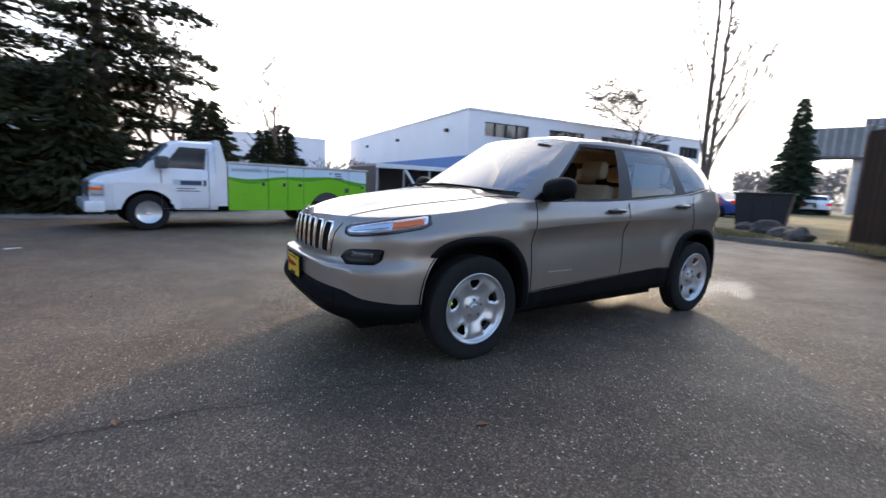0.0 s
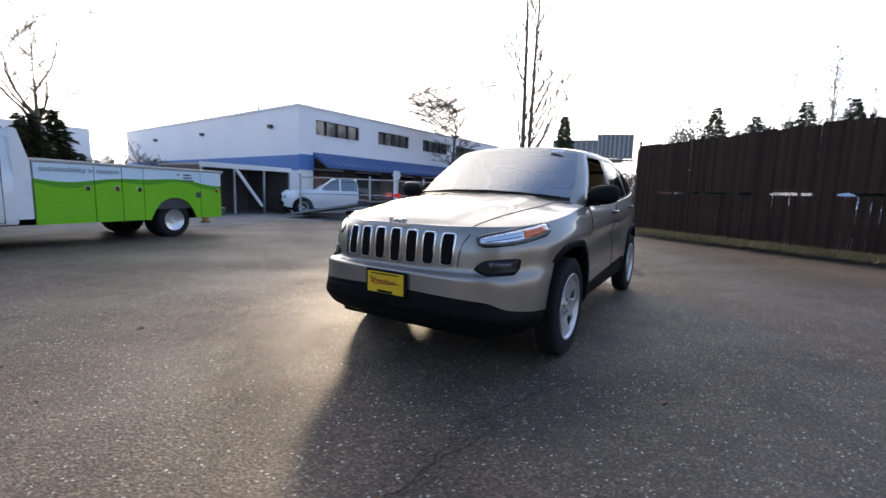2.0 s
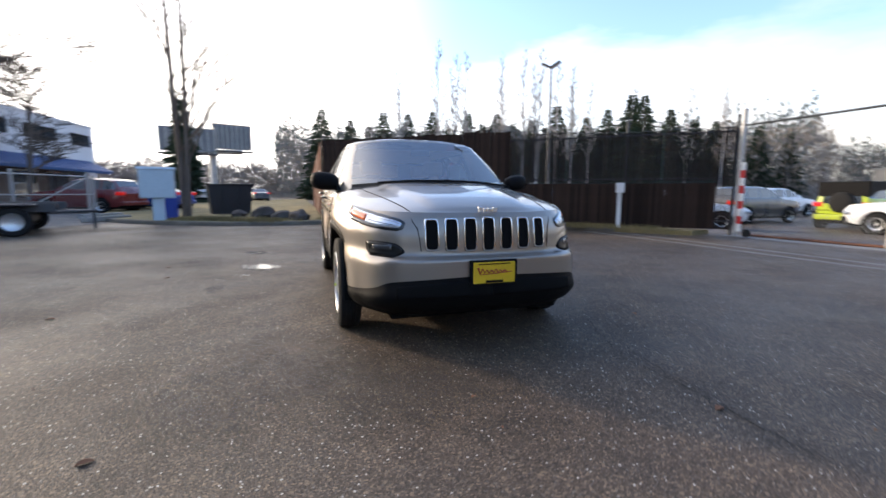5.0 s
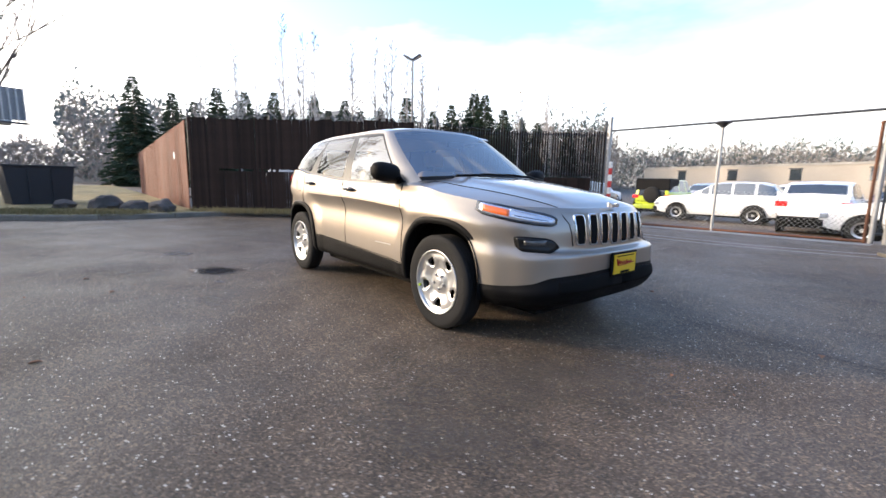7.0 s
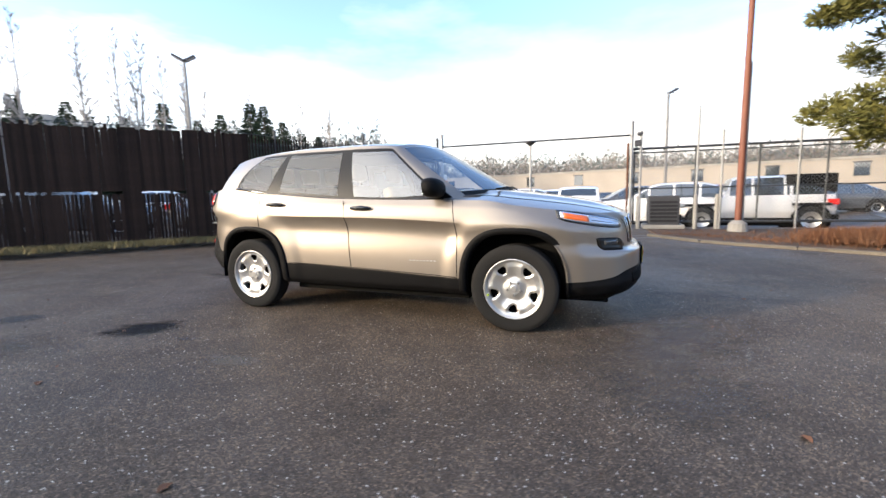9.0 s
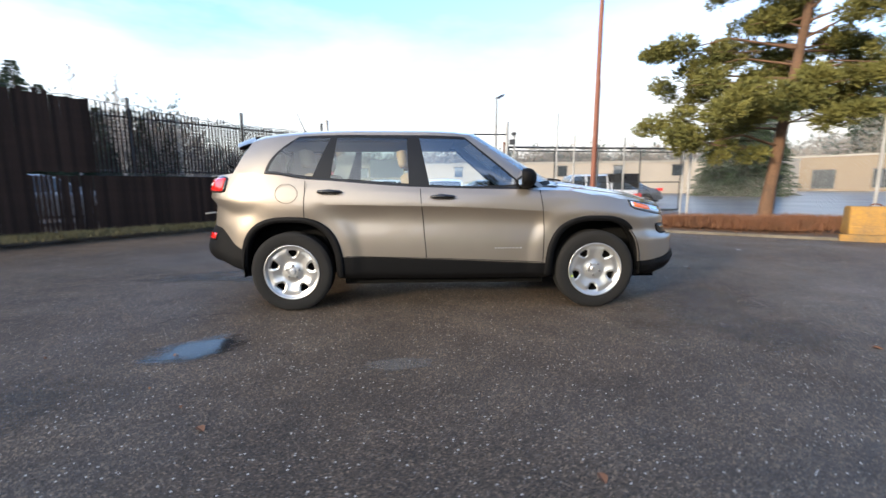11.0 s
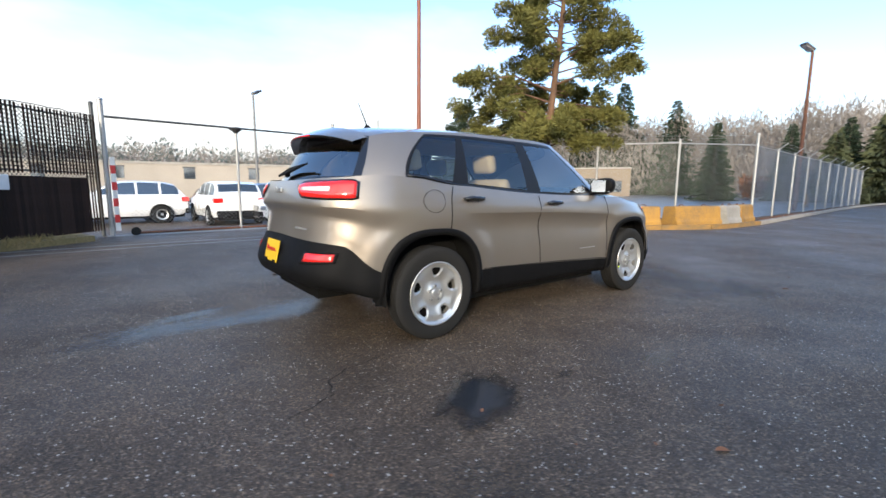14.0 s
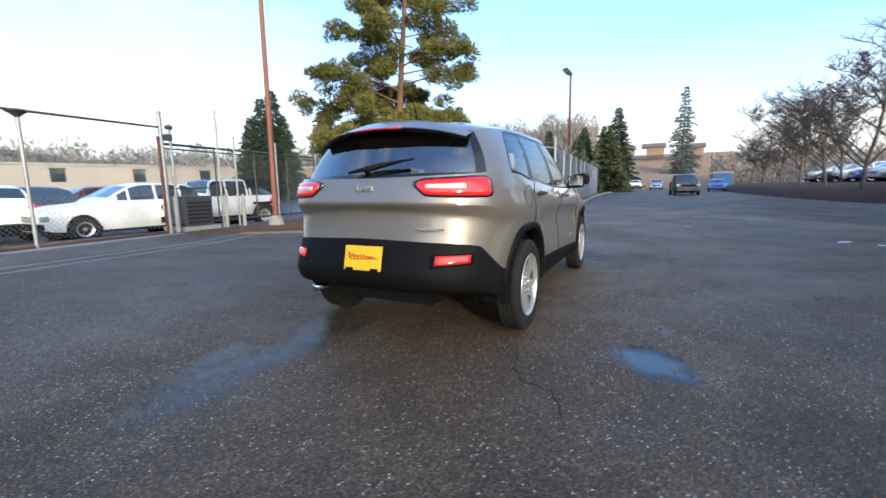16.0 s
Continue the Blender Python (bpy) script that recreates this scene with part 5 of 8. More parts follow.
def shell_patch(name, us, lows, highs, lift, mat, car, sides=(1, -1), rows=6, label="", depth=.02, one=False):
    """A panel that lies on the shell between two heights, lifted off it, with rims."""
    allv, allf = [], []
    for s in sides:
        verts, faces = [], []
        for u, a, b in zip(us, lows, highs):
            ring = []
            for r in range(rows + 1):
                z = a + (b - a) * r / rows
                p, n = shell_at(u, z), shell_out(u, z)
                rise = lift if 0 < r < rows else lift * .55
                ring.append(p + n * rise)
            ring = [shell_at(u, a) - shell_out(u, a) * depth] + ring + [shell_at(u, b) - shell_out(u, b) * depth]
            verts += [(x, s * y, z) for x, y, z in ring]
        m = rows + 3
        for i in range(len(us) - 1):
            for j in range(m - 1):
                f = (i * m + j, i * m + j + 1, (i + 1) * m + j + 1, (i + 1) * m + j)
                faces.append(f if s < 0 else f[::-1])
        end = len(us) - 1
        faces.append(tuple(range(m))[::1 if s > 0 else -1])
        faces.append(tuple(end * m + j for j in range(m))[::-1 if s > 0 else 1])
        if one:
            k = len(allv)
            allv += verts
            allf += [tuple(i + k for i in f) for f in faces]
        else:
            mpart(name, mesh_of(name, verts, faces, mat), car, label)
    if one:
        mpart(name, mesh_of(name, allv, allf, mat), car, label)


def build_lamps(car):
    # slim headlights, from beside the grille back along the fender
    u0, u1 = u_of_y(.545, z=.86), u_of_x(1.68)
    us = np.linspace(u0, u1, 26)
    f = np.linspace(0, 1, 26)
    mid = smooth_curve((0, .1, .5, .9, 1), (.846, .853, .882, .922, .938), f)
    tall = smooth_curve((0, .08, .3, .6, .92, 1), (.006, .024, .032, .036, .034, .018), f)
    low, high = mid - tall, mid + tall
    shell_patch("headlight_housing", us, low - .012, high + .013, .004, GLOSS_BLACK, car, label="black headlight surround")
    k = slice(1, 25)
    shell_patch("headlight", us[k], low[k] + .005, high[k] - .004, .008, LAMP_WHITE, car, label="clear slim headlight with white glow band", rows=4)
    k = slice(15, 24)
    shell_patch("turn_signal", us[k], low[k] + .012, high[k] - .012, .011, AMBER_LENS, car, label="amber corner lens", rows=3)
    k = slice(2, 16)
    shell_patch("light_band", us[k], high[k] - .018, high[k] - .008, .012, CHROME, car, label="bright chrome light strip", rows=2)
    k = slice(3, 15)
    shell_patch("lamp_divider", us[k], (low + (high - low) * .30)[k], (low + (high - low) * .46)[k], .010, GLOSS_BLACK, car, label="dark lamp inner", rows=2)
    # fog lamp pockets: angular, tapering towards the grille, under a painted brow
    us = np.linspace(u_of_y(.545, z=.7), u_of_y(.765, z=.7), 20)
    f = np.linspace(0, 1, 20)
    low = smooth_curve((0, .12, .3, .9, 1), (.682, .664, .654, .658, .690), f)
    high = smooth_curve((0, .12, .3, .9, 1), (.688, .722, .738, .746, .738), f)
    shell_patch("fog_lamp_surround", us, low - .004, high + .004, .003, CLADDING, car, label="black pocket round the fog lamp")
    shell_patch("fog_lamp", us[1:19], low[1:19] + .004, high[1:19] - .004, .006, SMOKED, car, label="dark smoked fog lamp pocket")
    lens = np.linspace(u_of_y(.63, z=.7), u_of_y(.735, z=.7), 8)
    shell_patch("fog_lens", lens, [.690] * 8, [.730] * 8, .008, FOG_LENS, car, label="small clear lamp lens", rows=3)
    # tail lamps round the rear corners
    us = np.linspace(u_of_y(.375, True, 1.12), U_TABLE(-1.93), 26)
    f = np.linspace(0, 1, 26)
    low = smooth_curve((0, .12, .5, .9, 1), (1.128, 1.062, 1.052, 1.05, 1.06), f)
    high = smooth_curve((0, .12, .5, .9, 1), (1.145, 1.165, 1.172, 1.178, 1.16), f)
    shell_patch("tail_lamp", us, low - .006, high + .006, .012, GLOSS_BLACK, car, label="dark tail lamp surround")
    shell_patch("tail_lens", us[1:25], low[1:25] + .006, high[1:25] - .006, .018, RED_LENS, car, label="red tail lamp lens")
    k = slice(3, 16)
    shell_patch("reverse_lens", us[k], low[k] + .035, high[k] - .03, .021, CLEAR_LENS, car, label="pale reversing lens", rows=3)
    us = np.linspace(u_of_y(.50, True, .68), u_of_y(.745, True, .68), 12)
    f = np.linspace(0, 1, 12)
    shell_patch("rear_fog_housing", us, .604 + .015 * f, .690 + .0 * f, .004, CLADDING, car)
    shell_patch("rear_reflector", us[1:11], (.622 + .010 * f)[1:11], (.680 + .0 * f)[1:11], .008, RED_LENS, car, label="red bumper reflector")


def ring_patch(name, car, yc, z0, z1, half, wall, mat, inner_mat, lift):
    """One upright grille opening: a bright rounded frame and the dark slot within it."""
    n = 28
    def loop(hw, hz, lift_by):
        pts = []
        for k in range(n):
            a = 2 * math.pi * k / n
            c, s = math.cos(a), math.sin(a)
            y = yc + hw * math.copysign(abs(c) ** .32, c)
            z = (z0 + z1) / 2 + hz * math.copysign(abs(s) ** .32, s)
            p = shell_front(abs(y), z)
            pts.append((p[0] + lift_by, y, p[2] + .3 * lift_by))
        return pts
    hz = (z1 - z0) / 2
    loops = [loop(half, hz, -.01), loop(half, hz, lift * .7), loop(half - wall * .4, hz - wall * .4, lift), loop(half - wall, hz - wall, lift * .7), loop(half - wall, hz - wall, -.03)]
    verts = [p for l in loops for p in l]
    faces = [(a * n + k, a * n + (k + 1) % n, (a + 1) * n + (k + 1) % n, (a + 1) * n + k) for a in range(4) for k in range(n)]
    upper = [f for f in faces if f[0] % n <= n // 2 and f[1] % n <= n // 2 and f[0] % n < f[1] % n or f[0] % n in (n - 1, n - 2, n // 2, n // 2 + 1)]
    frame_ob = mpart("grille_frame", mesh_of(name, *compact(verts, upper), mat), car, "chrome grille slot frame")
    mpart("grille_surround", mesh_of(name, *compact(verts, [f for f in faces if f not in upper]), PAINT), frame_ob, "beige lower grille slot edge")
    dark = loop(half - wall, hz - wall, .0075)
    mpart("grille_slot", mesh_of("grille_slot", dark, [tuple(range(n))], inner_mat, False), frame_ob, "black grille mesh")


FRONT_LINES = {}


def shell_front(y, z):
    """The place on the nose at a distance from the middle and a height."""
    key = round(z, 3)
    if key not in FRONT_LINES:
        FRONT_LINES[key] = np.array([shell_at(u, key) for u in CAR_U if u < .95])
    line = FRONT_LINES[key]
    return np.array([np.interp(y, line[:, 1], line[:, 0]), y, z])


def make_u_of_y():
    us = np.linspace(0, .9, 600)
    ys = np.array([outline_point(u, 2.21, -2.2, .925)[1] for u in us])
    return lambda y: float(np.interp(y, ys, us))


u_of_y_fine = make_u_of_y()


def card_scribble(bm, x, z, s):
    """A slanted brush stroke with a tall start and a long underline, no letters."""
    up = [.030, -.012, .022, -.004, .012, -.006, .012, -.006, .016, -.006, .010, -.006, .010, -.004]
    pts = [(x, s * (-.115 + .0155 * k), z + h) for k, h in enumerate(up)]
    add_tube(bm, pts, [.0075] + [.0055] * (len(pts) - 1), 5)
    add_tube(bm, [(x, s * -.09, z - .016), (x, s * .0, z - .012), (x, s * .12, z - .003)], .003, 5)


def build_front(car):
    for k in range(7):
        y = (k - 3) * .1275
        ring_patch("grille_frame", car, y, .676 + .004 * abs(k - 3), .902 - .003 * abs(k - 3), .046, .010, CHROME, DARK, .010)
    # number plate holder with a yellow dealer card
    holder = thing("plate_holder", pose(2.312, 0, .50))
    holder.parent = car
    bm = bmesh.new()
    add_box(bm, -.015, -.165, -.03, .0, .165, .135, bevel=.006)
    part("plate_frame", bm, CLADDING, holder)
    bm = bmesh.new()
    add_box(bm, .0, -.145, -.015, .006, .145, .120, bevel=.002)
    part("dealer_card", bm, YELLOW, holder, "yellow dealer card with red bars")
    bm = bmesh.new()
    card_scribble(bm, .0075, .058, 1)
    part("card_print", bm, RED_PRINT, holder, "red lettering as bars")
    bm = bmesh.new()
    add_box(bm, .006, -.06, -.012, .008, .06, .004)
    add_box(bm, .006, -.11, .105, .008, .11, .112)
    part("card_print", bm, CLADDING, holder, "small dark lettering as bars")
    # bar badge on the nose
    bm = bmesh.new()
    for k, (w, h) in enumerate([(.022, .034), (.03, .024), (.03, .024), (.03, .03)]):
        add_box(bm, 2.183, -.065 + k * .034, .934, 2.200, -.065 + k * .034 + w, .934 + h, bevel=.004)
    part("nose_badge", bm, SILVER, car, "small chrome badge")
    # lower air intake and its bar
    us = np.linspace(0, u_of_y(.62, z=.45), 20)
    shell_patch("lower_intake", us, [.40] * 20, np.linspace(.505, .475, 20), .006, DARK, car, one=True, label="black lower air intake")


def build_rear(car):
    # roof spoiler
    verts, faces, n = [], [], 25
    for k in range(n):
        f = -1 + 2 * k / (n - 1)
        bow = 1 - f * f
        x0, z0 = -1.70 - .15 * bow, 1.49 + .10 * (1 - abs(f) ** 2.6)
        x1, z1 = -1.86 - .17 * bow, 1.455 + .075 * (1 - abs(f) ** 2.6)
        y0, y1 = .612 * f, .612 * f
        for dx, z in ((x0, z0 + .004), ((x0 + x1) / 2, (z0 + z1) / 2 + .006), (x1, z1 - .006), (x1 + .008, z1 - .028), (x0 - .03, z0 - .055)):
            verts.append((dx, y0 if dx > (x0 + x1) / 2 else y1, z))
    top, low = [], []
    for k in range(n - 1):
        for j in range(4):
            f = (k * 5 + j, (k + 1) * 5 + j, (k + 1) * 5 + j + 1, k * 5 + j + 1)
            (top if j < 2 else low).append(f)
    spoiler = mpart("roof_spoiler", mesh_of("roof_spoiler", *compact(verts, top), PAINT), car)
    mpart("spoiler_underside", mesh_of("spoiler_underside", *compact(verts, low), GLOSS_BLACK), spoiler, "black spoiler lip")
    bm = bmesh.new()
    add_tube(bm, [(-2.026 + .17 * (y / .625) ** 2, y, 1.521 - .02 * abs(y)) for y in (-.2, -.1, 0, .1, .2)], .006, 6)
    part("brake_light", bm, RED_LENS, spoiler, "thin red high brake light", smooth=True)
    # rear wiper
    wiper = thing("rear_wiper", pose(0, 0, 0))
    wiper.parent = car
    bm = bmesh.new()
    add_tube(bm, [(-2.115, .02, 1.225), (-2.13, .0, 1.235), (-2.10, -.22, 1.285), (-2.085, -.34, 1.30)], [.022, .014, .010, .006], 8)
    part("wiper_arm", bm, CLADDING, wiper, smooth=True)
    bm = bmesh.new()
    add_tube(bm, [(-2.135, .16, 1.222), (-2.115, -.05, 1.26), (-2.085, -.28, 1.295)], [.010, .020, .008], 8)
    part("wiper_blade", bm, RUBBER, wiper, smooth=True)
    # dealer card on the tail
    holder = thing("plate_holder", pose(-2.290, -.03, .572, 0, 14, 0))
    holder.parent = car
    bm = bmesh.new()
    add_box(bm, -.006, -.15, 0, .0, .15, .165, bevel=.003)
    part("dealer_card", bm, YELLOW, holder, "yellow dealer card with red bars")
    bm = bmesh.new()
    card_scribble(bm, -.0075, .088, -1)
    part("card_print", bm, RED_PRINT, holder, "red lettering as bars")
    bm = bmesh.new()
    add_box(bm, -.012, -.13, -.006, -.004, -.07, .016, bevel=.002)
    part("plate_clip", bm, CLADDING, holder)
    bm = bmesh.new()
    add_box(bm, -.012, .07, -.006, -.004, .13, .016, bevel=.002)
    part("plate_clip", bm, CLADDING, holder)
    bm = bmesh.new()
    for k, (w, h) in enumerate([(.022, .04), (.03, .028), (.03, .028), (.03, .034)]):
        add_box(bm, -2.204, .065 - k * .036 - w, 1.095, -2.186, .065 - k * .036, 1.095 + h, bevel=.004)
    part("tail_badge", bm, SILVER, car, "small chrome badge")
    for k in range(7):
        bm = bmesh.new()
        add_box(bm, -2.222 + .010 * (k > 3), -.42 - k * .028, .845, -2.205, -.42 - k * .028 - .02, .857)
        part("model_badge", bm, SILVER, car, "small chrome model lettering as bars")
    # exhaust tip and lower bumper panel
    bm = bmesh.new()
    add_tube(bm, [(-1.9, .55, .37), (-2.12, .55, .365)], .032, 12)
    part("exhaust_pipe", bm, CHROME, car, "small exhaust pipe", smooth=True)


def seam(bm, pts, radius=.0035):
    add_tube(bm, pts, radius, 5)


def build_side_details(car):
    for s in (1, -1):
        # door gaps
        bm = bmesh.new()
        for xs, z0, z1 in (((.84, .88, .875), .43, 1.06), ((-.215, -.19, -.165), .47, 1.07), ((-1.2, -1.215, -1.22), .80, 1.14)):
            zs = np.linspace(z1, z0, 16)
            seam(bm, [(x, s * (flank_y(x, z) + .0008), z) for x, z in zip(np.interp(np.linspace(0, 1, 16), (0, .5, 1), xs), zs)])
        seam(bm, [(x, s * (flank_y(x, .445) + .0008), float(np.interp(x, (-.9, .06, .88), (.487, .455, .418)))) for x in np.linspace(-.87, .88, 20)])
        part("door_gap", bm, DARK, car, smooth=True)
        # hood gap: up beside the grille and back along the shoulder
        bm = bmesh.new()
        line = [shell_front(y, z) + np.array([.002, 0, 0]) for y, z in ((.452, .69), (.458, .76), (.468, .83), (.495, .875), (.535, .905))]
        line = line[:4] + [np.array([x, y, hood_z(x, y) + .001]) for x, y in zip(np.linspace(2.08, .80, 24), smooth_curve((0, .3, .7, 1), (.50, .585, .685, .755), np.linspace(0, 1, 24)))]
        seam(bm, [(x, s * y, z) for x, y, z in line], .003)
        part("hood_gap", bm, DARK, car, smooth=True)
        # fuel flap on the right-hand flank only
        if s < 0:
            bm = bmesh.new()
            pts = [(-1.365 + .095 * math.cos(a), s * (flank_y(-1.365 + .095 * math.cos(a), 1.035 + .082 * math.sin(a)) + .001), 1.035 + .082 * math.sin(a)) for a in np.linspace(0, 2 * math.pi, 40)]
            seam(bm, pts, .0018)
            part("fuel_flap", bm, DARK, car, "round fuel flap gap", smooth=True)
        # handles with their finger cups
        for x, z in ((-.02, 1.0), (-.995, 1.045)):
            y = flank_y(x, z)
            bm = bmesh.new()
            add_lathe(bm, [(.0, .002), (.05, .003), (.058, .006), (.06, .0)], 20, "y", pose(x - .005, s * y, z - .005) @ Matrix.Diagonal((1.1, s, .55, 1)))
            part("handle_cup", bm, GLOSS_BLACK, car, smooth=True)
            bm = bmesh.new()
            pts = [(x + d, s * (y + o), z + .008 - .004 * (d / .1) ** 2) for d, o in ((-.105, .006), (-.085, .028), (-.04, .038), (.04, .038), (.085, .028), (.105, .006))]
            add_tube(bm, pts, [.010, .015, .017, .017, .015, .010], 10)
            part("door_handle", bm, GLOSS_BLACK, car, "black pull handle", smooth=True)
        # mirrors
        mirror = thing("side_mirror", pose(.70, s * .935, 1.155))
        mirror.parent = car
        bm = bmesh.new()
        r = bmesh.ops.create_uvsphere(bm, u_segments=24, v_segments=16, radius=1)
        for v in r["verts"]:
            x, y, z = v.co
            y = math.copysign(abs(y) ** .72, y)
            z = math.copysign(abs(z) ** .8, z)
            x = max(x, -.55) if x < 0 else x
            v.co = (x * .085 - y * s * .015, y * .125 + s * .03, z * .082 + .005 + .012 * y * s)
        part("mirror_shell", bm, CLADDING, mirror, "black mirror shell", smooth=True)
        bm = bmesh.new()
        add_prism(bm, [(-.095, -.055), (.10, -.06), (.115, .02), (.08, .062), (-.085, .055)], -.053, -.049, "yz")
        bmesh.ops.translate(bm, vec=(0, s * .03, .006), verts=bm.verts[:])
        part("mirror_glass", bm, CHROME, mirror, "mirror glass")
        bm = bmesh.new()
        add_tube(bm, [(.0, -s * .10, -.055), (.005, -s * .04, -.045), (0, 0, -.03)], [.028, .024, .03], 8)
        add_prism(bm, [(.13, -.075), (-.07, -.085), (-.045, .06)], -s * .085, -s * .075)
        part("mirror_foot", bm, CLADDING, mirror)
        # lettering low on the front door
        bm = bmesh.new()
        for k in range(8):
            x = .44 + k * .032
            add_box(bm, x, s * (flank_y(x, .55) - .002), .545, x + .02, s * (flank_y(x, .55) + .003), .553)
        part("door_badge", bm, SILVER, car, "thin chrome lettering as bars")
        # belt strip
        bm = bmesh.new()
        add_tube(bm, [(x, s * (belt(x)[0] + .010), belt(x)[1] + .010) for x in np.linspace(.80, -1.56, 40)], .009, 6)
        part("belt_strip", bm, GLOSS_BLACK, car, smooth=True)
        # front wipers
        bm = bmesh.new()
        if s > 0:
            add_tube(bm, [(1.12, -.55, 1.143), (1.13, -.2, 1.163), (1.125, .12, 1.163)], .009, 6)
        else:
            add_tube(bm, [(1.02, .70, 1.128), (1.10, .40, 1.153), (1.125, .05, 1.168)], .009, 6)
        part("wiper", bm, CLADDING, car, smooth=True)
    bm = bmesh.new()
    add_lathe(bm, [(.03, 0), (.028, .02), (.012, .035), (0, .037)], 16, "z", pose(-1.42, 0, 1.632))
    add_tube(bm, [(-1.42, 0, 1.65), (-1.50, 0, 1.84)], [.006, .0025], 6)
    part("roof_aerial", bm, CLADDING, car, "short black roof aerial", smooth=True)
    bm = bmesh.new()
    add_box(bm, -.002, -.06, -.02, .002, .06, .02, m=pose(.380, .46, 1.556, 0, -60, 10))
    part("screen_sticker", bm, PAPER, car, "small white sticker in the windscreen corner")
    # paper in the rear left window and on the windscreen
    bm = bmesh.new()
    add_box(bm, -.86, .735, 1.20, -.45, .738, 1.42, m=Matrix.Translation((0, .02, 0)))
    part("window_sticker", bm, THIN_PAPER, car, "white paper price sheet inside the rear window")


def build_interior(car):
    inside = thing("interior", pose(0, 0, 0))
    inside.parent = car
    bm = bmesh.new()
    add_box(bm, -.90, -.80, .43, .90, .80, .47)
    add_box(bm, -2.0, -.44, .61, -.90, .44, .65)
    for s in (1, -1):
        add_box(bm, -.90, s * .80, .47, .90, s * .84, 1.06)
        add_box(bm, -1.8, s * .44, .84, -.90, s * .84, .88)
        add_box(bm, -1.8, s * .80, .88, -.90, s * .84, 1.06)
    add_box(bm, -2.0, -.7, .45, -1.95, .7, 1.12)
    part("cabin_lining", bm, DARK_TRIM, inside)
    bm = bmesh.new()
    add_box(bm, .55, -.78, .75, 1.05, .78, 1.10, bevel=.05)
    part("dashboard", bm, DARK_TRIM, inside, smooth=True)
    bm = bmesh.new()
    ring = [(.50 + .06 * math.sin(a), .38 + .18 * math.cos(a), .98 + .17 * math.sin(a)) for a in np.linspace(0, 2 * math.pi, 25)]
    add_tube(bm, ring, .016, 8, cap=False)
    add_tube(bm, [(.50, .22, .98), (.53, .38, .97), (.50, .54, .98)], .02, 6)
    part("steering_wheel", bm, DARK_TRIM, inside, smooth=True)
    for x, ys in ((.05, (.38, -.38)), (-.85, (.45, 0, -.45))):
        for y in ys:
            w = .25 if x > 0 else .22
            bm = bmesh.new()
            add_box(bm, x - .25, y - w, .55, x + .25, y + w, .72, bevel=.06)
            add_box(bm, -.07, -w, 0, .07, w, .56, m=pose(x - .24, y, .68, 0, -17, 0), bevel=.06)
            add_box(bm, -.05, -.13, 0, .05, .13, .17, m=pose(x - .425, y, 1.27, 0, -10, 0), bevel=.045)
            part("seat", bm, TAN_CLOTH, inside, "tan cloth seat with headrest", smooth=True)
    bm = bmesh.new()
    add_box(bm, -1.7, -.58, 1.50, .1, .58, 1.52)
    part("headliner", bm, TAN_CLOTH, inside)
    bm = bmesh.new()
    add_box(bm, .44, -.10, 1.43, .47, .10, 1.49, bevel=.01)
    part("rear_view_mirror", bm, DARK_TRIM, inside)


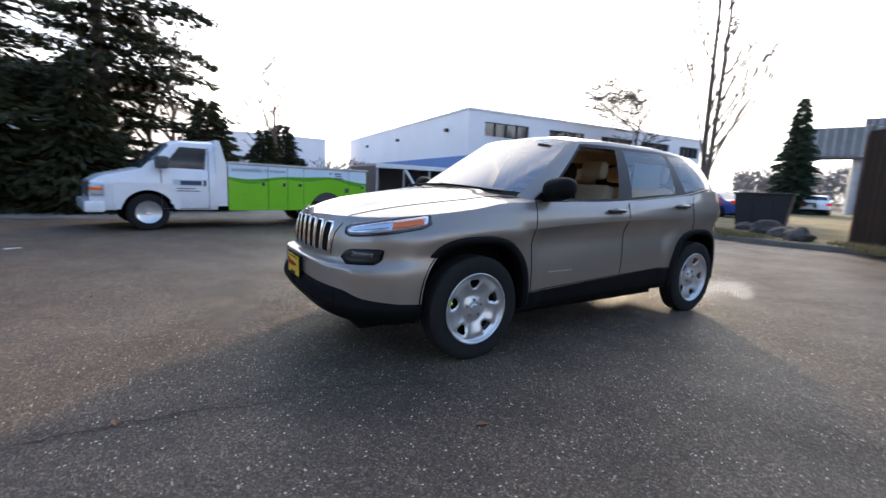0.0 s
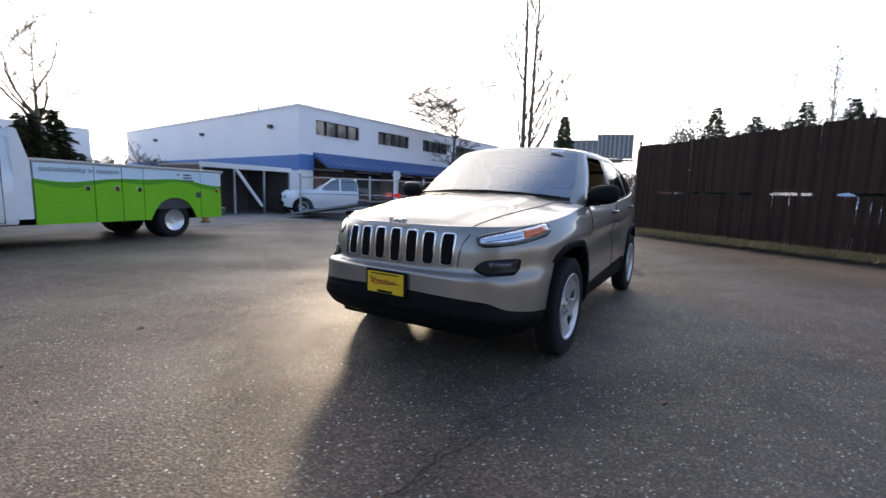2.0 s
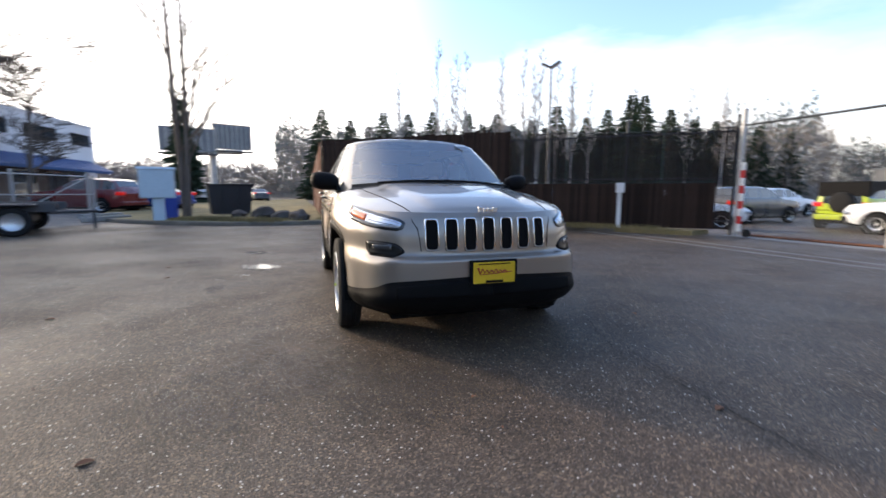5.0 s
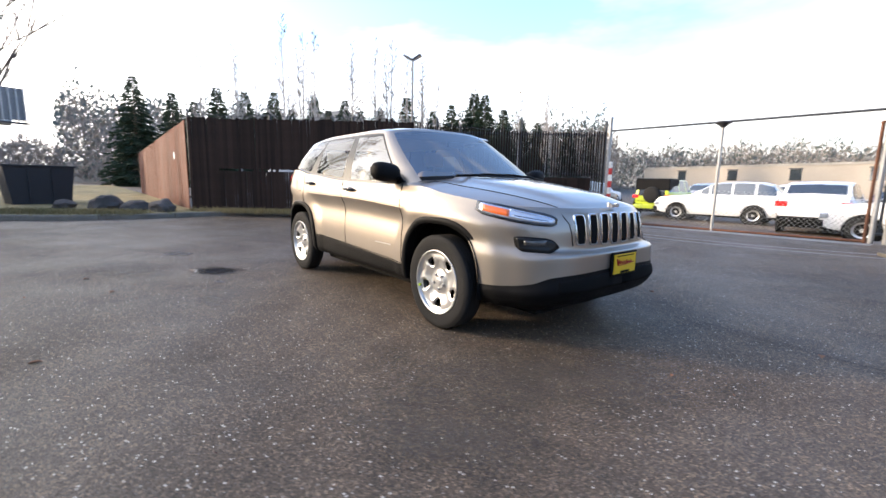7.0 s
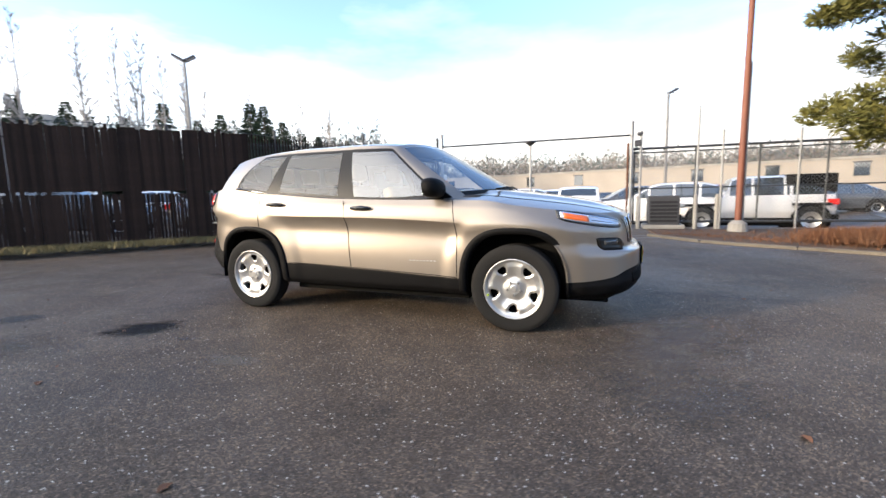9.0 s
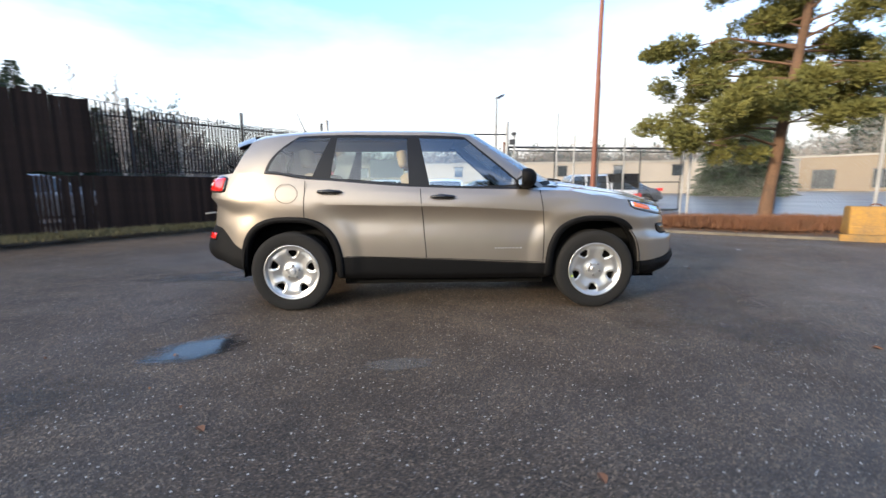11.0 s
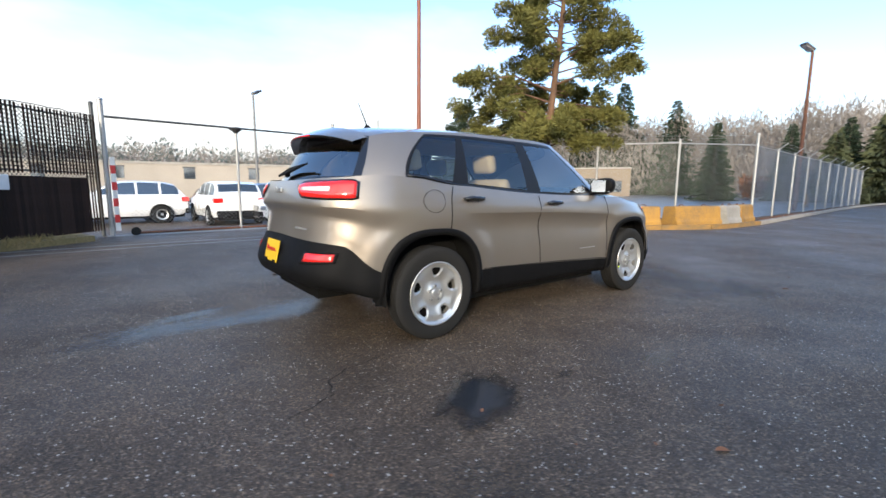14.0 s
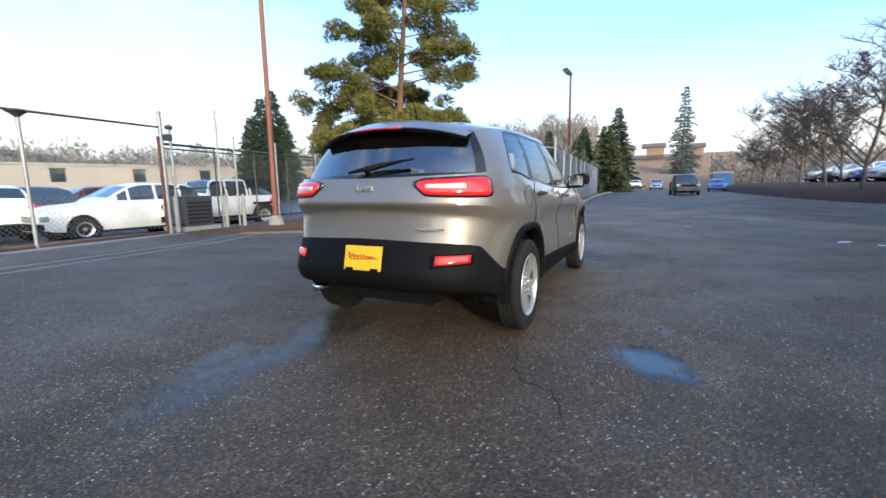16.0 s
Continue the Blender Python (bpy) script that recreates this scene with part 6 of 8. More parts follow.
def build_wheels(car):
    R = .352
    tyre = bmesh.new()
    prof = [(.222, -.085), (.235, -.100), (.262, -.108), (.300, -.113), (.330, -.108), (.346, -.094)]
    tread = []
    for y0 in (-.075, -.03, .015, .06):
        tread += [(R, y0 - .014), (R, y0 + .026), (R - .009, y0 + .028), (R - .009, y0 + .034)]
    prof += [(R - .002, -.090)] + [(r, min(y, .088)) for r, y in tread[:-2]] + [(R - .002, .090), (.346, .094), (.330, .108), (.318, .1115), (.312, .1115), (.300, .113), (.262, .108), (.235, .100), (.222, .085)]
    add_lathe(tyre, [(r if r > .28 else r + .010, y * .74 + .026) for r, y in prof], 64, "y")
    tyre_me = bpy.data.meshes.new("tyre")
    tyre.to_mesh(tyre_me)
    tyre.free()
    tyre_me.materials.append(RUBBER)
    tyre_me.polygons.foreach_set("use_smooth", [True] * len(tyre_me.polygons))
    tyre_me.set_sharp_from_angle(angle=radians(40))
    # rim barrel and lip
    rim = bmesh.new()
    add_lathe(rim, [(.232, .101), (.232, .107), (.226, .108), (.219, .100), (.214, .088), (.208, .06), (.200, -.08)], 64, "y")
    rim_me = bpy.data.meshes.new("rim")
    rim.to_mesh(rim_me)
    rim.free()
    rim_me.materials.append(SILVER)
    rim_me.polygons.foreach_set("use_smooth", [True] * len(rim_me.polygons))
    # face with five windows, fine polar grid cut and snapped
    nr, na = 30, 180
    def dish(r):
        return float(smooth_curve((0, .045, .06, .09, .13, .175, .205, .216), (.074, .074, .066, .058, .072, .086, .084, .092), r))
    def hole(r, a):
        k = (a / (2 * math.pi / 5)) % 1 - .5
        da = k * 2 * math.pi / 5 * r
        rr = (r - .160) / .030
        ww = .031 + .010 * rr
        return (abs(rr) ** 3 + abs(da / ww) ** 3) ** (1 / 3)
    verts, faces, keep = [], [], []
    for i in range(nr + 1):
        r = .216 * i / nr
        for k in range(na):
            a = 2 * math.pi * k / na
            spoke = .006 * math.cos(5 * a) * max(0, min(1, (r - .07) / .06))
            h = hole(r, a)
            verts.append((r * math.cos(a), dish(r) - spoke - .012 * max(0, min(1, (1.5 - h) * 2)), r * math.sin(a)))
            keep.append(h)
    for i in range(nr):
        for k in range(na):
            f = (i * na + k, i * na + (k + 1) % na, (i + 1) * na + (k + 1) % na, (i + 1) * na + k)
            if np.mean([keep[q] for q in f]) > 1:
                faces.append(f)
    face_me = mesh_of("wheel_face", *compact(verts, faces), SILVER)
    nut = bmesh.new()
    add_lathe(nut, [(.0, .030), (.008, .030), (.0105, .026), (.0105, 0)], 6, "y")
    nut_me = bpy.data.meshes.new("wheel_nut")
    nut.to_mesh(nut_me)
    nut.free()
    nut_me.materials.append(NUT_STEEL)
    back = bmesh.new()
    add_lathe(back, [(.0, .02), (.21, .02), (.21, -.09), (0, -.09)], 32, "y")
    back_me = bpy.data.meshes.new("brake_disc")
    back.to_mesh(back_me)
    back.free()
    back_me.materials.append(DARK)
    cap = bmesh.new()
    add_lathe(cap, [(.0, .082), (.022, .081), (.030, .076), (.032, .068)], 24, "y")
    cap_me = bpy.data.meshes.new("hub_cap")
    cap.to_mesh(cap_me)
    cap.free()
    cap_me.materials.append(SILVER)
    tag_me = None
    for cx in (1.35, -1.35):
        for s in (1, -1):
            turn = {(1.35, 1): 20, (1.35, -1): 52, (-1.35, 1): 0, (-1.35, -1): 15}[(cx, s)]
            wheel = thing("wheel", pose(cx, s * .822, R - .004) @ (pose(0, 0, 0) if s > 0 else pose(0, 0, 0, 0, 0, 180)) @ pose(0, 0, 0, 0, turn, 0))
            wheel.parent = car
            mpart("tyre", tyre_me, wheel, "black rubber tyre")
            mpart("rim", rim_me, wheel, "silver wheel rim", m=Matrix.Diagonal((1.045, 1, 1.045, 1)))
            mpart("wheel_face", face_me, wheel, "silver five-window wheel face", m=Matrix.Diagonal((1.045, 1, 1.045, 1)))
            mpart("brake_disc", back_me, wheel)
            mpart("hub_cap", cap_me, wheel)
            for k in range(5):
                a = 2 * math.pi * (k + .5) / 5
                mpart("wheel_nut", nut_me, wheel, m=pose(.056 * math.cos(a), .055, .056 * math.sin(a)))
            if cx > 0:
                bm = bmesh.new()
                add_box(bm, .166, .092, .118, .182, .110, .134, bevel=.004)
                part("wheel_tag", bm, LIME, wheel, "small yellow-green paint tag")


LAMP_WHITE = material("headlight_inner", (0.60, 0.66, 0.74), rough=0.14, metal=0.6, coat=1.0, rough_vary=0.03)
SMOKED = material("smoked_lamp", (0.010, 0.010, 0.010), spec=0.3, rough=0.28, coat=0.0, rough_vary=0.03)
FOG_LENS = material("fog_lamp_glass", (0.06, 0.06, 0.06), rough=0.06, coat=0.6, rough_vary=0.02)
LIME = material("lime_tag", (0.55, 0.75, 0.04), rough=0.5)
build_car()


# ---- other vehicles ----
def simple_wheel_meshes():
    bm = bmesh.new()
    add_lathe(bm, [(.2, -.1), (.33, -.1), (.36, -.07), (.36, .07), (.33, .1), (.22, .1)], 28, "y")
    tyre = bpy.data.meshes.new("tyre")
    bm.to_mesh(tyre)
    bm.free()
    tyre.materials.append(RUBBER)
    bm = bmesh.new()
    add_lathe(bm, [(0, .06), (.05, .07), (.06, .05), (.17, .06), (.2, .085), (.225, .1), (.22, .06)], 28, "y")
    hub = bpy.data.meshes.new("rim")
    bm.to_mesh(hub)
    bm.free()
    hub.materials.append(SILVER)
    for me in (tyre, hub):
        me.polygons.foreach_set("use_smooth", [True] * len(me.polygons))
        me.set_sharp_from_angle(angle=radians(35))
    return tyre, hub


TYRE_ME, HUB_ME = simple_wheel_meshes()


def add_wheels(owner, axles, half, r=.36):
    for x in axles:
        for s in (1, -1):
            w = thing("wheel", pose(x, s * (half - .06), r, 0, 0, 0 if s > 0 else 180) @ Matrix.Scale(r / .36, 4))
            w.parent = owner
            mpart("tyre", TYRE_ME, w)
            mpart("rim", HUB_ME, w)
            bm = bmesh.new()
            add_lathe(bm, [(r * 1.02, .0), (r * 1.2, .0), (r * 1.22, .03), (r * 1.2, .035)], 24, "y", pose(x, s * (half - .02), r) @ Matrix.Diagonal((1, s, 1, 1)))
            part("wheel_arch", bm, CLADDING, owner)
            bm = bmesh.new()
            add_lathe(bm, [(0, -.02), (r * 1.12, -.02), (r * 1.12, .012), (0, .012)], 24, "y", pose(x, s * (half - .01), r + .02))
            part("wheel_well", bm, DARK, owner)


def build_vehicle(name, m, label, category, paint, top, belt_z, W, axles, pillars, group="", sill=.30, bed=None, glass=None, r=.36, lamps=True):
    """A vehicle lofted along its length. top: outline points (x, z) from nose to tail; pillars: x where window posts stand."""
    ob = thing(name, m, label, category, group)
    xs0, zs0 = [p[0] for p in top][::-1], [p[1] for p in top][::-1]
    nose, tail = max(xs0), min(xs0)
    xs = sorted(set(np.round(np.linspace(tail, nose, 44), 3)) | set(xs0) | {p + d for p in pillars for d in (-.04, .04)})
    half = W / 2
    V, nper = [], 8
    info = []
    for x in xs:
        t = float(np.interp(x, xs0, zs0))
        e = abs((x - (nose + tail) / 2) / ((nose - tail) / 2))
        w = half * (1 - .16 * e ** 8)
        b = min(belt_z, t - .02)
        cabin = t - b
        inn = w * .96 - .24 * max(0, cabin)
        low = sill + .12 * e ** 10
        col = [(w * .92, low), (w, low + .16), (w, .72 if b > .8 else b - .1), (w * .985, b - .05), (w * .955, b), (inn, t - .05 if cabin > .2 else t - .01), (inn - .10, t), (0, t + .025)]
        V.append([(x, y, z) for y, z in col])
        info.append((t, b))
    groups = {}
    n = len(xs)
    def vid(i, j):
        return i * nper + j
    flat = [p for c in V for p in c]
    for i in range(n - 1):
        xm = (xs[i] + xs[i + 1]) / 2
        t0, b0 = info[i]
        t1, b1 = info[i + 1]
        slope = abs(t1 - t0) / max(1e-4, xs[i + 1] - xs[i])
        tall = min(t0 - b0, t1 - b1) > .12
        for j in range(nper - 1):
            f = (vid(i, j), vid(i, j + 1), vid(i + 1, j + 1), vid(i + 1, j))
            key = "body"
            if tall and j == 4 and not any(abs(xm - p) < .045 for p in pillars) and min(t0 - b0, t1 - b1) > .2:
                key = "side_window_%d" % sum(xm < p for p in pillars)
            elif max(t0 - b0, t1 - b1) > .15 and j >= 6 and slope > .38:
                key = "windscreen" if xm > (nose + tail) / 2 else "rear_window"
            groups.setdefault(key, []).append(f)
    for key, fs in groups.items():
        v, f = compact(flat, fs)
        if key.startswith("side_window"):
            for s in (1, -1):
                mpart("side_window", mesh_of("side_window", [(x, s * y, z) for x, y, z in v], [q[::s] for q in f], DARK_GLASS), ob)
            continue
        v, f = mirrored(v, f)
        if key == "body":
            k = len(flat)
            used = sorted({i for q in fs for i in q})
            at = {i: c for c, i in enumerate(used)}
            half_n = len(used)
            for i in (0, n - 1):
                ring = [at[vid(i, j)] for j in range(nper) if vid(i, j) in at]
                f.append(tuple(ring) + tuple(q + half_n for q in ring[::-1]))
        mpart(key, mesh_of(key, v, f, paint if key == "body" else (glass or DARK_GLASS), True), ob)
        if key == "body":
            ob.children[-1].data.set_sharp_from_angle(angle=radians(38))
    add_wheels(ob, axles, half, r)
    bm = bmesh.new()
    add_box(bm, tail + .15, -half * .85, .22, nose - .15, half * .85, .45)
    part("underbody", bm, DARK, ob)
    if lamps:
        for s in (1, -1):
            zn, zt = float(np.interp(nose - .05, xs0, zs0)), float(np.interp(tail + .05, xs0, zs0))
            bm = bmesh.new()
            add_box(bm, nose - .22, s * half * .62, max(.6, zn - .22), nose - .02, s * half * .95, max(.72, zn - .06), bevel=.03)
            part("headlight", bm, LAMP_WHITE, ob)
            bm = bmesh.new()
            add_box(bm, tail - .02, s * half * .66, .88, tail + .25, s * half * 1.0, 1.06, bevel=.03)
            part("tail_light", bm, RED_LENS, ob)
        bm = bmesh.new()
        zn = float(np.interp(nose - .05, xs0, zs0))
        add_box(bm, nose - .08, -half * .56, max(.60, zn - .24), nose + .015, half * .56, max(.72, zn - .06), bevel=.015)
        part("grille", bm, GLOSS_BLACK, ob, "dark radiator grille")
        for x0, x1 in ((nose - .12, nose + .06), (tail - .07, tail + .12)):
            bm = bmesh.new()
            add_box(bm, x0, -half * .9, .38, x1, half * .9, .58, bevel=.04)
            part("bumper", bm, paint if paint is not WHITE_PAINT else CLADDING, ob)
    return ob


SUV_TOP = [(2.4, .45), (2.38, .82), (2.22, .98), (1.8, 1.05), (.95, 1.13), (.12, 1.60), (-.2, 1.68), (-.9, 1.70), (-1.6, 1.67), (-1.95, 1.58), (-2.34, 1.12), (-2.42, .95), (-2.42, .45)]
SEDAN_TOP = [(2.3, .45), (2.28, .72), (2.1, .84), (1.0, .98), (.25, 1.38), (-.1, 1.44), (-.9, 1.42), (-1.6, 1.06), (-2.2, .98), (-2.3, .8), (-2.3, .45)]
OFFROAD_TOP = [(2.1, .55), (2.08, 1.02), (1.95, 1.10), (.78, 1.16), (.55, 1.74), (.4, 1.80), (-1.95, 1.82), (-2.1, 1.78), (-2.15, 1.0), (-2.15, .5)]
PICK_TOP = [(2.75, .5), (2.72, 1.0), (2.55, 1.12), (1.35, 1.22), (.75, 1.78), (.5, 1.86), (-.35, 1.86), (-.55, 1.75), (-.62, 1.24), (-2.7, 1.22), (-2.75, .6)]

CHASSIS_TOP = [(2.65, .45), (2.62, .93), (2.45, 1.06), (1.15, 1.13), (.50, 1.62), (.28, 1.68), (-.42, 1.68), (-.62, 1.60), (-.70, .66), (-2.6, .64), (-2.65, .45)]


def suv(x, y, turn, paint, label, group="cars in the yard", name="car"):
    return build_vehicle(name, pose(x, y, ground_z(x, y), 0, 0, turn), label, "car", paint, SUV_TOP, 1.17, 1.92, (1.42, -1.42), (.18, -.62, -1.42), group)


def sedan(x, y, turn, paint, label, group="cars in the yard"):
    return build_vehicle("car", pose(x, y, ground_z(x, y), 0, 0, turn), label, "car", paint, SEDAN_TOP, .96, 1.82, (1.38, -1.35), (.1, -.5, -1.2), group, r=.33)


def offroader(x, y, turn, paint, label, group="cars in the yard"):
    ob = build_vehicle("car", pose(x, y, ground_z(x, y), 0, 0, turn), label, "car", paint, OFFROAD_TOP, 1.20, 1.84, (1.4, -1.5), (.0, -.85, -1.0), group, sill=.48, r=.42)
    bm = bmesh.new()
    add_box(bm, -2.14, -.80, 1.26, -.86, .80, 1.845, bevel=.05)
    part("soft_top", bm, CLADDING, ob, "black fabric rear top")
    bm = bmesh.new()
    add_lathe(bm, [(0, .1), (.2, .1), (.36, .09), (.4, .02), (.4, -.1)], 28, "z", pose(-2.16, 0, 1.05, 0, -90, 0))
    part("spare_wheel", bm, RUBBER, ob, "spare wheel on the tailgate", smooth=True)
    for s in (1, -1):
        bm = bmesh.new()
        add_box(bm, .92, s * .74, .86, 1.9, s * 1.0, .95, bevel=.04)
        part("wheel_flare", bm, CLADDING, ob)
        bm = bmesh.new()
        add_box(bm, -2.0, s * .80, .86, -1.02, s * 1.0, .95, bevel=.04)
        part("wheel_flare", bm, CLADDING, ob)
    return ob


# yard behind the sliding gate
suv(.55, 16.9, 93, WHITE_PAINT, "white sport utility car seen from behind in the yard")
suv(-3.2, 18.4, 186, WHITE_PAINT, "large white sport utility car parked side-on in the yard")
suv(3.5, 14.0, 176, WHITE_PAINT, "white sport utility car behind the gate post")
offroader(6.3, 13.3, 176, WHITE_PAINT, "white open-bodied off-roader with black soft top")
suv(2.6, 20.4, 190, GREY_CAR, "dark grey sport utility car in the second row")
suv(5.4, 20.8, 175, RED_CAR, "dark red sport utility car in the second row")
offroader(-6.3, 20.4, 95, LIME_CAR, "lime green off-roader with black top")
suv(-10.6, 19.5, 92, GREY_CAR, "dark sport utility car in the yard")
sedan(-13.6, 20.5, 92, BLUE_CAR, "blue saloon car in the yard")
suv(8.6, 20.6, 182, SILVER_CAR, "silver sport utility car in the yard")
sedan(11.6, 21.5, 178, GREY_CAR, "dark saloon car in the yard")
suv(-5.6, 25.5, 88, SILVER_CAR, "silver sport utility car in a far row")
suv(-1.8, 26.0, 90, WHITE_PAINT, "white sport utility car in a far row")
sedan(1.6, 26.5, 92, RED_CAR, "dark red saloon car in a far row")
suv(-14.5, 27, 90, WHITE_PAINT, "white sport utility car in a far row")
# behind the slat fence
sedan(-11.2, 8.2, 40, SILVER_CAR, "silver car half hidden behind the slat fence")
suv(-15.5, 5.2, 38, GREY_CAR, "dark car half hidden behind the slat fence")
sedan(-8.6, 13.0, 45, WHITE_PAINT, "white car half hidden behind the slat fence")
suv(-18.5, 11.0, 40, WHITE_PAINT, "white car in the yard behind the slat fence")
# down the road
build_vehicle("pickup", pose(41, -4.3, 0, 0, 0, 184), "dark pickup standing in the road", "pickup", GREY_CAR, PICK_TOP, 1.24, 1.95, (1.75, -1.7), (.15,), "cars down the road")
sedan(56, -8.6, 175, BLUE_CAR, "blue car at the roadside", "cars down the road")
suv(84, 1.4, 190, WHITE_PAINT, "white car at the end of the road", "cars down the road")
suv(76, -2.2, 180, SILVER_CAR, "silver car at the end of the road", "cars down the road")
for k, (x, y, paint) in enumerate([(34, -18.5, WHITE_PAINT), (37.5, -18.5, SILVER_CAR), (41, -18.4, BLUE_CAR), (44.5, -18.4, WHITE_PAINT), (30.5, -18.6, GREY_CAR), (27.0, -18.8, RED_CAR), (48, -18.3, GREY_CAR), (52, -18.2, SILVER_CAR)]):
    ob = suv(x, y, 88, paint, "parked car on the higher lot behind the mound", "cars behind the bed")
    ob.location.z = .9
# west end
suv(-42.0, -10.6, 200, WHITE_PAINT, "white station car beyond the verge", "cars to the west")
suv(-38.0, -12.8, 196, WHITE_PAINT, "white sport utility car beyond the verge", "cars to the west")
suv(-34.0, -13.6, 196, SILVER_CAR, "silver car beyond the verge", "cars to the west")
sedan(-48.0, -6.4, 200, GREY_CAR, "dark car beyond the verge", "cars to the west")
sedan(-24.0, -9.8, 250, BLUE_CAR, "deep blue car behind the post box", "cars to the west")
suv(-21.5, -11.6, 250, RED_CAR, "dark red car behind the yard gate", "cars to the west")
build_vehicle("pickup", pose(-10.25, -13.1, 0, 0, 0, -36), "white chassis-cab pickup parked by the fenced store", "pickup", WHITE_PAINT, CHASSIS_TOP, 1.10, 1.92, (1.75, -1.7), (.15,))


# ---- the service truck ----
def build_service_truck():
    truck = thing("service_truck", pose(3.44, -7.45, 0, 0, 0, 11), "white cab service truck with bright green graphics on its locker body", "truck")
    # local: x ahead from the front axle, y = 0 is the near flank, the body lies towards -y
    W = 2.02
    half = W / 2
    V, nper = [], 8
    top = [(.92, .5), (.90, .98), (.72, 1.10), (.10, 1.26), (-.42, 1.80), (-.62, 1.88), (-1.25, 1.90), (-1.30, .5)]
    xs0, zs0 = [p[0] for p in top][::-1], [p[1] for p in top][::-1]
    xs = sorted(set(np.linspace(-1.3, .92, 40).round(3)) | set(xs0))
    flat, info = [], []
    for x in xs:
        t = float(np.interp(x, xs0, zs0)) if x > -1.29 else 1.90
        e = max(0, (x - .2) / .72)
        w = half * (1 - .14 * e ** 3)
        b = min(1.24, t - .02)
        cab = max(0, t - b)
        col = [(w * .97, .42), (w, .55), (w, .9), (w * .99, b - .04), (w * .97, b), (w * .97 - .2 * cab, t - .05 if cab > .2 else t - .01), (w * .9 - .2 * cab, t), (0, t + .03)]
        flat += [(x, y, z) for y, z in col]
        info.append((t, b))
    body, glass = [], []
    for i in range(len(xs) - 1):
        for j in range(nper - 1):
            f = (i * nper + j, i * nper + j + 1, (i + 1) * nper + j + 1, (i + 1) * nper + j)
            slope = abs(info[i + 1][0] - info[i][0]) / (xs[i + 1] - xs[i])
            c = np.mean([flat[k] for k in f], 0)
            arch = math.hypot(c[0] - .0, c[2] - .36) < .53 and j < 3
            if arch:
                continue
            (glass if j >= 5 and slope > .7 and c[2] > 1.25 else body).append(f)
    shift = Matrix.Translation((0, -half, 0))
    for nm, fs, mat in (("cab_body", body, WHITE_PAINT), ("windscreen", glass, DARK_GLASS)):
        v, f = mirrored(*compact(flat, fs))
        if nm == "cab_body":
            k = len(v) // 2
            used = sorted({i for q in fs for i in q})
            at = {i: c for c, i in enumerate(used)}
            for i in (0, len(xs) - 1):
                ring = [at[i * nper + j] for j in range(nper) if i * nper + j in at]
                f.append(tuple(ring) + tuple(q + k for q in ring[::-1]))
        me = mesh_of(nm, v, f, mat)
        me.set_sharp_from_angle(angle=radians(40))
        mpart(nm, me, truck, m=shift)
    for y0, y1 in ((-.045, .004), (-W - .004, -W + .045)):
        bm = bmesh.new()
        add_prism(bm, [(-.26, 1.27), (-1.06, 1.27), (-1.10, 1.74), (-.60, 1.74), (-.33, 1.38)], y0 - .03, y1 - .045, "xz")
        part("door_window", bm, DARK_GLASS, truck)
    bm = bmesh.new()
    for x0, z0, x1, z1 in ((-.24, .45, -.23, 1.27), (-1.13, .45, -1.12, 1.75), (-1.13, .445, -.23, .455)):
        add_box(bm, x0, -.012, z0, x1, .004, z1)
    part("door_gap", bm, FRAME_DARK, truck)
    bm = bmesh.new()
    add_box(bm, -1.02, .0, .93, -1.07, .02, 1.06, bevel=.006)
    part("door_handle", bm, FRAME_DARK, truck)
    bm = bmesh.new()
    add_box(bm, -.35, .02, 1.27, -.12, .26, 1.52, bevel=.05)
    part("side_mirror", bm, FRAME_DARK, truck)
    # sign on the door
    for x0, z0, x1, z1, mat in ((-.45, .93, -1.0, 1.06, PALE_BOX), (-.58, .95, -.98, 1.04, NAVY), (-.50, .86, -.86, .885, GREY_PRINT), (-.50, .81, -.94, .835, GREY_PRINT)):
        bm = bmesh.new()
        d = {PALE_BOX: .006, NAVY: .009}.get(mat, .007)
        add_box(bm, x0, -.004, z0, x1, d, z1)
        part("door_sign", bm, mat, truck, "dark sign bars on the door")
    # headlights, grille and bumper
    for y in (-.08, -W + .08):
        bm = bmesh.new()
        add_box(bm, .70, y - .12, .70, .915, y + .085, .95, bevel=.03)
        part("headlight", bm, LAMP_WHITE, truck)
        bm = bmesh.new()
        add_box(bm, .72, y - .12, .80, .925, y + .09, .86, bevel=.01)
        part("marker_lamp", bm, AMBER_LENS, truck)
    bm = bmesh.new()
    add_box(bm, .70, -W - .01, .38, 1.02, .01, .60, bevel=.05)
    part("front_bumper", bm, WHITE_PAINT, truck)
    bm = bmesh.new()
    add_box(bm, .80, -W + .3, .68, .94, -.3, .95, bevel=.02)
    part("grille", bm, FRAME_DARK, truck)
    # white fairing behind the cab
    bm = bmesh.new()
    add_prism(bm, [(-1.27, .5), (-1.27, 1.94), (-1.36, 1.94), (-1.50, 1.42), (-1.50, .5)], -W, -.0, "xz")
    part("cab_fairing", bm, WHITE_PAINT, truck)
    # locker body: panels with gaps
    z0, zt = .40, 1.44
    bm = bmesh.new()
    add_box(bm, -5.18, -W - .06, .62, -1.52, -.03, zt - .02)
    part("locker_core", bm, FRAME_DARK, truck)
    edges = (-1.52, -2.42, -2.90, -3.32, -4.62, -5.18)
    def wave(x):
        return 1.20 + .055 * math.sin((x + 1.2) * 1.9) + .02 * math.sin(x * 4.1)
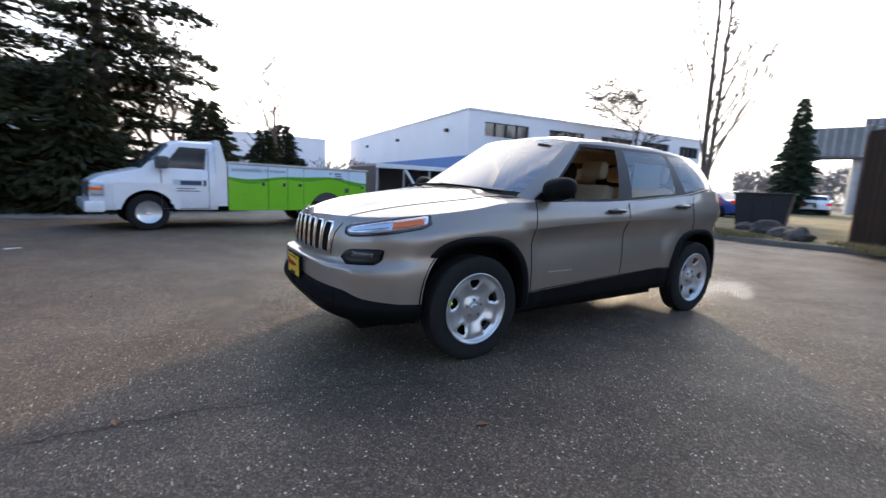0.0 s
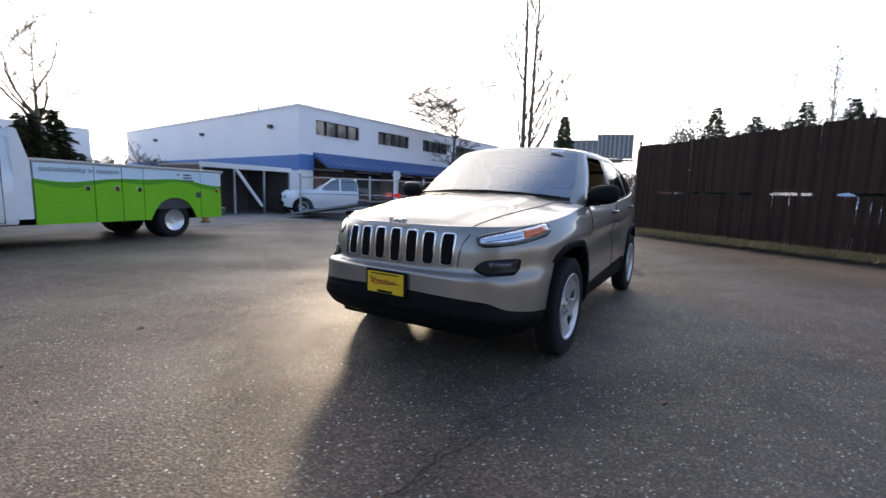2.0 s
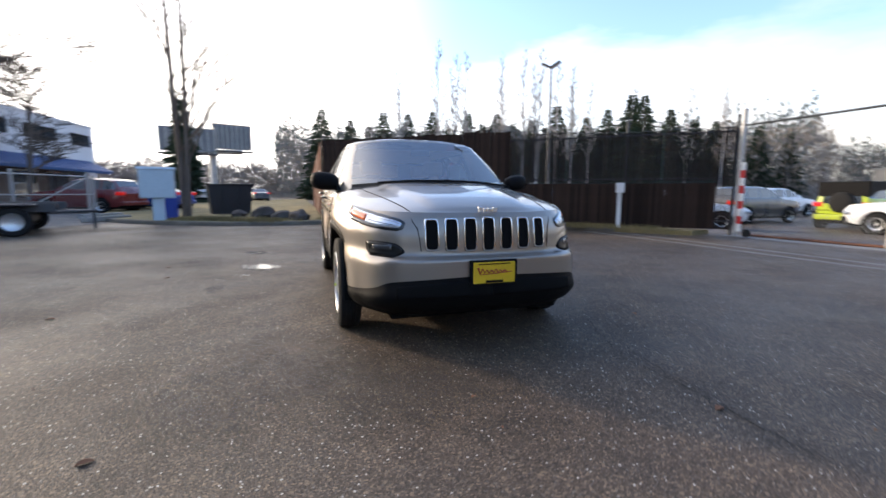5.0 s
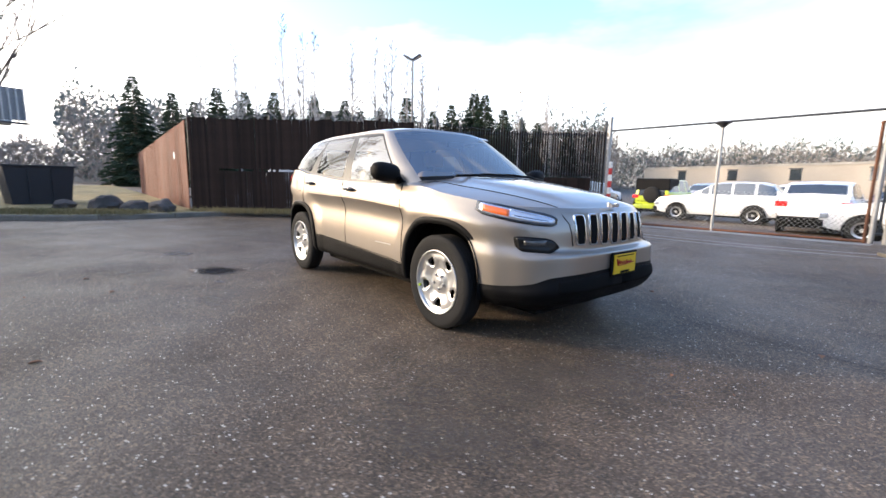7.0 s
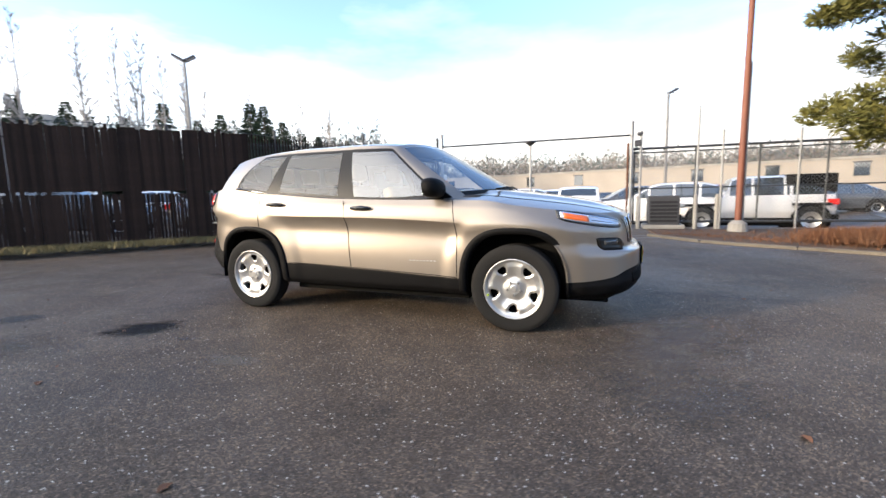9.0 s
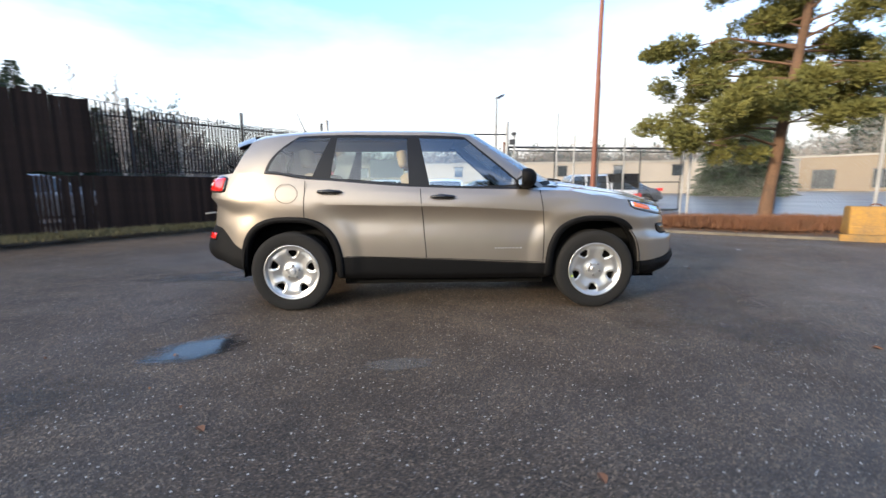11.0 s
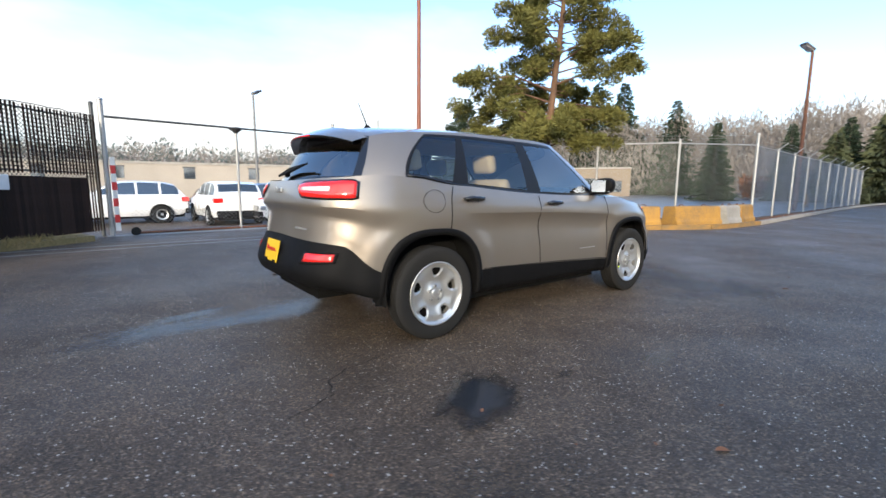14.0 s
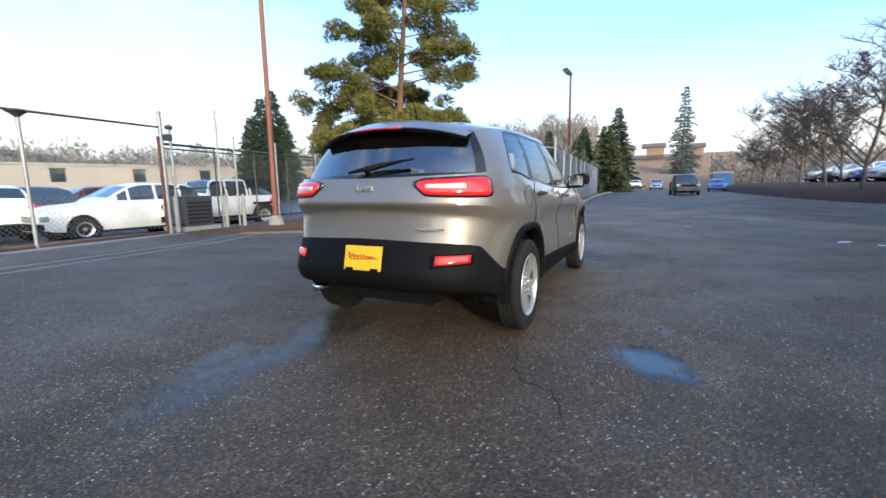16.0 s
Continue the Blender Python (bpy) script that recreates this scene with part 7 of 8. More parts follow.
    for a, c in zip(edges, edges[1:]):
        a, c = a - .008, c + .008
        for y in (0, -W - .06):
            sgn = 1 if y == 0 else -1
            steps = [a + (c - a) * k / 12 for k in range(13)]
            low = [(x, z0 if abs(x + 3.98) > .50 else min(1.0, .36 + math.sqrt(max(0, .50 ** 2 - (x + 3.98) ** 2)))) for x in steps]
            bm = bmesh.new()
            add_prism(bm, low + [(x, wave(x)) for x in steps[::-1]], y - .03 * sgn, y + .006 * sgn, "xz")
            part("locker_door", bm, GREEN_FILM, truck, "bright green locker panel")
            bm = bmesh.new()
            add_prism(bm, [(x, wave(x)) for x in steps] + [(c, zt), (a, zt)], y - .03 * sgn, y + .006 * sgn, "xz")
            part("locker_top_band", bm, SKY_FILM, truck, "pale blue upper band")
            bm = bmesh.new()
            add_prism(bm, [(x, wave(x) - .06 - .05 * math.sin(x * 2.3) ** 2) for x in steps] + [(x, wave(x) - .004) for x in steps[::-1]], y, y + .0085 * sgn, "xz")
            part("hill_stripe", bm, DARK_GREEN_FILM, truck, "darker green hill stripe")
    for x in (-2.30, -2.80, -3.22, -5.05):
        bm = bmesh.new()
        add_box(bm, x - .04, .004, .98, x + .04, .022, 1.07, bevel=.006)
        part("locker_latch", bm, CHROME, truck)
    bm = bmesh.new()
    add_box(bm, -5.24, -W - .09, zt, -1.52, .02, zt + .06, bevel=.015)
    part("top_rail", bm, GALV, truck)
    bm = bmesh.new()
    add_box(bm, -5.36, -W, .42, -5.18, -.05, .62, bevel=.02)
    part("rear_bumper", bm, FRAME_DARK, truck)
    bm = bmesh.new()
    add_box(bm, -5.195, -.12, .75, -5.175, -.04, .95)
    part("tail_light", bm, RED_LENS, truck)
    for k, (x, z, w) in enumerate(((-4.05, 1.34, .05), (-4.2, 1.34, .18), (-4.2, 1.28, .2), (-4.2, 1.22, .24))):
        bm = bmesh.new()
        add_box(bm, x - w, .005, z, x, .0105, z + .03)
        part("small_lettering", bm, NAVY, truck, "small dark lettering as bars")
    bm = bmesh.new()
    add_box(bm, -4.62, .004, .86, -4.5, .011, .98)
    part("fuel_door", bm, FRAME_DARK, truck)
    words = bpy.data.curves.new("slogan", "FONT")
    words.body, words.size, words.extrude = "sustainability in motion", .135, .002
    words.materials.append(GREY_PRINT)
    ob = new("slogan", words)
    ob.parent = truck
    ob.matrix_local = pose(-1.60, .012, 1.30, 90, 0, 180)
    tagged(ob, "slogan lettering on the pale blue band")
    # frame and wheels
    bm = bmesh.new()
    add_box(bm, -5.2, -W + .3, .38, .7, -.3, .62)
    part("chassis", bm, DARK, truck)
    for x, ys in ((0, (-.13, -W + .13)), (-3.98, (-.14, -W + .14, -.40, -W + .40))):
        for y in ys:
            s = 1 if y > -half else -1
            w = thing("wheel", pose(x, y, .375, 0, 0, 0 if s > 0 else 180) @ Matrix.Scale(1.04, 4))
            w.parent = truck
            mpart("tyre", TYRE_ME, w)
            mpart("rim", HUB_ME, w)
    # fenders with their round wheel openings
    r = .465
    round_edge = [(r * math.cos(a), .36 + r * math.sin(a)) for a in np.linspace(0, math.pi, 33)]
    for y0, y1 in ((-.03, .006), (-W - .006, -W + .03)):
        bm = bmesh.new()
        add_prism(bm, [(.57, .44), (.57, .93), (.50, .97), (-.50, .97), (-.57, .93), (-.57, .44), (-r, .44)] + round_edge[::-1][2:-2] + [(r, .44)], y0, y1, "xz")
        part("fender", bm, WHITE_PAINT, truck)
        bm = bmesh.new()
        s = 1 if y0 > -1 else -1
        rings = [[bm.verts.new((x * q, y, .36 + (z - .36) * q)) for x, z in round_edge] for q, y in ((1.0, y1 - .01 if s > 0 else y0 + .01), (1.02, (y0 if s > 0 else y1) - s * .42), (.2, (y0 if s > 0 else y1) - s * .43))]
        for p_, q_ in zip(rings, rings[1:]):
            for k in range(32):
                bm.faces.new((p_[k], p_[k + 1], q_[k + 1], q_[k]))
        part("wheel_liner", bm, DARK, truck)
    bm = bmesh.new()
    add_box(bm, -.46, -W + .2, .5, .46, -.55, 1.0)
    part("engine_bay", bm, DARK, truck)


build_service_truck()


# ---- flat trailer ----
def build_trailer():
    tr = thing("flat_trailer", pose(-8.84, -8.47, 0, 0, 0, -72), "low flat steel car trailer with twin axles", "trailer")
    bm = bmesh.new()
    add_box(bm, -1.0, -1.0, .62, 1.2, 1.0, .70, bevel=.01)
    part("deck", bm, RUST, tr)
    bm = bmesh.new()
    add_prism(bm, [(1.2, .70), (1.2, .62), (4.4, .10), (4.4, .15)], -1.0, 1.0, "xz")
    part("ramp", bm, CONCRETE, tr, "pale sloping ramp deck")
    for y in (-1.02, 1.02):
        bm = bmesh.new()
        add_box(bm, -1.2, y - .04, .56, 1.3, y + .04, .78, bevel=.01)
        part("side_rail", bm, FRAME_DARK, tr)
    for x in (-.42, .42):
        for y, s in ((1.2, 1), (-1.2, -1)):
            w = thing("wheel", pose(x, y, .34, 0, 0, 0 if s > 0 else 180) @ Matrix.Scale(.95, 4))
            w.parent = tr
            mpart("tyre", TYRE_ME, w)
            mpart("rim", HUB_ME, w)
    for y in (1.2, -1.2):
        bm = bmesh.new()
        add_box(bm, -.85, y - .14, .72, .85, y + .14, .76, bevel=.01)
        part("mudguard", bm, FRAME_DARK, tr)
    bm = bmesh.new()
    add_tube(bm, [(-1.0, .8, .54), (-1.9, 0, .54), (-1.0, -.8, .54)], .04, 8)
    add_tube(bm, [(-1.85, 0, .6), (-1.85, 0, .05)], .035, 8)
    part("drawbar", bm, FRAME_DARK, tr)


build_trailer()


# ---- trees ----
def spray_mesh(name, base, way, length, width, mat, seed):
    """Many small leaf-like blades: four-cornered, each with its own tilt."""
    rng = np.random.default_rng(seed)
    base, way = np.asarray(base, float), np.asarray(way, float)
    n = len(base)
    way = way / (np.linalg.norm(way, axis=1, keepdims=True) + 1e-9)
    side = np.cross(way, rng.normal(size=(n, 3)))
    side /= np.linalg.norm(side, axis=1, keepdims=True) + 1e-9
    L, W = np.asarray(length).reshape(-1, 1), np.asarray(width).reshape(-1, 1)
    v = np.stack([base, base + way * L * .45 + side * W, base + way * L, base + way * L * .45 - side * W], 1).reshape(-1, 3)
    me = bpy.data.meshes.new(name)
    me.vertices.add(len(v))
    me.vertices.foreach_set("co", v.ravel())
    me.loops.add(4 * n)
    me.loops.foreach_set("vertex_index", np.arange(4 * n))
    me.polygons.add(n)
    me.polygons.foreach_set("loop_start", np.arange(0, 4 * n, 4))
    me.materials.append(mat)
    me.update(calc_edges=True)
    me.validate()
    return me


def branch_mesh(name, lines, mat):
    """Tapered limbs from lists of (points, radii)."""
    bm = bmesh.new()
    for pts, radii in lines:
        add_tube(bm, pts, radii, 3 if max(radii) < .015 else 4 if max(radii) < .03 else 6 if max(radii) < .06 else 9, cap=False)
    me = bpy.data.meshes.new(name)
    bm.to_mesh(me)
    bm.free()
    me.materials.append(mat)
    me.polygons.foreach_set("use_smooth", [True] * len(me.polygons))
    return me


def fir_meshes(height, radius, seed, leaf, bark, layers=26, density=1.0, spray=.34, bare=.06, ragged=.25, fat=.17):
    """Trunk and needle crown of a conifer with drooping whorls."""
    rng = random.Random(seed)
    lines = [([(0, 0, 0), (.03, .02, height * .5), (0, 0, height)], [height * .017 + .05, height * .010 + .02, .012])]
    base, way, length = [], [], []
    for k in range(layers):
        f = bare + (1 - bare) * k / layers
        z = height * f
        reach = radius * (1 - f) ** .85 + .12
        count = max(5, int(9 * (1 - f) + 4))
        for c in range(count):
            a = 2 * math.pi * (c + rng.random()) / count
            r = reach * rng.uniform(1 - ragged * 1.6, 1 + ragged * .6)
            tip = Vector((math.cos(a) * r, math.sin(a) * r, z - r * rng.uniform(.05, .30) + r * r * .015))
            root = Vector((0, 0, z))
            if r > .5:
                lines.append(([root, root.lerp(tip, .55) + Vector((0, 0, .05 * r)), tip], [.012 * r + .01, .008 * r + .006, .004]))
            n = int(density * (6 + 16 * r))
            for _ in range(n):
                t = rng.uniform(.12, 1.0)
                p = root.lerp(tip, t) + Vector((0, 0, .05 * r * math.sin(3 * t)))
                side = Vector((-math.sin(a), math.cos(a), 0)) * rng.gauss(0, .22 * r * (1.15 - t) + .05)
                base.append(p + side + Vector((0, 0, rng.gauss(0, .05))))
                w = (tip - root).normalized() + side * .8 + Vector((0, 0, rng.uniform(-.7, .15)))
                way.append(w)
                length.append(spray * rng.uniform(.6, 1.3))
    ln = np.array(length)
    return branch_mesh("trunk", lines, bark), spray_mesh("crown", base, way, ln, ln * fat, leaf, seed)


def plant(name, meshes, m, label, category="tree", group=""):
    ob = thing(name, m, label, category, group)
    for nm, me in zip(("trunk", "crown"), meshes):
        mpart(nm, me, ob)
    return ob


def bare_lines(height, seed, low=.35, spread=.45, depth=4, fork=3, trunk=.12, lean=.0, up=.55, stems=1):
    """Limbs and twigs of a leafless tree."""
    rng = random.Random(seed)
    lines = []
    def grow(p, d, L, r, level):
        pts, radii = [p.copy()], [r]
        steps = 4 if level < 2 else 3
        for k in range(steps):
            d = (d + Vector((rng.gauss(0, .10), rng.gauss(0, .10), rng.gauss(.03, .06)))).normalized()
            p = p + d * (L / steps)
            pts.append(p.copy())
            radii.append(max(.003, r * (1 - .55 * (k + 1) / steps)))
        lines.append((pts, radii))
        if level >= depth:
            return
        n = fork + (level == 0) * 5
        for c in range(n):
            t = rng.uniform(low, 1.0) if level == 0 else rng.uniform(.25, 1.0)
            i = min(int(t * steps), steps - 1)
            q = pts[i].lerp(pts[i + 1], t * steps - i)
            a = rng.random() * 6.28
            out = Vector((math.cos(a), math.sin(a), 0))
            nd = (d * .55 + out * spread * rng.uniform(.7, 1.4) + Vector((0, 0, up * rng.uniform(.3, 1)))).normalized()
            grow(q, nd, L * rng.uniform(.38, .62), radii[i] * rng.uniform(.45, .65), level + 1)
    for s in range(stems):
        a = 6.28 * s / max(1, stems)
        off = Vector((math.cos(a), math.sin(a), 0)) * (.12 if stems > 1 else 0)
        grow(Vector((0, 0, 0)) + off, (Vector((lean, 0, 1)) + off * .6).normalized(), height * (.72 if stems == 1 else .62) * (1 - .12 * s), trunk * (1 - .15 * s), 0)
    return lines


def slender_lines(height, seed, trunk=.10, stems=1, boughs=26, low=.3, lean=.06, reach=.20, rise=1.5, twigs=5):
    """A straight tall leafless tree: thin ascending boughs with short side twigs."""
    rng = random.Random(seed)
    lines = []
    for s in range(stems):
        a0 = 6.28 * s / stems + seed
        H = height * (1 - .10 * s)
        off = Vector((math.cos(a0), math.sin(a0), 0))
        wob = [Vector((rng.gauss(0, .012), rng.gauss(0, .012), 0)) * H * .3 for _ in range(9)]
        def stem(f):
            i = min(int(f * 8), 7)
            return off * ((.06 + lean * H * f) if stems > 1 else 0) + wob[i].lerp(wob[i + 1], f * 8 - i) * f + Vector((0, 0, H * f))
        fs = [k / 12 for k in range(13)]
        lines.append(([stem(f) for f in fs], [max(.008, trunk * (1 - .12 * s) * (1 - f) ** .8) for f in fs]))
        for k in range(boughs):
            f = low + (.97 - low) * (k + rng.random()) / boughs
            a = rng.random() * 6.28
            L = H * reach * (1.15 - f) * rng.uniform(.6, 1.25)
            d = Vector((math.cos(a), math.sin(a), rise * rng.uniform(.6, 1.3))).normalized()
            p, pts = stem(f), []
            for q in range(5):
                pts.append(p.copy())
                d = (d + Vector((rng.gauss(0, .06), rng.gauss(0, .06), .07))).normalized()
                p = p + d * L / 4
            r0 = max(.010, trunk * .36 * (1.15 - f))
            lines.append((pts, [max(.004, r0 * (1 - .2 * q)) for q in range(5)]))
            for _ in range(twigs):
                i = rng.randrange(1, 4)
                q = pts[i].lerp(pts[i + 1], rng.random())
                w = (d + Vector((rng.gauss(0, .6), rng.gauss(0, .6), rng.uniform(0, .5)))).normalized()
                l2 = L * rng.uniform(.15, .38)
                lines.append(([q, q + w * l2 * .5 + Vector((0, 0, .03 * l2)), q + w * l2 + Vector((0, 0, .12 * l2))], [.006, .005, .003]))
    return lines


def slender_tree(name, m, label, height, seed, mat, group="", least=.006, **kw):
    ob = thing(name, m, label, "tree", group)
    lines = slender_lines(height, seed, **kw)
    mpart("trunk", branch_mesh("trunk", [l for l in lines if l[1][0] > .012], mat), ob)
    tagged(mpart("twig_mass", branch_mesh("twig_mass", [(p, [max(least, r) for r in q]) for p, q in lines if q[0] <= .012], mat), ob), kind="stuff")
    return ob


def bare_tree(name, m, label, height, seed, mat, group="", **kw):
    ob = thing(name, m, label, "tree", group)
    lines = bare_lines(height, seed, **kw)
    limbs, twigs = [l for l in lines if l[1][0] > .022], [l for l in lines if l[1][0] <= .022]
    mpart("trunk", branch_mesh("trunk", limbs, mat), ob)
    if twigs:
        tagged(mpart("twig_mass", branch_mesh("twig_mass", [(p, [max(.012, r) for r in q]) for p, q in twigs], mat), ob), kind="stuff")
    return ob


# big dark firs behind the truck
fir_a = fir_meshes(15.5, 4.6, 5, FIR_LEAF, BARK, layers=27, density=3.4, spray=.24, bare=.05, ragged=.8, fat=.24)
plant("fir_tree", fir_a, pose(5.0, -17.3, 0), "tall dark fir with drooping ragged boughs behind the truck", group="dark firs")
copy = plant("fir_tree", fir_a, pose(9.2, -18.8, -.5, 0, 0, 110), "tall dark fir with drooping ragged boughs at the yard's edge", group="dark firs")
plant("fir_tree", fir_a, pose(12.8, -16.6, -1.5, 0, 0, 200), "tall dark fir with drooping ragged boughs at the yard's edge", group="dark firs")
low_fir = fir_meshes(5.5, 2.2, 8, FIR_LEAF, BARK, layers=24, density=1.5, spray=.40, bare=.0)
for k, (x, y, s) in enumerate([(5.2, -13.0, .8), (7.6, -13.4, .95), (9.8, -12.4, .9), (1.9, -14.2, .72), (12.2, -11.5, 1.0), (-.4, -17.0, .62), (-1.9, -20.5, .75)]):
    plant("evergreen_shrub", low_fir, pose(x, y, -.1, 0, 0, k * 70) @ Matrix.Scale(s, 4), "dense dark evergreen shrub under the firs", "shrub", "evergreen shrubs")
bare_tree("bare_tree", pose(2.9, -17.4, 0), "leafless spreading tree beside the dark firs", 9.5, 23, BARK, spread=.6, depth=4, fork=4, trunk=.12, up=.6, stems=2)
bare_tree("bare_tree", pose(-1.4, -19.5, 0), "leafless tree with fine spreading twigs by the yard", 6.5, 21, BARK, spread=.75, depth=4, trunk=.10)
for k, (x, y, s) in enumerate([(-7.4, -30, 1.0), (-9.5, -29, 1.2), (-5.0, -32, 1.1), (-10.4, -24, .9)]):
    bare_tree("bare_shrub", pose(x, y, 0), "leafless bush against the white wall", 3.4 * s, 31 + k, TWIG, "bushes by the wall", spread=.9, depth=3, fork=4, trunk=.05, stems=3)

# the pine beside the yellow blocks
def build_pine():
    rng = random.Random(17)
    H = 11.0
    bend = lambda z: Vector((.45 * math.sin(z * .22) + .02 * z, .25 * math.sin(z * .3 + 1) - .2, 0))
    lines = [([bend(z) + Vector((0, 0, z)) for z in np.linspace(0, H, 12)], list(np.interp(np.linspace(0, H, 12), (0, 1, 6, H), (.19, .15, .10, .03))))]
    base, way, length = [], [], []
    boughs = []
    for k in range(50):
        z = 4.5 + (H - 4.7) * (k / 50) ** .95
        reach = (2.3 * (1.12 - z / H) + 1.0) * rng.uniform(.6, 1.15)
        boughs.append((z, k * 2.4 + rng.uniform(-.5, .5), reach))
    # the broad low skirt, longest towards the fence
    for k in range(26):
        a = k * 2.4 + rng.uniform(-.3, .3)
        boughs.append((rng.uniform(1.9, 4.6), a, (2.3 + 1.2 * max(0, math.cos(a - 2.5))) * rng.uniform(.7, 1.1)))
    for z, a, reach in boughs:
        root = bend(z) + Vector((0, 0, z))
        tip = root + Vector((math.cos(a) * reach, math.sin(a) * reach, rng.uniform(-.3, .35) * reach * .45))
        mid = root.lerp(tip, .5) + Vector((0, 0, .10 * reach))
        lines.append(([root, mid, tip], [.016 + .008 * reach, .012 + .004 * reach, .006]))
        for _ in range(max(3, int(reach * 2.3))):
            t = 1.06 - .68 * rng.random() ** 1.5
            c = root.lerp(tip, t) + Vector((rng.gauss(0, .26), rng.gauss(0, .26), rng.gauss(.08, .16)))
            lines.append(([root.lerp(tip, max(.1, t - .25)), c], [.011, .005]))
            rx, rz = rng.uniform(.20, .46), rng.uniform(.14, .30)
            for _ in range(int(1050 * rx * rx) + 40):
                d = Vector((rng.gauss(0, 1), rng.gauss(0, 1), rng.gauss(0, 1))).normalized()
                f = rng.random() ** .45
                q = c + Vector((d.x * rx * f, d.y * rx * f, d.z * rz * f - .05))
                for _ in range(3):
                    base.append(q)
                    way.append(Vector((d.x + rng.gauss(0, .6), d.y + rng.gauss(0, .6), d.z * .5 + rng.uniform(-.3, .9))))
                    length.append(rng.uniform(.10, .19))
    ln = np.array(length)
    pine = thing("pine_tree", pose(9.25, 6.95, .08), "tall pine with orange bark and clumped olive needles", "tree")
    mpart("trunk", branch_mesh("trunk", lines, PINE_BARK), pine)
    mpart("crown", spray_mesh("crown", base, way, ln, ln * .11, PINE_LEAF, 17), pine)


build_pine()
tufts("russet_shrubs", [((5.8, 6.2), (8.0, 4.6), .25, .1), ((6.8, 6.4), (8.8, 4.8), .3, .1), ((9.0, 6.0), (10.5, 4.5), .3, .1)], SHRUB, "low russet leafless shrubs on the strip", 22000, .24, 9, .035)

# leafless tree on the west verge, and the street trees
slender_tree("bare_tree", pose(-14.2, -5.55, .1), "tall slender two-stemmed leafless tree on the verge", 13.5, 42, BARK, trunk=.12, stems=2, boughs=20, low=.13, lean=.035, reach=.26, rise=1.5, twigs=8, least=.016)
bare_tree("bare_tree", pose(-22.0, -14.2, 0), "spreading leafless street tree before the white building", 8.0, 52, BARK, spread=1.05, depth=4, fork=6, trunk=.13, up=.2)
cypress = fir_meshes(9.4, 1.9, 14, CONIFER_LEAF, BARK, layers=54, density=1.5, spray=.36, bare=.0, ragged=.35)
plant("column_conifer", cypress, pose(-40.1, -11.6, 0), "slim dark conifer before the billboards")

# woods behind the slat fence
far_fir = [fir_meshes(12, 3.5, 60 + k, CONIFER_LEAF, BARK, layers=40, density=2.0, spray=.30, bare=.0, ragged=.18, fat=.20) for k in range(3)]
CONIFER_SPOTS = [  # azimuth, distance, height
    (177.3, 62, 12.7), (173.8, 66, 12.0), (169.4, 60, 12.2), (166.3, 70, 13.8), (163.0, 72, 14.6), (158.4, 70, 14.0), (154.6, 72, 14.2), (150.1, 74, 13.2), (146.8, 62, 13.2),
    (143.3, 68, 12.4), (140.8, 70, 13.8), (138.0, 60, 13.6), (136.6, 58, 13.0), (134.0, 72, 13.5), (131.5, 76, 12.4), (129.5, 80, 12.5), (125.5, 85, 12.0), (123.0, 90, 11.0),
    (161.0, 80, 13.5), (156.5, 82, 14.0), (152.5, 84, 14.5), (148.5, 80, 13.0), (171.5, 78, 13.0)]
for k, (az, dist, h) in enumerate(CONIFER_SPOTS):
    plant("conifer", far_fir[k % 3], pose(dist * math.cos(radians(az)) + 3.5, dist * math.sin(radians(az)) - 1.5, 0, 0, 0, k * 57) @ Matrix.Diagonal((1, 1, 1, 1)) @ Matrix.Scale(h / 12, 4),
          "dark conifer rising behind the slat fence", group="conifers behind the fence")
birch_lines = [slender_lines(16.5, 70 + k, trunk=.11, boughs=34, low=.32, reach=.17, rise=1.25, twigs=7, stems=1 + k % 2, lean=.02) for k in range(4)]
birch_me = [branch_mesh("trunk", [(p, [max(.024, r * 1.4) for r in q]) for p, q in ls], BIRCH) for ls in birch_lines]
for k, (az, dist, h) in enumerate([(171.0, 66, 17), (167.3, 58, 17.5), (162.2, 56, 20.5), (160.0, 60, 20), (158.5, 56, 19), (153.8, 58, 19.5), (151.0, 56, 19), (149.2, 56, 19), (146.8, 60, 18), (144.9, 56, 17), (142.8, 60, 15.5), (138.0, 66, 16), (132.0, 66, 15), (128.5, 64, 14.5), (165.0, 70, 16)]):
    ob = thing("bare_birch", pose(dist * math.cos(radians(az)) + 3.5, dist * math.sin(radians(az)) - 1.5, 0, 0, 0, k * 83) @ Matrix.Scale(h / 16.5, 4), "tall thin leafless tree behind the fence", "tree", "leafless trees behind the fence")
    mpart("trunk", birch_me[k % 4], ob)


def woods(name, az0, az1, dist, depth, height, count, mat, seed, label, upright=.35, width=.09, size=.8):
    """Far wood as one mass of upright twigs and clumps with an uneven top."""
    rng = np.random.default_rng(seed)
    az = np.radians(rng.uniform(az0, az1, count))
    d = dist + rng.uniform(0, depth, count)
    crest = height * (.86 + .08 * np.sin(az * 41 + seed) * np.sin(az * 17 + 1) + .05 * np.sin(az * 97) + rng.normal(0, .05, count))
    z = crest * rng.random(count) ** .8 * .92
    base = np.stack([d * np.cos(az), d * np.sin(az), z], 1)
    way = np.stack([rng.normal(0, upright, count), rng.normal(0, upright, count), np.ones(count)], 1)
    ln = rng.uniform(.5, 1.5, count) * size
    return tagged(mpart(name, spray_mesh(name, base, way, ln, ln * width, mat, seed)), label, "woods", kind="stuff")


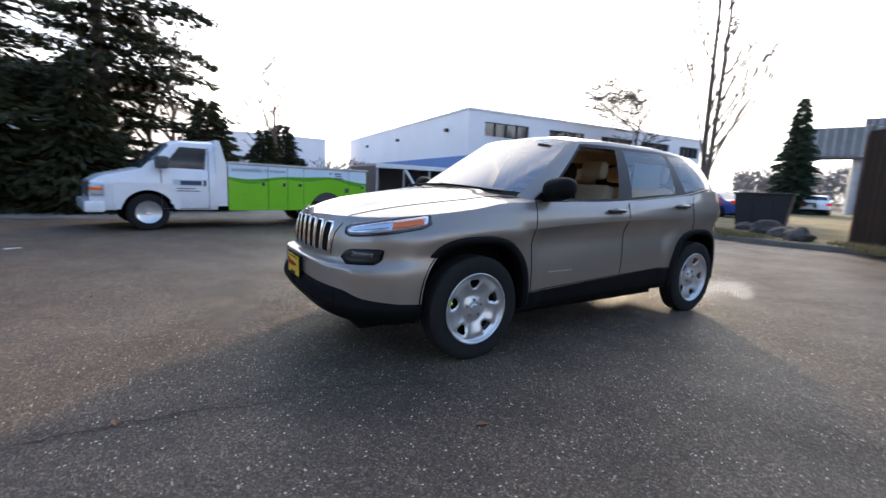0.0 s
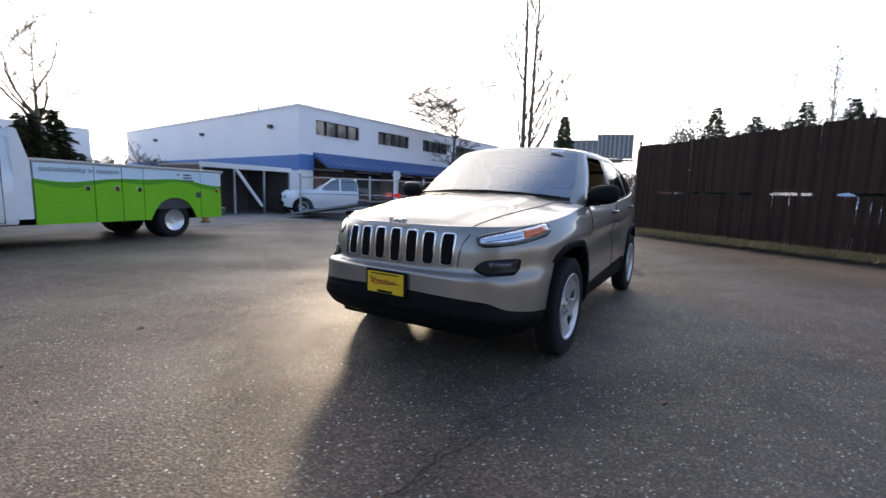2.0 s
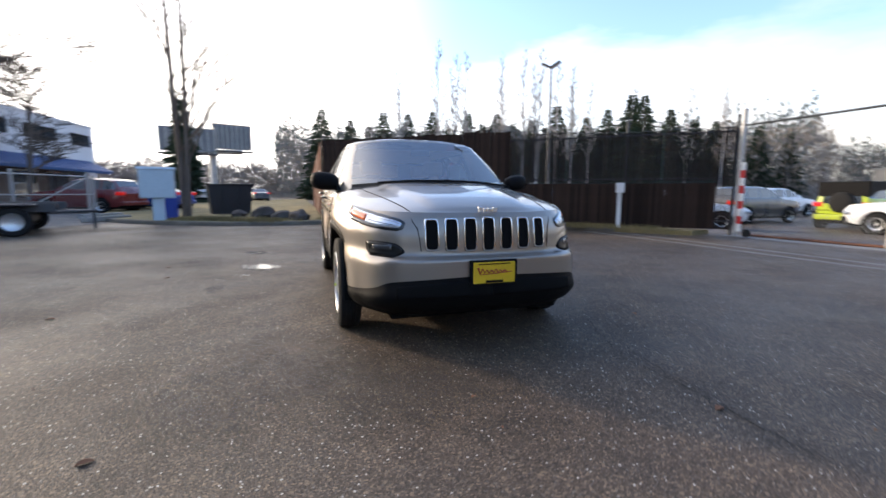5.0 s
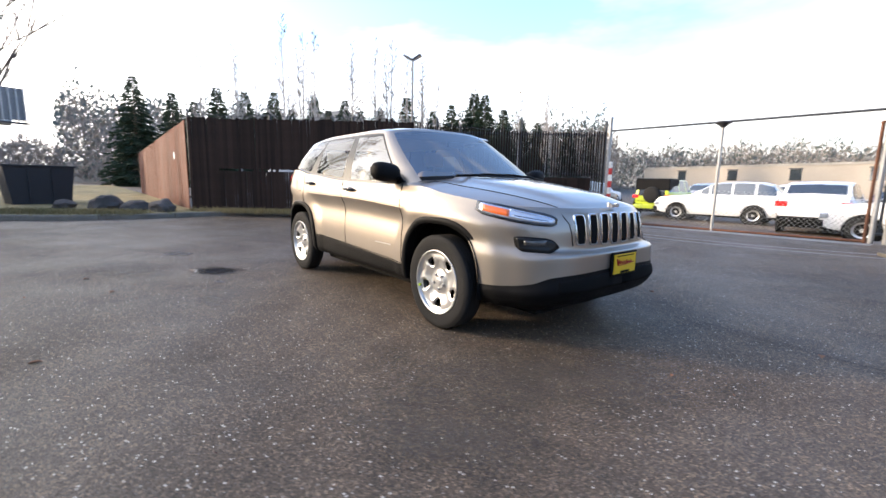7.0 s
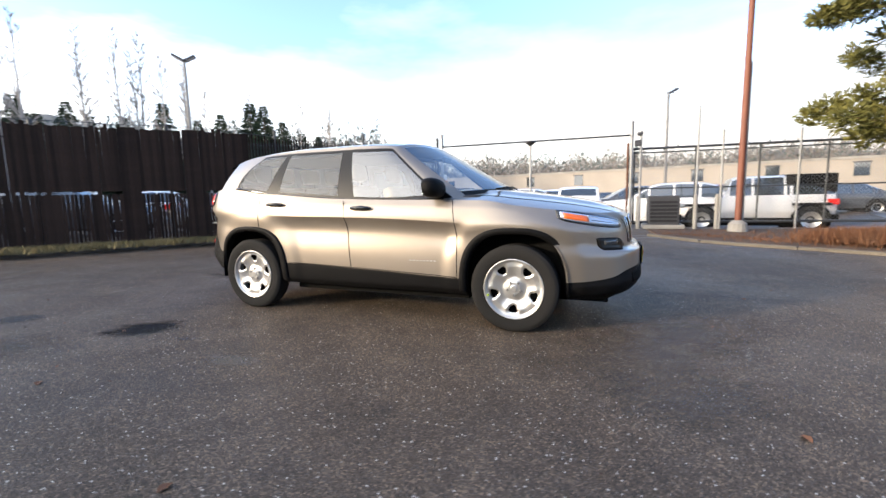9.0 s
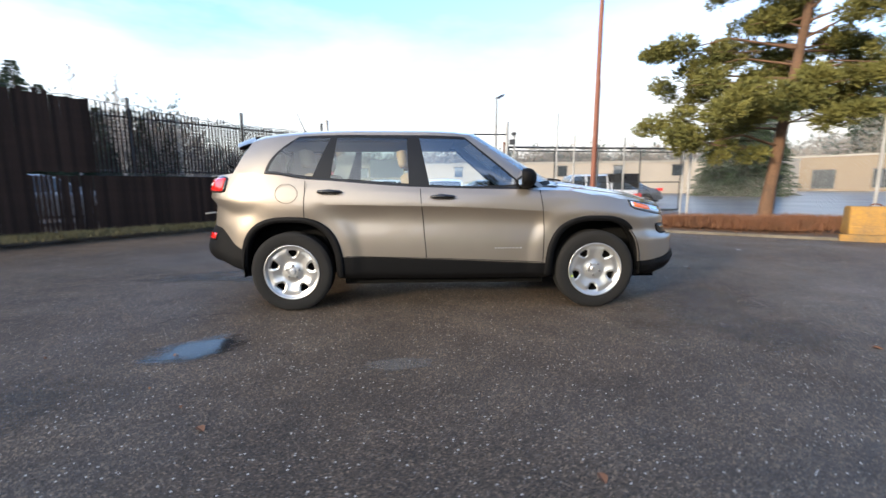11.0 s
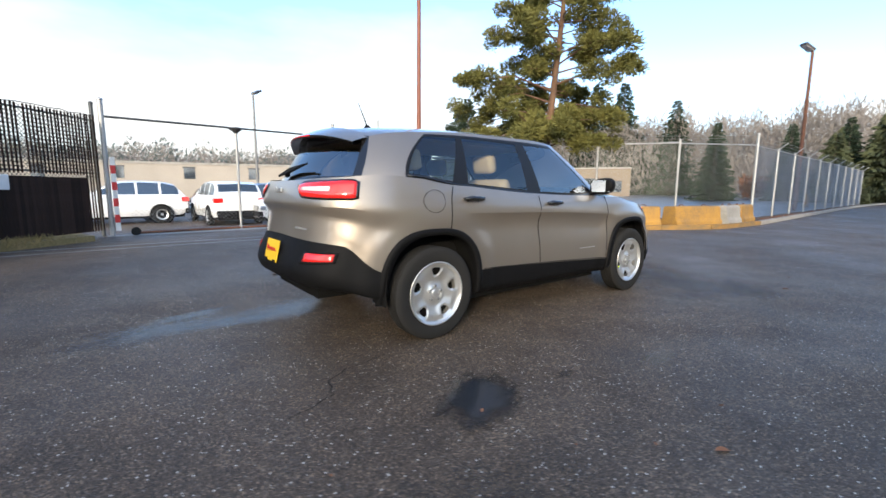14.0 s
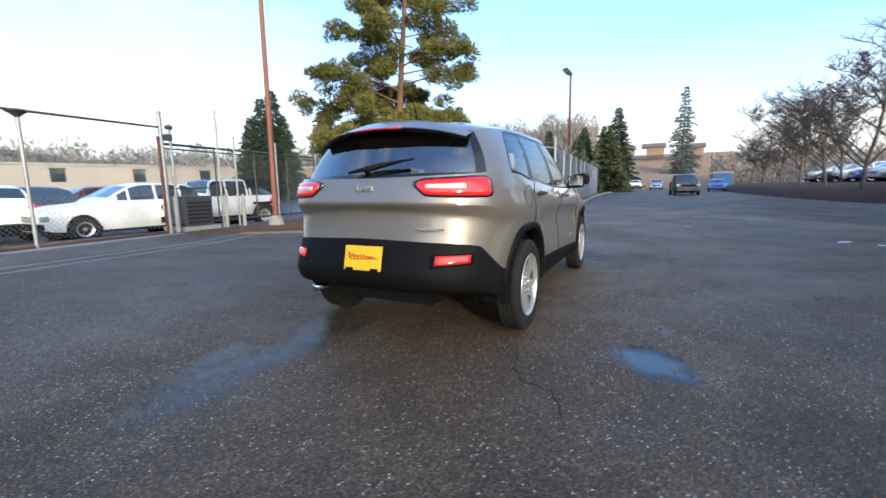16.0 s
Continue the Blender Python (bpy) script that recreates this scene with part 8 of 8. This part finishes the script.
def hill(name, az0, az1, dist, far, height, seed, label, mat=None):
    """A long rise of ground behind everything."""
    v, f, n = [], [], 60
    for i in range(n + 1):
        a = radians(az0 + (az1 - az0) * i / n)
        h = height * (.75 + .25 * math.sin(a * 9 + seed) + .08 * math.sin(a * 31)) * min(1, i / 22, (n - i) / 12)
        for d, k in ((dist, -.02), (dist + (far - dist) * .35, .55), (dist + (far - dist) * .7, .95), (far, 1.0)):
            v.append((d * math.cos(a), d * math.sin(a), h * k))
    for i in range(n):
        for j in range(3):
            f.append((i * 4 + j, i * 4 + j + 1, i * 4 + j + 5, i * 4 + j + 4))
    return tagged(mpart(name, mesh_of(name, v, f, mat or HILL)), label, "hill", kind="structure")


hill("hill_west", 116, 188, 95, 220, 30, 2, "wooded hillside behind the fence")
woods("wood_west", 118, 184, 76, 40, 14.5, 50000, HAZE_TINTED_TWIG, 81, "grey-brown leafless wood on the slope", .6, .11, .8)
woods("wood_west_green", 120, 184, 96, 40, 20.0, 36000, HAZE_TINTED_GREEN, 82, "dark green trees within the wood", .5, .2, .9)
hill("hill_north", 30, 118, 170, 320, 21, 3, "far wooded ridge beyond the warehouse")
woods("wood_north", 36, 120, 105, 50, 12.5, 85000, HAZE_TINTED_TWIG, 83, "brown leafless wood beyond the warehouse", .6, .11, .7)
woods("wood_north_green", 40, 118, 112, 60, 13.5, 26000, HAZE_TINTED_GREEN, 84, "dark green trees in the far wood", .4, .18, .9)
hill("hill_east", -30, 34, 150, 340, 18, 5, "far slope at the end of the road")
woods("wood_east", 6, 40, 118, 40, 23, 70000, HAZE_TINTED_TWIG, 85, "brown leafless trees beyond the tan building", .4, .07, 1.3)
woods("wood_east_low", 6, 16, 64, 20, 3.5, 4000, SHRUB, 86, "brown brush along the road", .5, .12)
woods("wood_road_end", -12, 9, 150, 30, 5.0, 14000, HAZE_TINTED_TWIG, 88, "hazy brown leafless trees at the end of the road", .6, .11, .7)
woods("wood_southwest", 184, 203, 88, 40, 8.0, 14000, HAZE_TINTED_TWIG, 90, "hazy leafless trees beyond the billboards", .6, .10, .9)
woods("wood_southeast", -40, -7, 88, 40, 8.0, 24000, HAZE_TINTED_TWIG, 89, "hazy leafless trees behind the higher lot", .6, .10, .9)
woods("wood_south", -130, -60, 60, 40, 5.0, 8000, HAZE_TINTED_TWIG, 87, "leafless trees south of the yard", .6, .10, .9)
for k, (az, dist, h) in enumerate([(52.6, 52, 9.0), (51.2, 54, 11.5), (50.0, 52, 12.0), (48.6, 56, 10.0), (42.2, 130, 27), (33.5, 130, 31), (30.5, 132, 31), (31.8, 128, 19), (35.5, 130, 19), (28.5, 130, 18), (24.8, 125, 24), (38.5, 132, 20), (26.5, 128, 16), (20.8, 62, 9.5), (14.2, 64, 9.0), (9.8, 62, 9.0), (5.2, 100, 17.5)]):
    plant("conifer", far_fir[k % 3], pose(dist * math.cos(radians(az)) - 2.5, dist * math.sin(radians(az)) - 3.5, 0, 0, 0, k * 57) @ Matrix.Scale(h / 12, 4), "conifer beyond the chain-link fence", group="conifers beyond the lot")
cedar = fir_meshes(8.5, 3.0, 91, CEDAR_LEAF, BARK, layers=38, density=.95, spray=.62, bare=.0)
for k, (x, y, s) in enumerate([(58, 4.2, 1.05), (63, 4.4, .9), (56, 7.6, .85), (62, 8.0, 1.0), (70, 4.0, .8), (48.8, 4.8, .4)]):
    plant("cedar", cedar, pose(x, y, 0, 0, 0, k * 49) @ Matrix.Scale(s, 4), "bushy olive green conifer beside the road", group="roadside conifers")
hazy_fir = fir_meshes(12, 3.0, 66, HAZE_TINTED_GREEN, BARK, layers=30, density=.7, spray=.42, bare=.0, ragged=.4, fat=.2)
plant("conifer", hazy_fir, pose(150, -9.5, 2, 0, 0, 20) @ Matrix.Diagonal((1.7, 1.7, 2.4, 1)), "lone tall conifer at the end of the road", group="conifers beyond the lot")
# planted mound with street trees across the road, and the higher lot behind it
b = bmesh.new()
rows = []
for x, y in [(18.5, -13.4), (21, -11.6), (24, -10.5), (33, -9.6), (46, -9.2), (60, -9.6), (75, -11)]:
    rows.append([b.verts.new((x, y - d, z)) for d, z in ((0, -.02), (.15, .14), (1.0, .55), (2.6, .85), (6, .95), (7, .90))])
for p_, q_ in zip(rows, rows[1:]):
    for j in range(5):
        b.faces.new((p_[j], p_[j + 1], q_[j + 1], q_[j]))
bmesh.ops.recalc_face_normals(b, faces=b.faces[:])
tagged(part("planted_bed", b, MULCH, smooth=True), "planted mound of red-brown mulch", "bed", kind="structure")
flat_sheet("upper_lot", [(16, -19.0), (18.5, -18.0), (75, -16), (90, -60), (10, -60)], .9, WET, "higher wet lot behind the planted mound", "pavement", thick=1.0)
for k, (az, d, h) in enumerate([(-18.2, 30, 7.4), (-15.6, 37, 7.2), (-13.6, 43, 7.6), (-12.0, 50, 7.6), (-10.6, 58, 7.8), (-9.4, 68, 8.0), (-16.8, 45, 7.5), (-14.2, 56, 8.0), (-20.5, 32, 7.6), (-11.4, 74, 8.4)]):
    bare_tree("street_tree", pose(-4.57 + d * math.cos(radians(az)), -1.75 + d * math.sin(radians(az)), .6), "leafless spreading street tree in the planted mound", h, 101 + k, STREET_BARK, "street trees on the mound", spread=.85, depth=4, fork=5, trunk=.10, up=.4, low=.18)


# ---- far buildings ----
def far_building(name, m, L, D, H, mat, label, openings, roof=None):
    """A plain long building; openings: (x, z, width, height) on its front, which faces -y."""
    ob = thing(name, m, label, "building")
    bm = bmesh.new()
    add_box(bm, 0, 0, 0, L, D, H)
    part("wall", bm, mat, ob)
    bm = bmesh.new()
    add_box(bm, -.1, -.1, H, L + .1, D + .1, H + .25)
    part("roof_edge", bm, roof or CONCRETE, ob)
    for x, z, w, h in openings:
        win = thing("window", pose(x, 0, z))
        win.parent = ob
        bm = bmesh.new()
        add_box(bm, 0, -.05, 0, w, .02, h)
        part("pane", bm, DARK_GLASS, win)
        bm = bmesh.new()
        add_box(bm, -.1, -.12, h, w + .1, .02, h + .15)
        part("lintel", bm, FRAME_DARK, win)
    return ob


# beige warehouse across the yard, long front towards the lot
far_building("warehouse", pose(-30, 66, 0, 0, 0, -14), 78, 30, 4.0, BEIGE_WALL, "long beige warehouse behind the car yard",
             [(6 + 7.2 * k, 2.3, 1.2, 1.3) for k in range(10)])
far_building("tan_building", pose(60, 74, 0, 0, 0, -57), 37, 22, 5.6, TAN_WALL, "low tan commercial building across the wet lot",
             [(3, .8, 3.2, 2.4), (9.2, .4, 3.0, 3.0), (16.6, .6, 3.6, 2.8), (22.6, .2, 1.4, 2.6), (26, .6, 5.0, 2.9), (33, .8, 2.4, 2.2)])
house = far_building("hill_house", pose(186, -5, 11.5, 0, 0, 88), 10, 10, 5, HOUSE_TAN, "tan houses on the slope above the road", [(1.5 + 3.5 * k, 2, 1.6, 1.8) for k in range(3)], HOUSE_ROOF)
bm = bmesh.new()
add_prism(bm, [(-1, 5.2), (5, 8.0), (11, 5.2)], -1, 13, "yz")
part("roof", bm, HOUSE_ROOF, house)
house.scale = (.6, .6, .6)
for x, y, z, w in ((184, -18, 10.5, 12), (200, 6, 12, 9)):
    other = far_building("hill_house", pose(x, y, z, 0, 0, 86), w, 10, 5.5, HOUSE_TAN, "tan house with a brown roof on the slope", [(1.5 + 3.2 * k, 2, 1.5, 1.8) for k in range(int(w / 4))], HOUSE_ROOF)
    bm = bmesh.new()
    add_prism(bm, [(-1, 5.7), (5, 8.2), (11, 5.7)], -1, w + 1, "yz")
    part("roof", bm, HOUSE_ROOF, other)
    other.scale = (.6, .6, .6)
far_building("blue_shed", pose(88, -14.5, 0, 0, 0, 80), 2.6, 5, 2.6, AWNING, "blue metal shed beyond the street trees", [(.4, .2, 1.6, 2.0)])
b = bmesh.new()
add_prism(b, [(96, -.1), (118, 1.6), (150, 4.0), (200, 13), (200, -.1)], -30, 12, "xz")
tagged(part("earth_bank", b, RUBBLE), "orange-brown bare earth bank at the road's end", "bank", kind="structure")
far_building("south_hall", pose(42, -38, .8, 0, 0, 158), 38, 20, 5.0, WALL_WHITE, "pale hall behind the street trees", [(4 + 6 * k, 1, 3, 2.2) for k in range(5)])


# ---- billboards on their gantry ----
def build_billboards():
    ob = thing("billboards", pose(0, 0, 0), "two large billboards seen from behind on a tall post", "billboard")
    for (x0, y0), (x1, y1), z0, z1 in (((-55, -17.5), (-56.5, -11.8), 6.0, 8.9), ((-57.5, -12.2), (-59.2, -7.9), 6.6, 9.8)):
        p, q = Vector((x0, y0, 0)), Vector((x1, y1, 0))
        turn = math.degrees(math.atan2(q.y - p.y, q.x - p.x))
        L = (q - p).length
        face = thing("board", pose(x0, y0, 0, 0, 0, turn))
        face.parent = ob
        bm = bmesh.new()
        add_box(bm, 0, -.1, z0, L, .1, z1)
        part("panel", bm, SIGN_BACK, face)
        for k in range(9):
            bm = bmesh.new()
            add_box(bm, L * k / 8 - .06, -.3, z0 - .2, L * k / 8 + .06, .35, z1 + .15)
            part("strut", bm, GALV, face)
        bm = bmesh.new()
        add_box(bm, -.3, -.5, z0 - .35, L + .3, .6, z0 - .2)
        add_box(bm, -.3, .45, z0 + .5, L + .3, .5, z0 + .56)
        part("catwalk", bm, FRAME_DARK, face)
    bm = bmesh.new()
    add_tube(bm, [(-57.5, -12.3, 0), (-57.5, -12.3, 6.6)], .45, 16)
    add_tube(bm, [(-56, -16, 6.1), (-58.8, -9, 6.3)], .3, 12)
    part("mast", bm, GALV, ob)


build_billboards()


# ---- lamps and poles ----
def flood_lamp(x, y, h, turn, label, two=True):
    ob = thing("flood_lamp", pose(x, y, 0, 0, 0, turn), label, "lamp", "yard flood lamps")
    bm = bmesh.new()
    add_tube(bm, [(0, 0, 0), (0, 0, h)], [.11, .075], 10)
    part("mast", bm, RUST if "rusty" in label else MAST, ob)
    bm = bmesh.new()
    add_tube(bm, [(-.42 if two else -.1, 0, h + .02), (.42, 0, h + .02)], .04, 8)
    part("cross_arm", bm, MAST, ob)
    for s in (1, -1) if two else (1,):
        head = thing("lamp_head", pose(s * .35, 0, h + .1, 0, -s * 28, 0))
        head.parent = ob
        bm = bmesh.new()
        add_box(bm, -.35, -.22, -.06, .35, .22, .08, bevel=.04)
        part("housing", bm, FRAME_DARK, head)
        bm = bmesh.new()
        add_box(bm, -.28, -.18, -.075, .28, .18, -.06)
        part("lens", bm, CLEAR_LENS, head)
    return ob


flood_lamp(-23.5, 16.1, 10.1, 40, "twin yard flood lamp on a thin mast")
flood_lamp(5.5, 31.0, 8.1, 30, "yard flood lamp on a thin mast", False)
flood_lamp(28.1, 3.9, 8.9, 150, "road lamp on a rusty mast", False)

pole = thing("orange_pole", pose(5.02, 8.69, 0), "tall faded orange wooden pole with a concrete foot", "pole")
bm = bmesh.new()
add_tube(bm, [(0, 0, 0), (0.02, 0, 4), (.05, 0, 13)], [.078, .070, .05], 14)
part("shaft", bm, ORANGE_POLE, pole, angle=40)
bm = bmesh.new()
add_tube(bm, [(.11, .05, .3), (.11, .05, 4.2)], .022, 8)
part("cable_pipe", bm, GALV, pole, "pale cable pipe")
bm = bmesh.new()
add_lathe(bm, [(.24, 0), (.20, .25), (.10, .33)], 14, "z")
part("foot", bm, CONCRETE, pole)


# ---- things on the west verge ----
box_ = thing("post_box", pose(-11.55, -5.75, .1, 0, 0, 8), "pale blue cluster mailbox on a pedestal", "mailbox")
bm = bmesh.new()
add_box(bm, -.22, -.48, .75, .22, .48, 1.68, bevel=.03)
part("cabinet", bm, PALE_BOX, box_)
bm = bmesh.new()
add_prism(bm, [(-.26, 1.68), (.26, 1.68), (.2, 1.76), (-.2, 1.76)], -.52, .52, "xz")
part("lid", bm, PALE_BOX, box_)
bm = bmesh.new()
add_box(bm, -.14, -.16, 0, .14, .16, .75, bevel=.02)
part("pedestal", bm, PALE_BOX, box_)
for k in range(4):
    for j in range(3):
        bm = bmesh.new()
        add_box(bm, .22, -.44 + j * .3, .80 + k * .21, .232, -.17 + j * .3, .98 + k * .21, bevel=.004)
        part("mail_door", bm, PALE_BOX, box_)
bm = bmesh.new()
add_box(bm, -.3, -.3, 0, .3, .3, .95, bevel=.05)
blue = part("blue_bin", bm, BLUE_BIN)
blue.matrix_world = pose(-13.0, -5.9, .1, 0, 0, 20)
tagged(blue, "dark blue plastic bin behind the mailbox", "bin")
dump = thing("black_skip", pose(-16.6, -4.4, .1, 0, 0, 15), "black steel waste container on the verge", "waste container")
bm = bmesh.new()
add_prism(bm, [(-.75, 0), (.75, 0), (.9, 1.25), (-.9, 1.25)], -.65, .65, "yz")
part("bin_body", bm, BLACK_BIN, dump)
bm = bmesh.new()
add_box(bm, -.7, -.95, 1.25, .7, .95, 1.31, bevel=.02)
part("bin_lid", bm, BLACK_BIN, dump)
for s in (-.3, .3):
    bm = bmesh.new()
    add_box(bm, .65, s - .03, .1, .70, s + .03, 1.15)
    part("bin_rib", bm, BLACK_BIN, dump)


def rock(x, y, r, seed):
    rng = random.Random(seed)
    bm = bmesh.new()
    bmesh.ops.create_icosphere(bm, subdivisions=3, radius=1)
    off = Vector((rng.random() * 50, rng.random() * 50, 0))
    for v in bm.verts:
        v.co = Vector((v.co.x * r * 1.25, v.co.y * r, v.co.z * r * .72)) * (1 + .35 * noise.noise(v.co * 1.4 + off) + .12 * noise.noise(v.co * 4 + off))
    ob = part("rock", bm, ROCK, angle=30)
    ob.matrix_world = pose(x, y, .1 + r * .35, 0, 0, rng.random() * 360)
    tagged(ob, "dark rough landscape boulder on the dry verge", "rock", "boulders on the verge")


for k, (x, y, r) in enumerate([(-12.4, -2.6, .38), (-11.7, -1.9, .30), (-11.0, -1.35, .33), (-13.4, -3.6, .25)]):
    rock(x, y, r, k)

# keypad on its bent post
key = thing("gate_keypad", pose(-5.03, 7.12, .1, 0, 0, -38), "white bent post with a gate keypad box", "keypad")
bm = bmesh.new()
add_box(bm, -.055, -.055, 0, .055, .055, 1.08, bevel=.008)
add_box(bm, -.055, -.05, 1.0, .30, .05, 1.09, bevel=.008)
part("post", bm, WHITE_FLAT, key)
bm = bmesh.new()
add_box(bm, .18, -.11, .98, .46, .10, 1.24, bevel=.012)
part("keypad_box", bm, WHITE_FLAT, key)
bm = bmesh.new()
add_box(bm, .24, -.118, 1.03, .42, -.108, 1.2)
part("keypad", bm, FRAME_DARK, key)

# hydrant and clutter at the yard's edge
hyd = thing("hydrant", pose(-3.0, -11.6, 0), "yellow fire hydrant at the yard's edge", "hydrant")
bm = bmesh.new()
add_lathe(bm, [(.14, 0), (.14, .06), (.10, .08), (.10, .5), (.13, .52), (.13, .56), (.09, .66), (.03, .72), (0, .73)], 18, "z")
part("barrel", bm, BLOCK_YELLOW, hyd, angle=35)
bm = bmesh.new()
add_tube(bm, [(-.17, 0, .4), (.17, 0, .4)], .05, 10)
part("outlets", bm, BLOCK_YELLOW, hyd)

road_hyd = thing("hydrant", pose(33.5, 4.6, .1), "yellow fire hydrant at the road kerb", "hydrant")
bm = bmesh.new()
add_lathe(bm, [(.16, 0), (.16, .06), (.12, .08), (.12, .6), (.15, .62), (.1, .76), (0, .84)], 14, "z")
part("barrel", bm, BLOCK_YELLOW, road_hyd, angle=35)


# open fenced store beside the building
def build_store():
    st = thing("fenced_store", pose(-9.1, -15.3, 0), "dark open-fronted steel store with a chain-link front", "shed")
    for name, args, mat in (("roof", (0, -3.2, 1.96, 4.2, .1, 2.05), GALV), ("back_wall", (0, -3.2, 0, 4.2, -3.1, 1.96), SHOP_DARK), ("side_wall", (0, -3.1, 0, .08, 0, 1.96), SHOP_DARK), ("side_wall", (4.12, -3.1, 0, 4.2, 0, 1.96), SHOP_DARK), ("fascia", (-.02, 0.1, 1.88, 4.25, .16, 2.08), WHITE_FLAT)):
        bm = bmesh.new()
        add_box(bm, *args)
        part(name, bm, mat, st)
    for x in (0.04, 1.4, 2.8, 4.16):
        bm = bmesh.new()
        add_box(bm, x - .04, 0, 0, x + .04, .08, 1.96)
        part("post", bm, GALV, st)
    bm = bmesh.new()
    add_tube(bm, [(2.9, .3, 1.9), (1.9, .6, .35)], .07, 8)
    part("leaning_beam", bm, WHITE_FLAT, st)
    chain_mesh("chain_mesh", (.1, .04), (4.1, .04), .1, 1.9, st, WIRE_DARK, .09, .004)
    f = thing("yard_fence", pose(0, 0, 0), "low pipe fence and half-open yard gates", "fence")
    pts = [(-8.0, -13.2), (-10.6, -11.6), (-13.2, -10.4), (-15.9, -9.4), (-18.5, -10.2)]
    for x, y in pts:
        post(f, x, y, 0, 1.75, .045)
    for a, c in zip(pts, pts[1:]):
        rail(f, (*a, 1.65), (*c, 1.65), .025)
        rail(f, (*a, .95), (*c, .95), .02)
        rail(f, (*a, .25), (*c, .25), .02)
        chain_mesh("chain_mesh", a, c, .25, 1.65, f, WIRE, .09, .003)
    rail(f, (-13.2, -10.4, .3), (-15.9, -9.4, 1.6), .022)
    for x, y in ((-13.4, -7.9), (-15.6, -8.9)):
        b2 = bmesh.new()
        add_box(b2, -.9, -.12, 0, .9, .12, .18, bevel=.03)
        ob = part("concrete_bumper", b2, CONCRETE)
        ob.matrix_world = pose(x, y, .02, 0, 0, -24)
        tagged(ob, "low concrete wheel stop", "wheel stop", "wheel stops")
    sign = thing("white_post_sign", pose(-12.4, -11.5, 0), "white pump-like post with a small head", "post")
    bm = bmesh.new()
    add_box(bm, -.09, -.09, 0, .09, .09, 1.9, bevel=.02)
    part("post", bm, WHITE_FLAT, sign)
    bm = bmesh.new()
    add_box(bm, -.22, -.10, 1.75, .12, .10, 2.15, bevel=.04)
    part("head", bm, WHITE_FLAT, sign)
    pile = thing("brick_pile", pose(-13.4, -13.2, 0), "low stack of reddish timber and bricks in the yard", "pile")
    rng = random.Random(2)
    for k in range(26):
        bm = bmesh.new()
        add_box(bm, -.9, -.1, 0, .9, .1, .16, m=pose(rng.uniform(-2.4, 2.4), rng.uniform(-.5, .5), .17 * (k % 4), 0, 0, rng.gauss(0, 5)), bevel=.006)
        part("timber", bm, PLANK, pile)


build_store()


# litter on the asphalt
def scrap(x, y, size, seed, mat, name, label, z=.003):
    rng = random.Random(seed)
    bm = bmesh.new()
    ring = [(size * rng.uniform(.6, 1.1) * math.cos(a), size * .6 * rng.uniform(.6, 1.1) * math.sin(a)) for a in np.linspace(0, 2 * math.pi, 9)[:-1]]
    mid = bm.verts.new((0, 0, .012))
    vs = [bm.verts.new((px, py, rng.uniform(0, .014))) for px, py in ring]
    for k in range(8):
        bm.faces.new((mid, vs[k], vs[(k + 1) % 8]))
    ob = part(name, bm, mat)
    ob.matrix_world = pose(x, y, z, 0, 0, rng.random() * 360)
    tagged(ob, label, "litter", "litter on the asphalt")


for k, (x, y, r) in enumerate([(7.8, -2.6, .10), (23.9, 2.1, .09), (5.1, 2.3, .05), (10.0, 1.3, .06), (5.4, -4.9, .16), (5.0, -5.3, .12), (-8.2, 2.6, .06), (4.2, 6.7, .06)]):
    scrap(x, y, r, k, WHITE_FLAT, "paper_scrap", "small pale paper scrap lying on the asphalt")
rng = random.Random(77)
for k in range(26):
    a = rng.uniform(-2.9, .6)
    d = rng.uniform(2.6, 4.3)
    scrap(d * math.cos(a), d * math.sin(a), rng.uniform(.008, .018), 200 + k, rng.choice((LEAF, LEAF, SHRUB, MULCH)), "leaf_scrap", "tiny reddish leaf crumb on the asphalt")
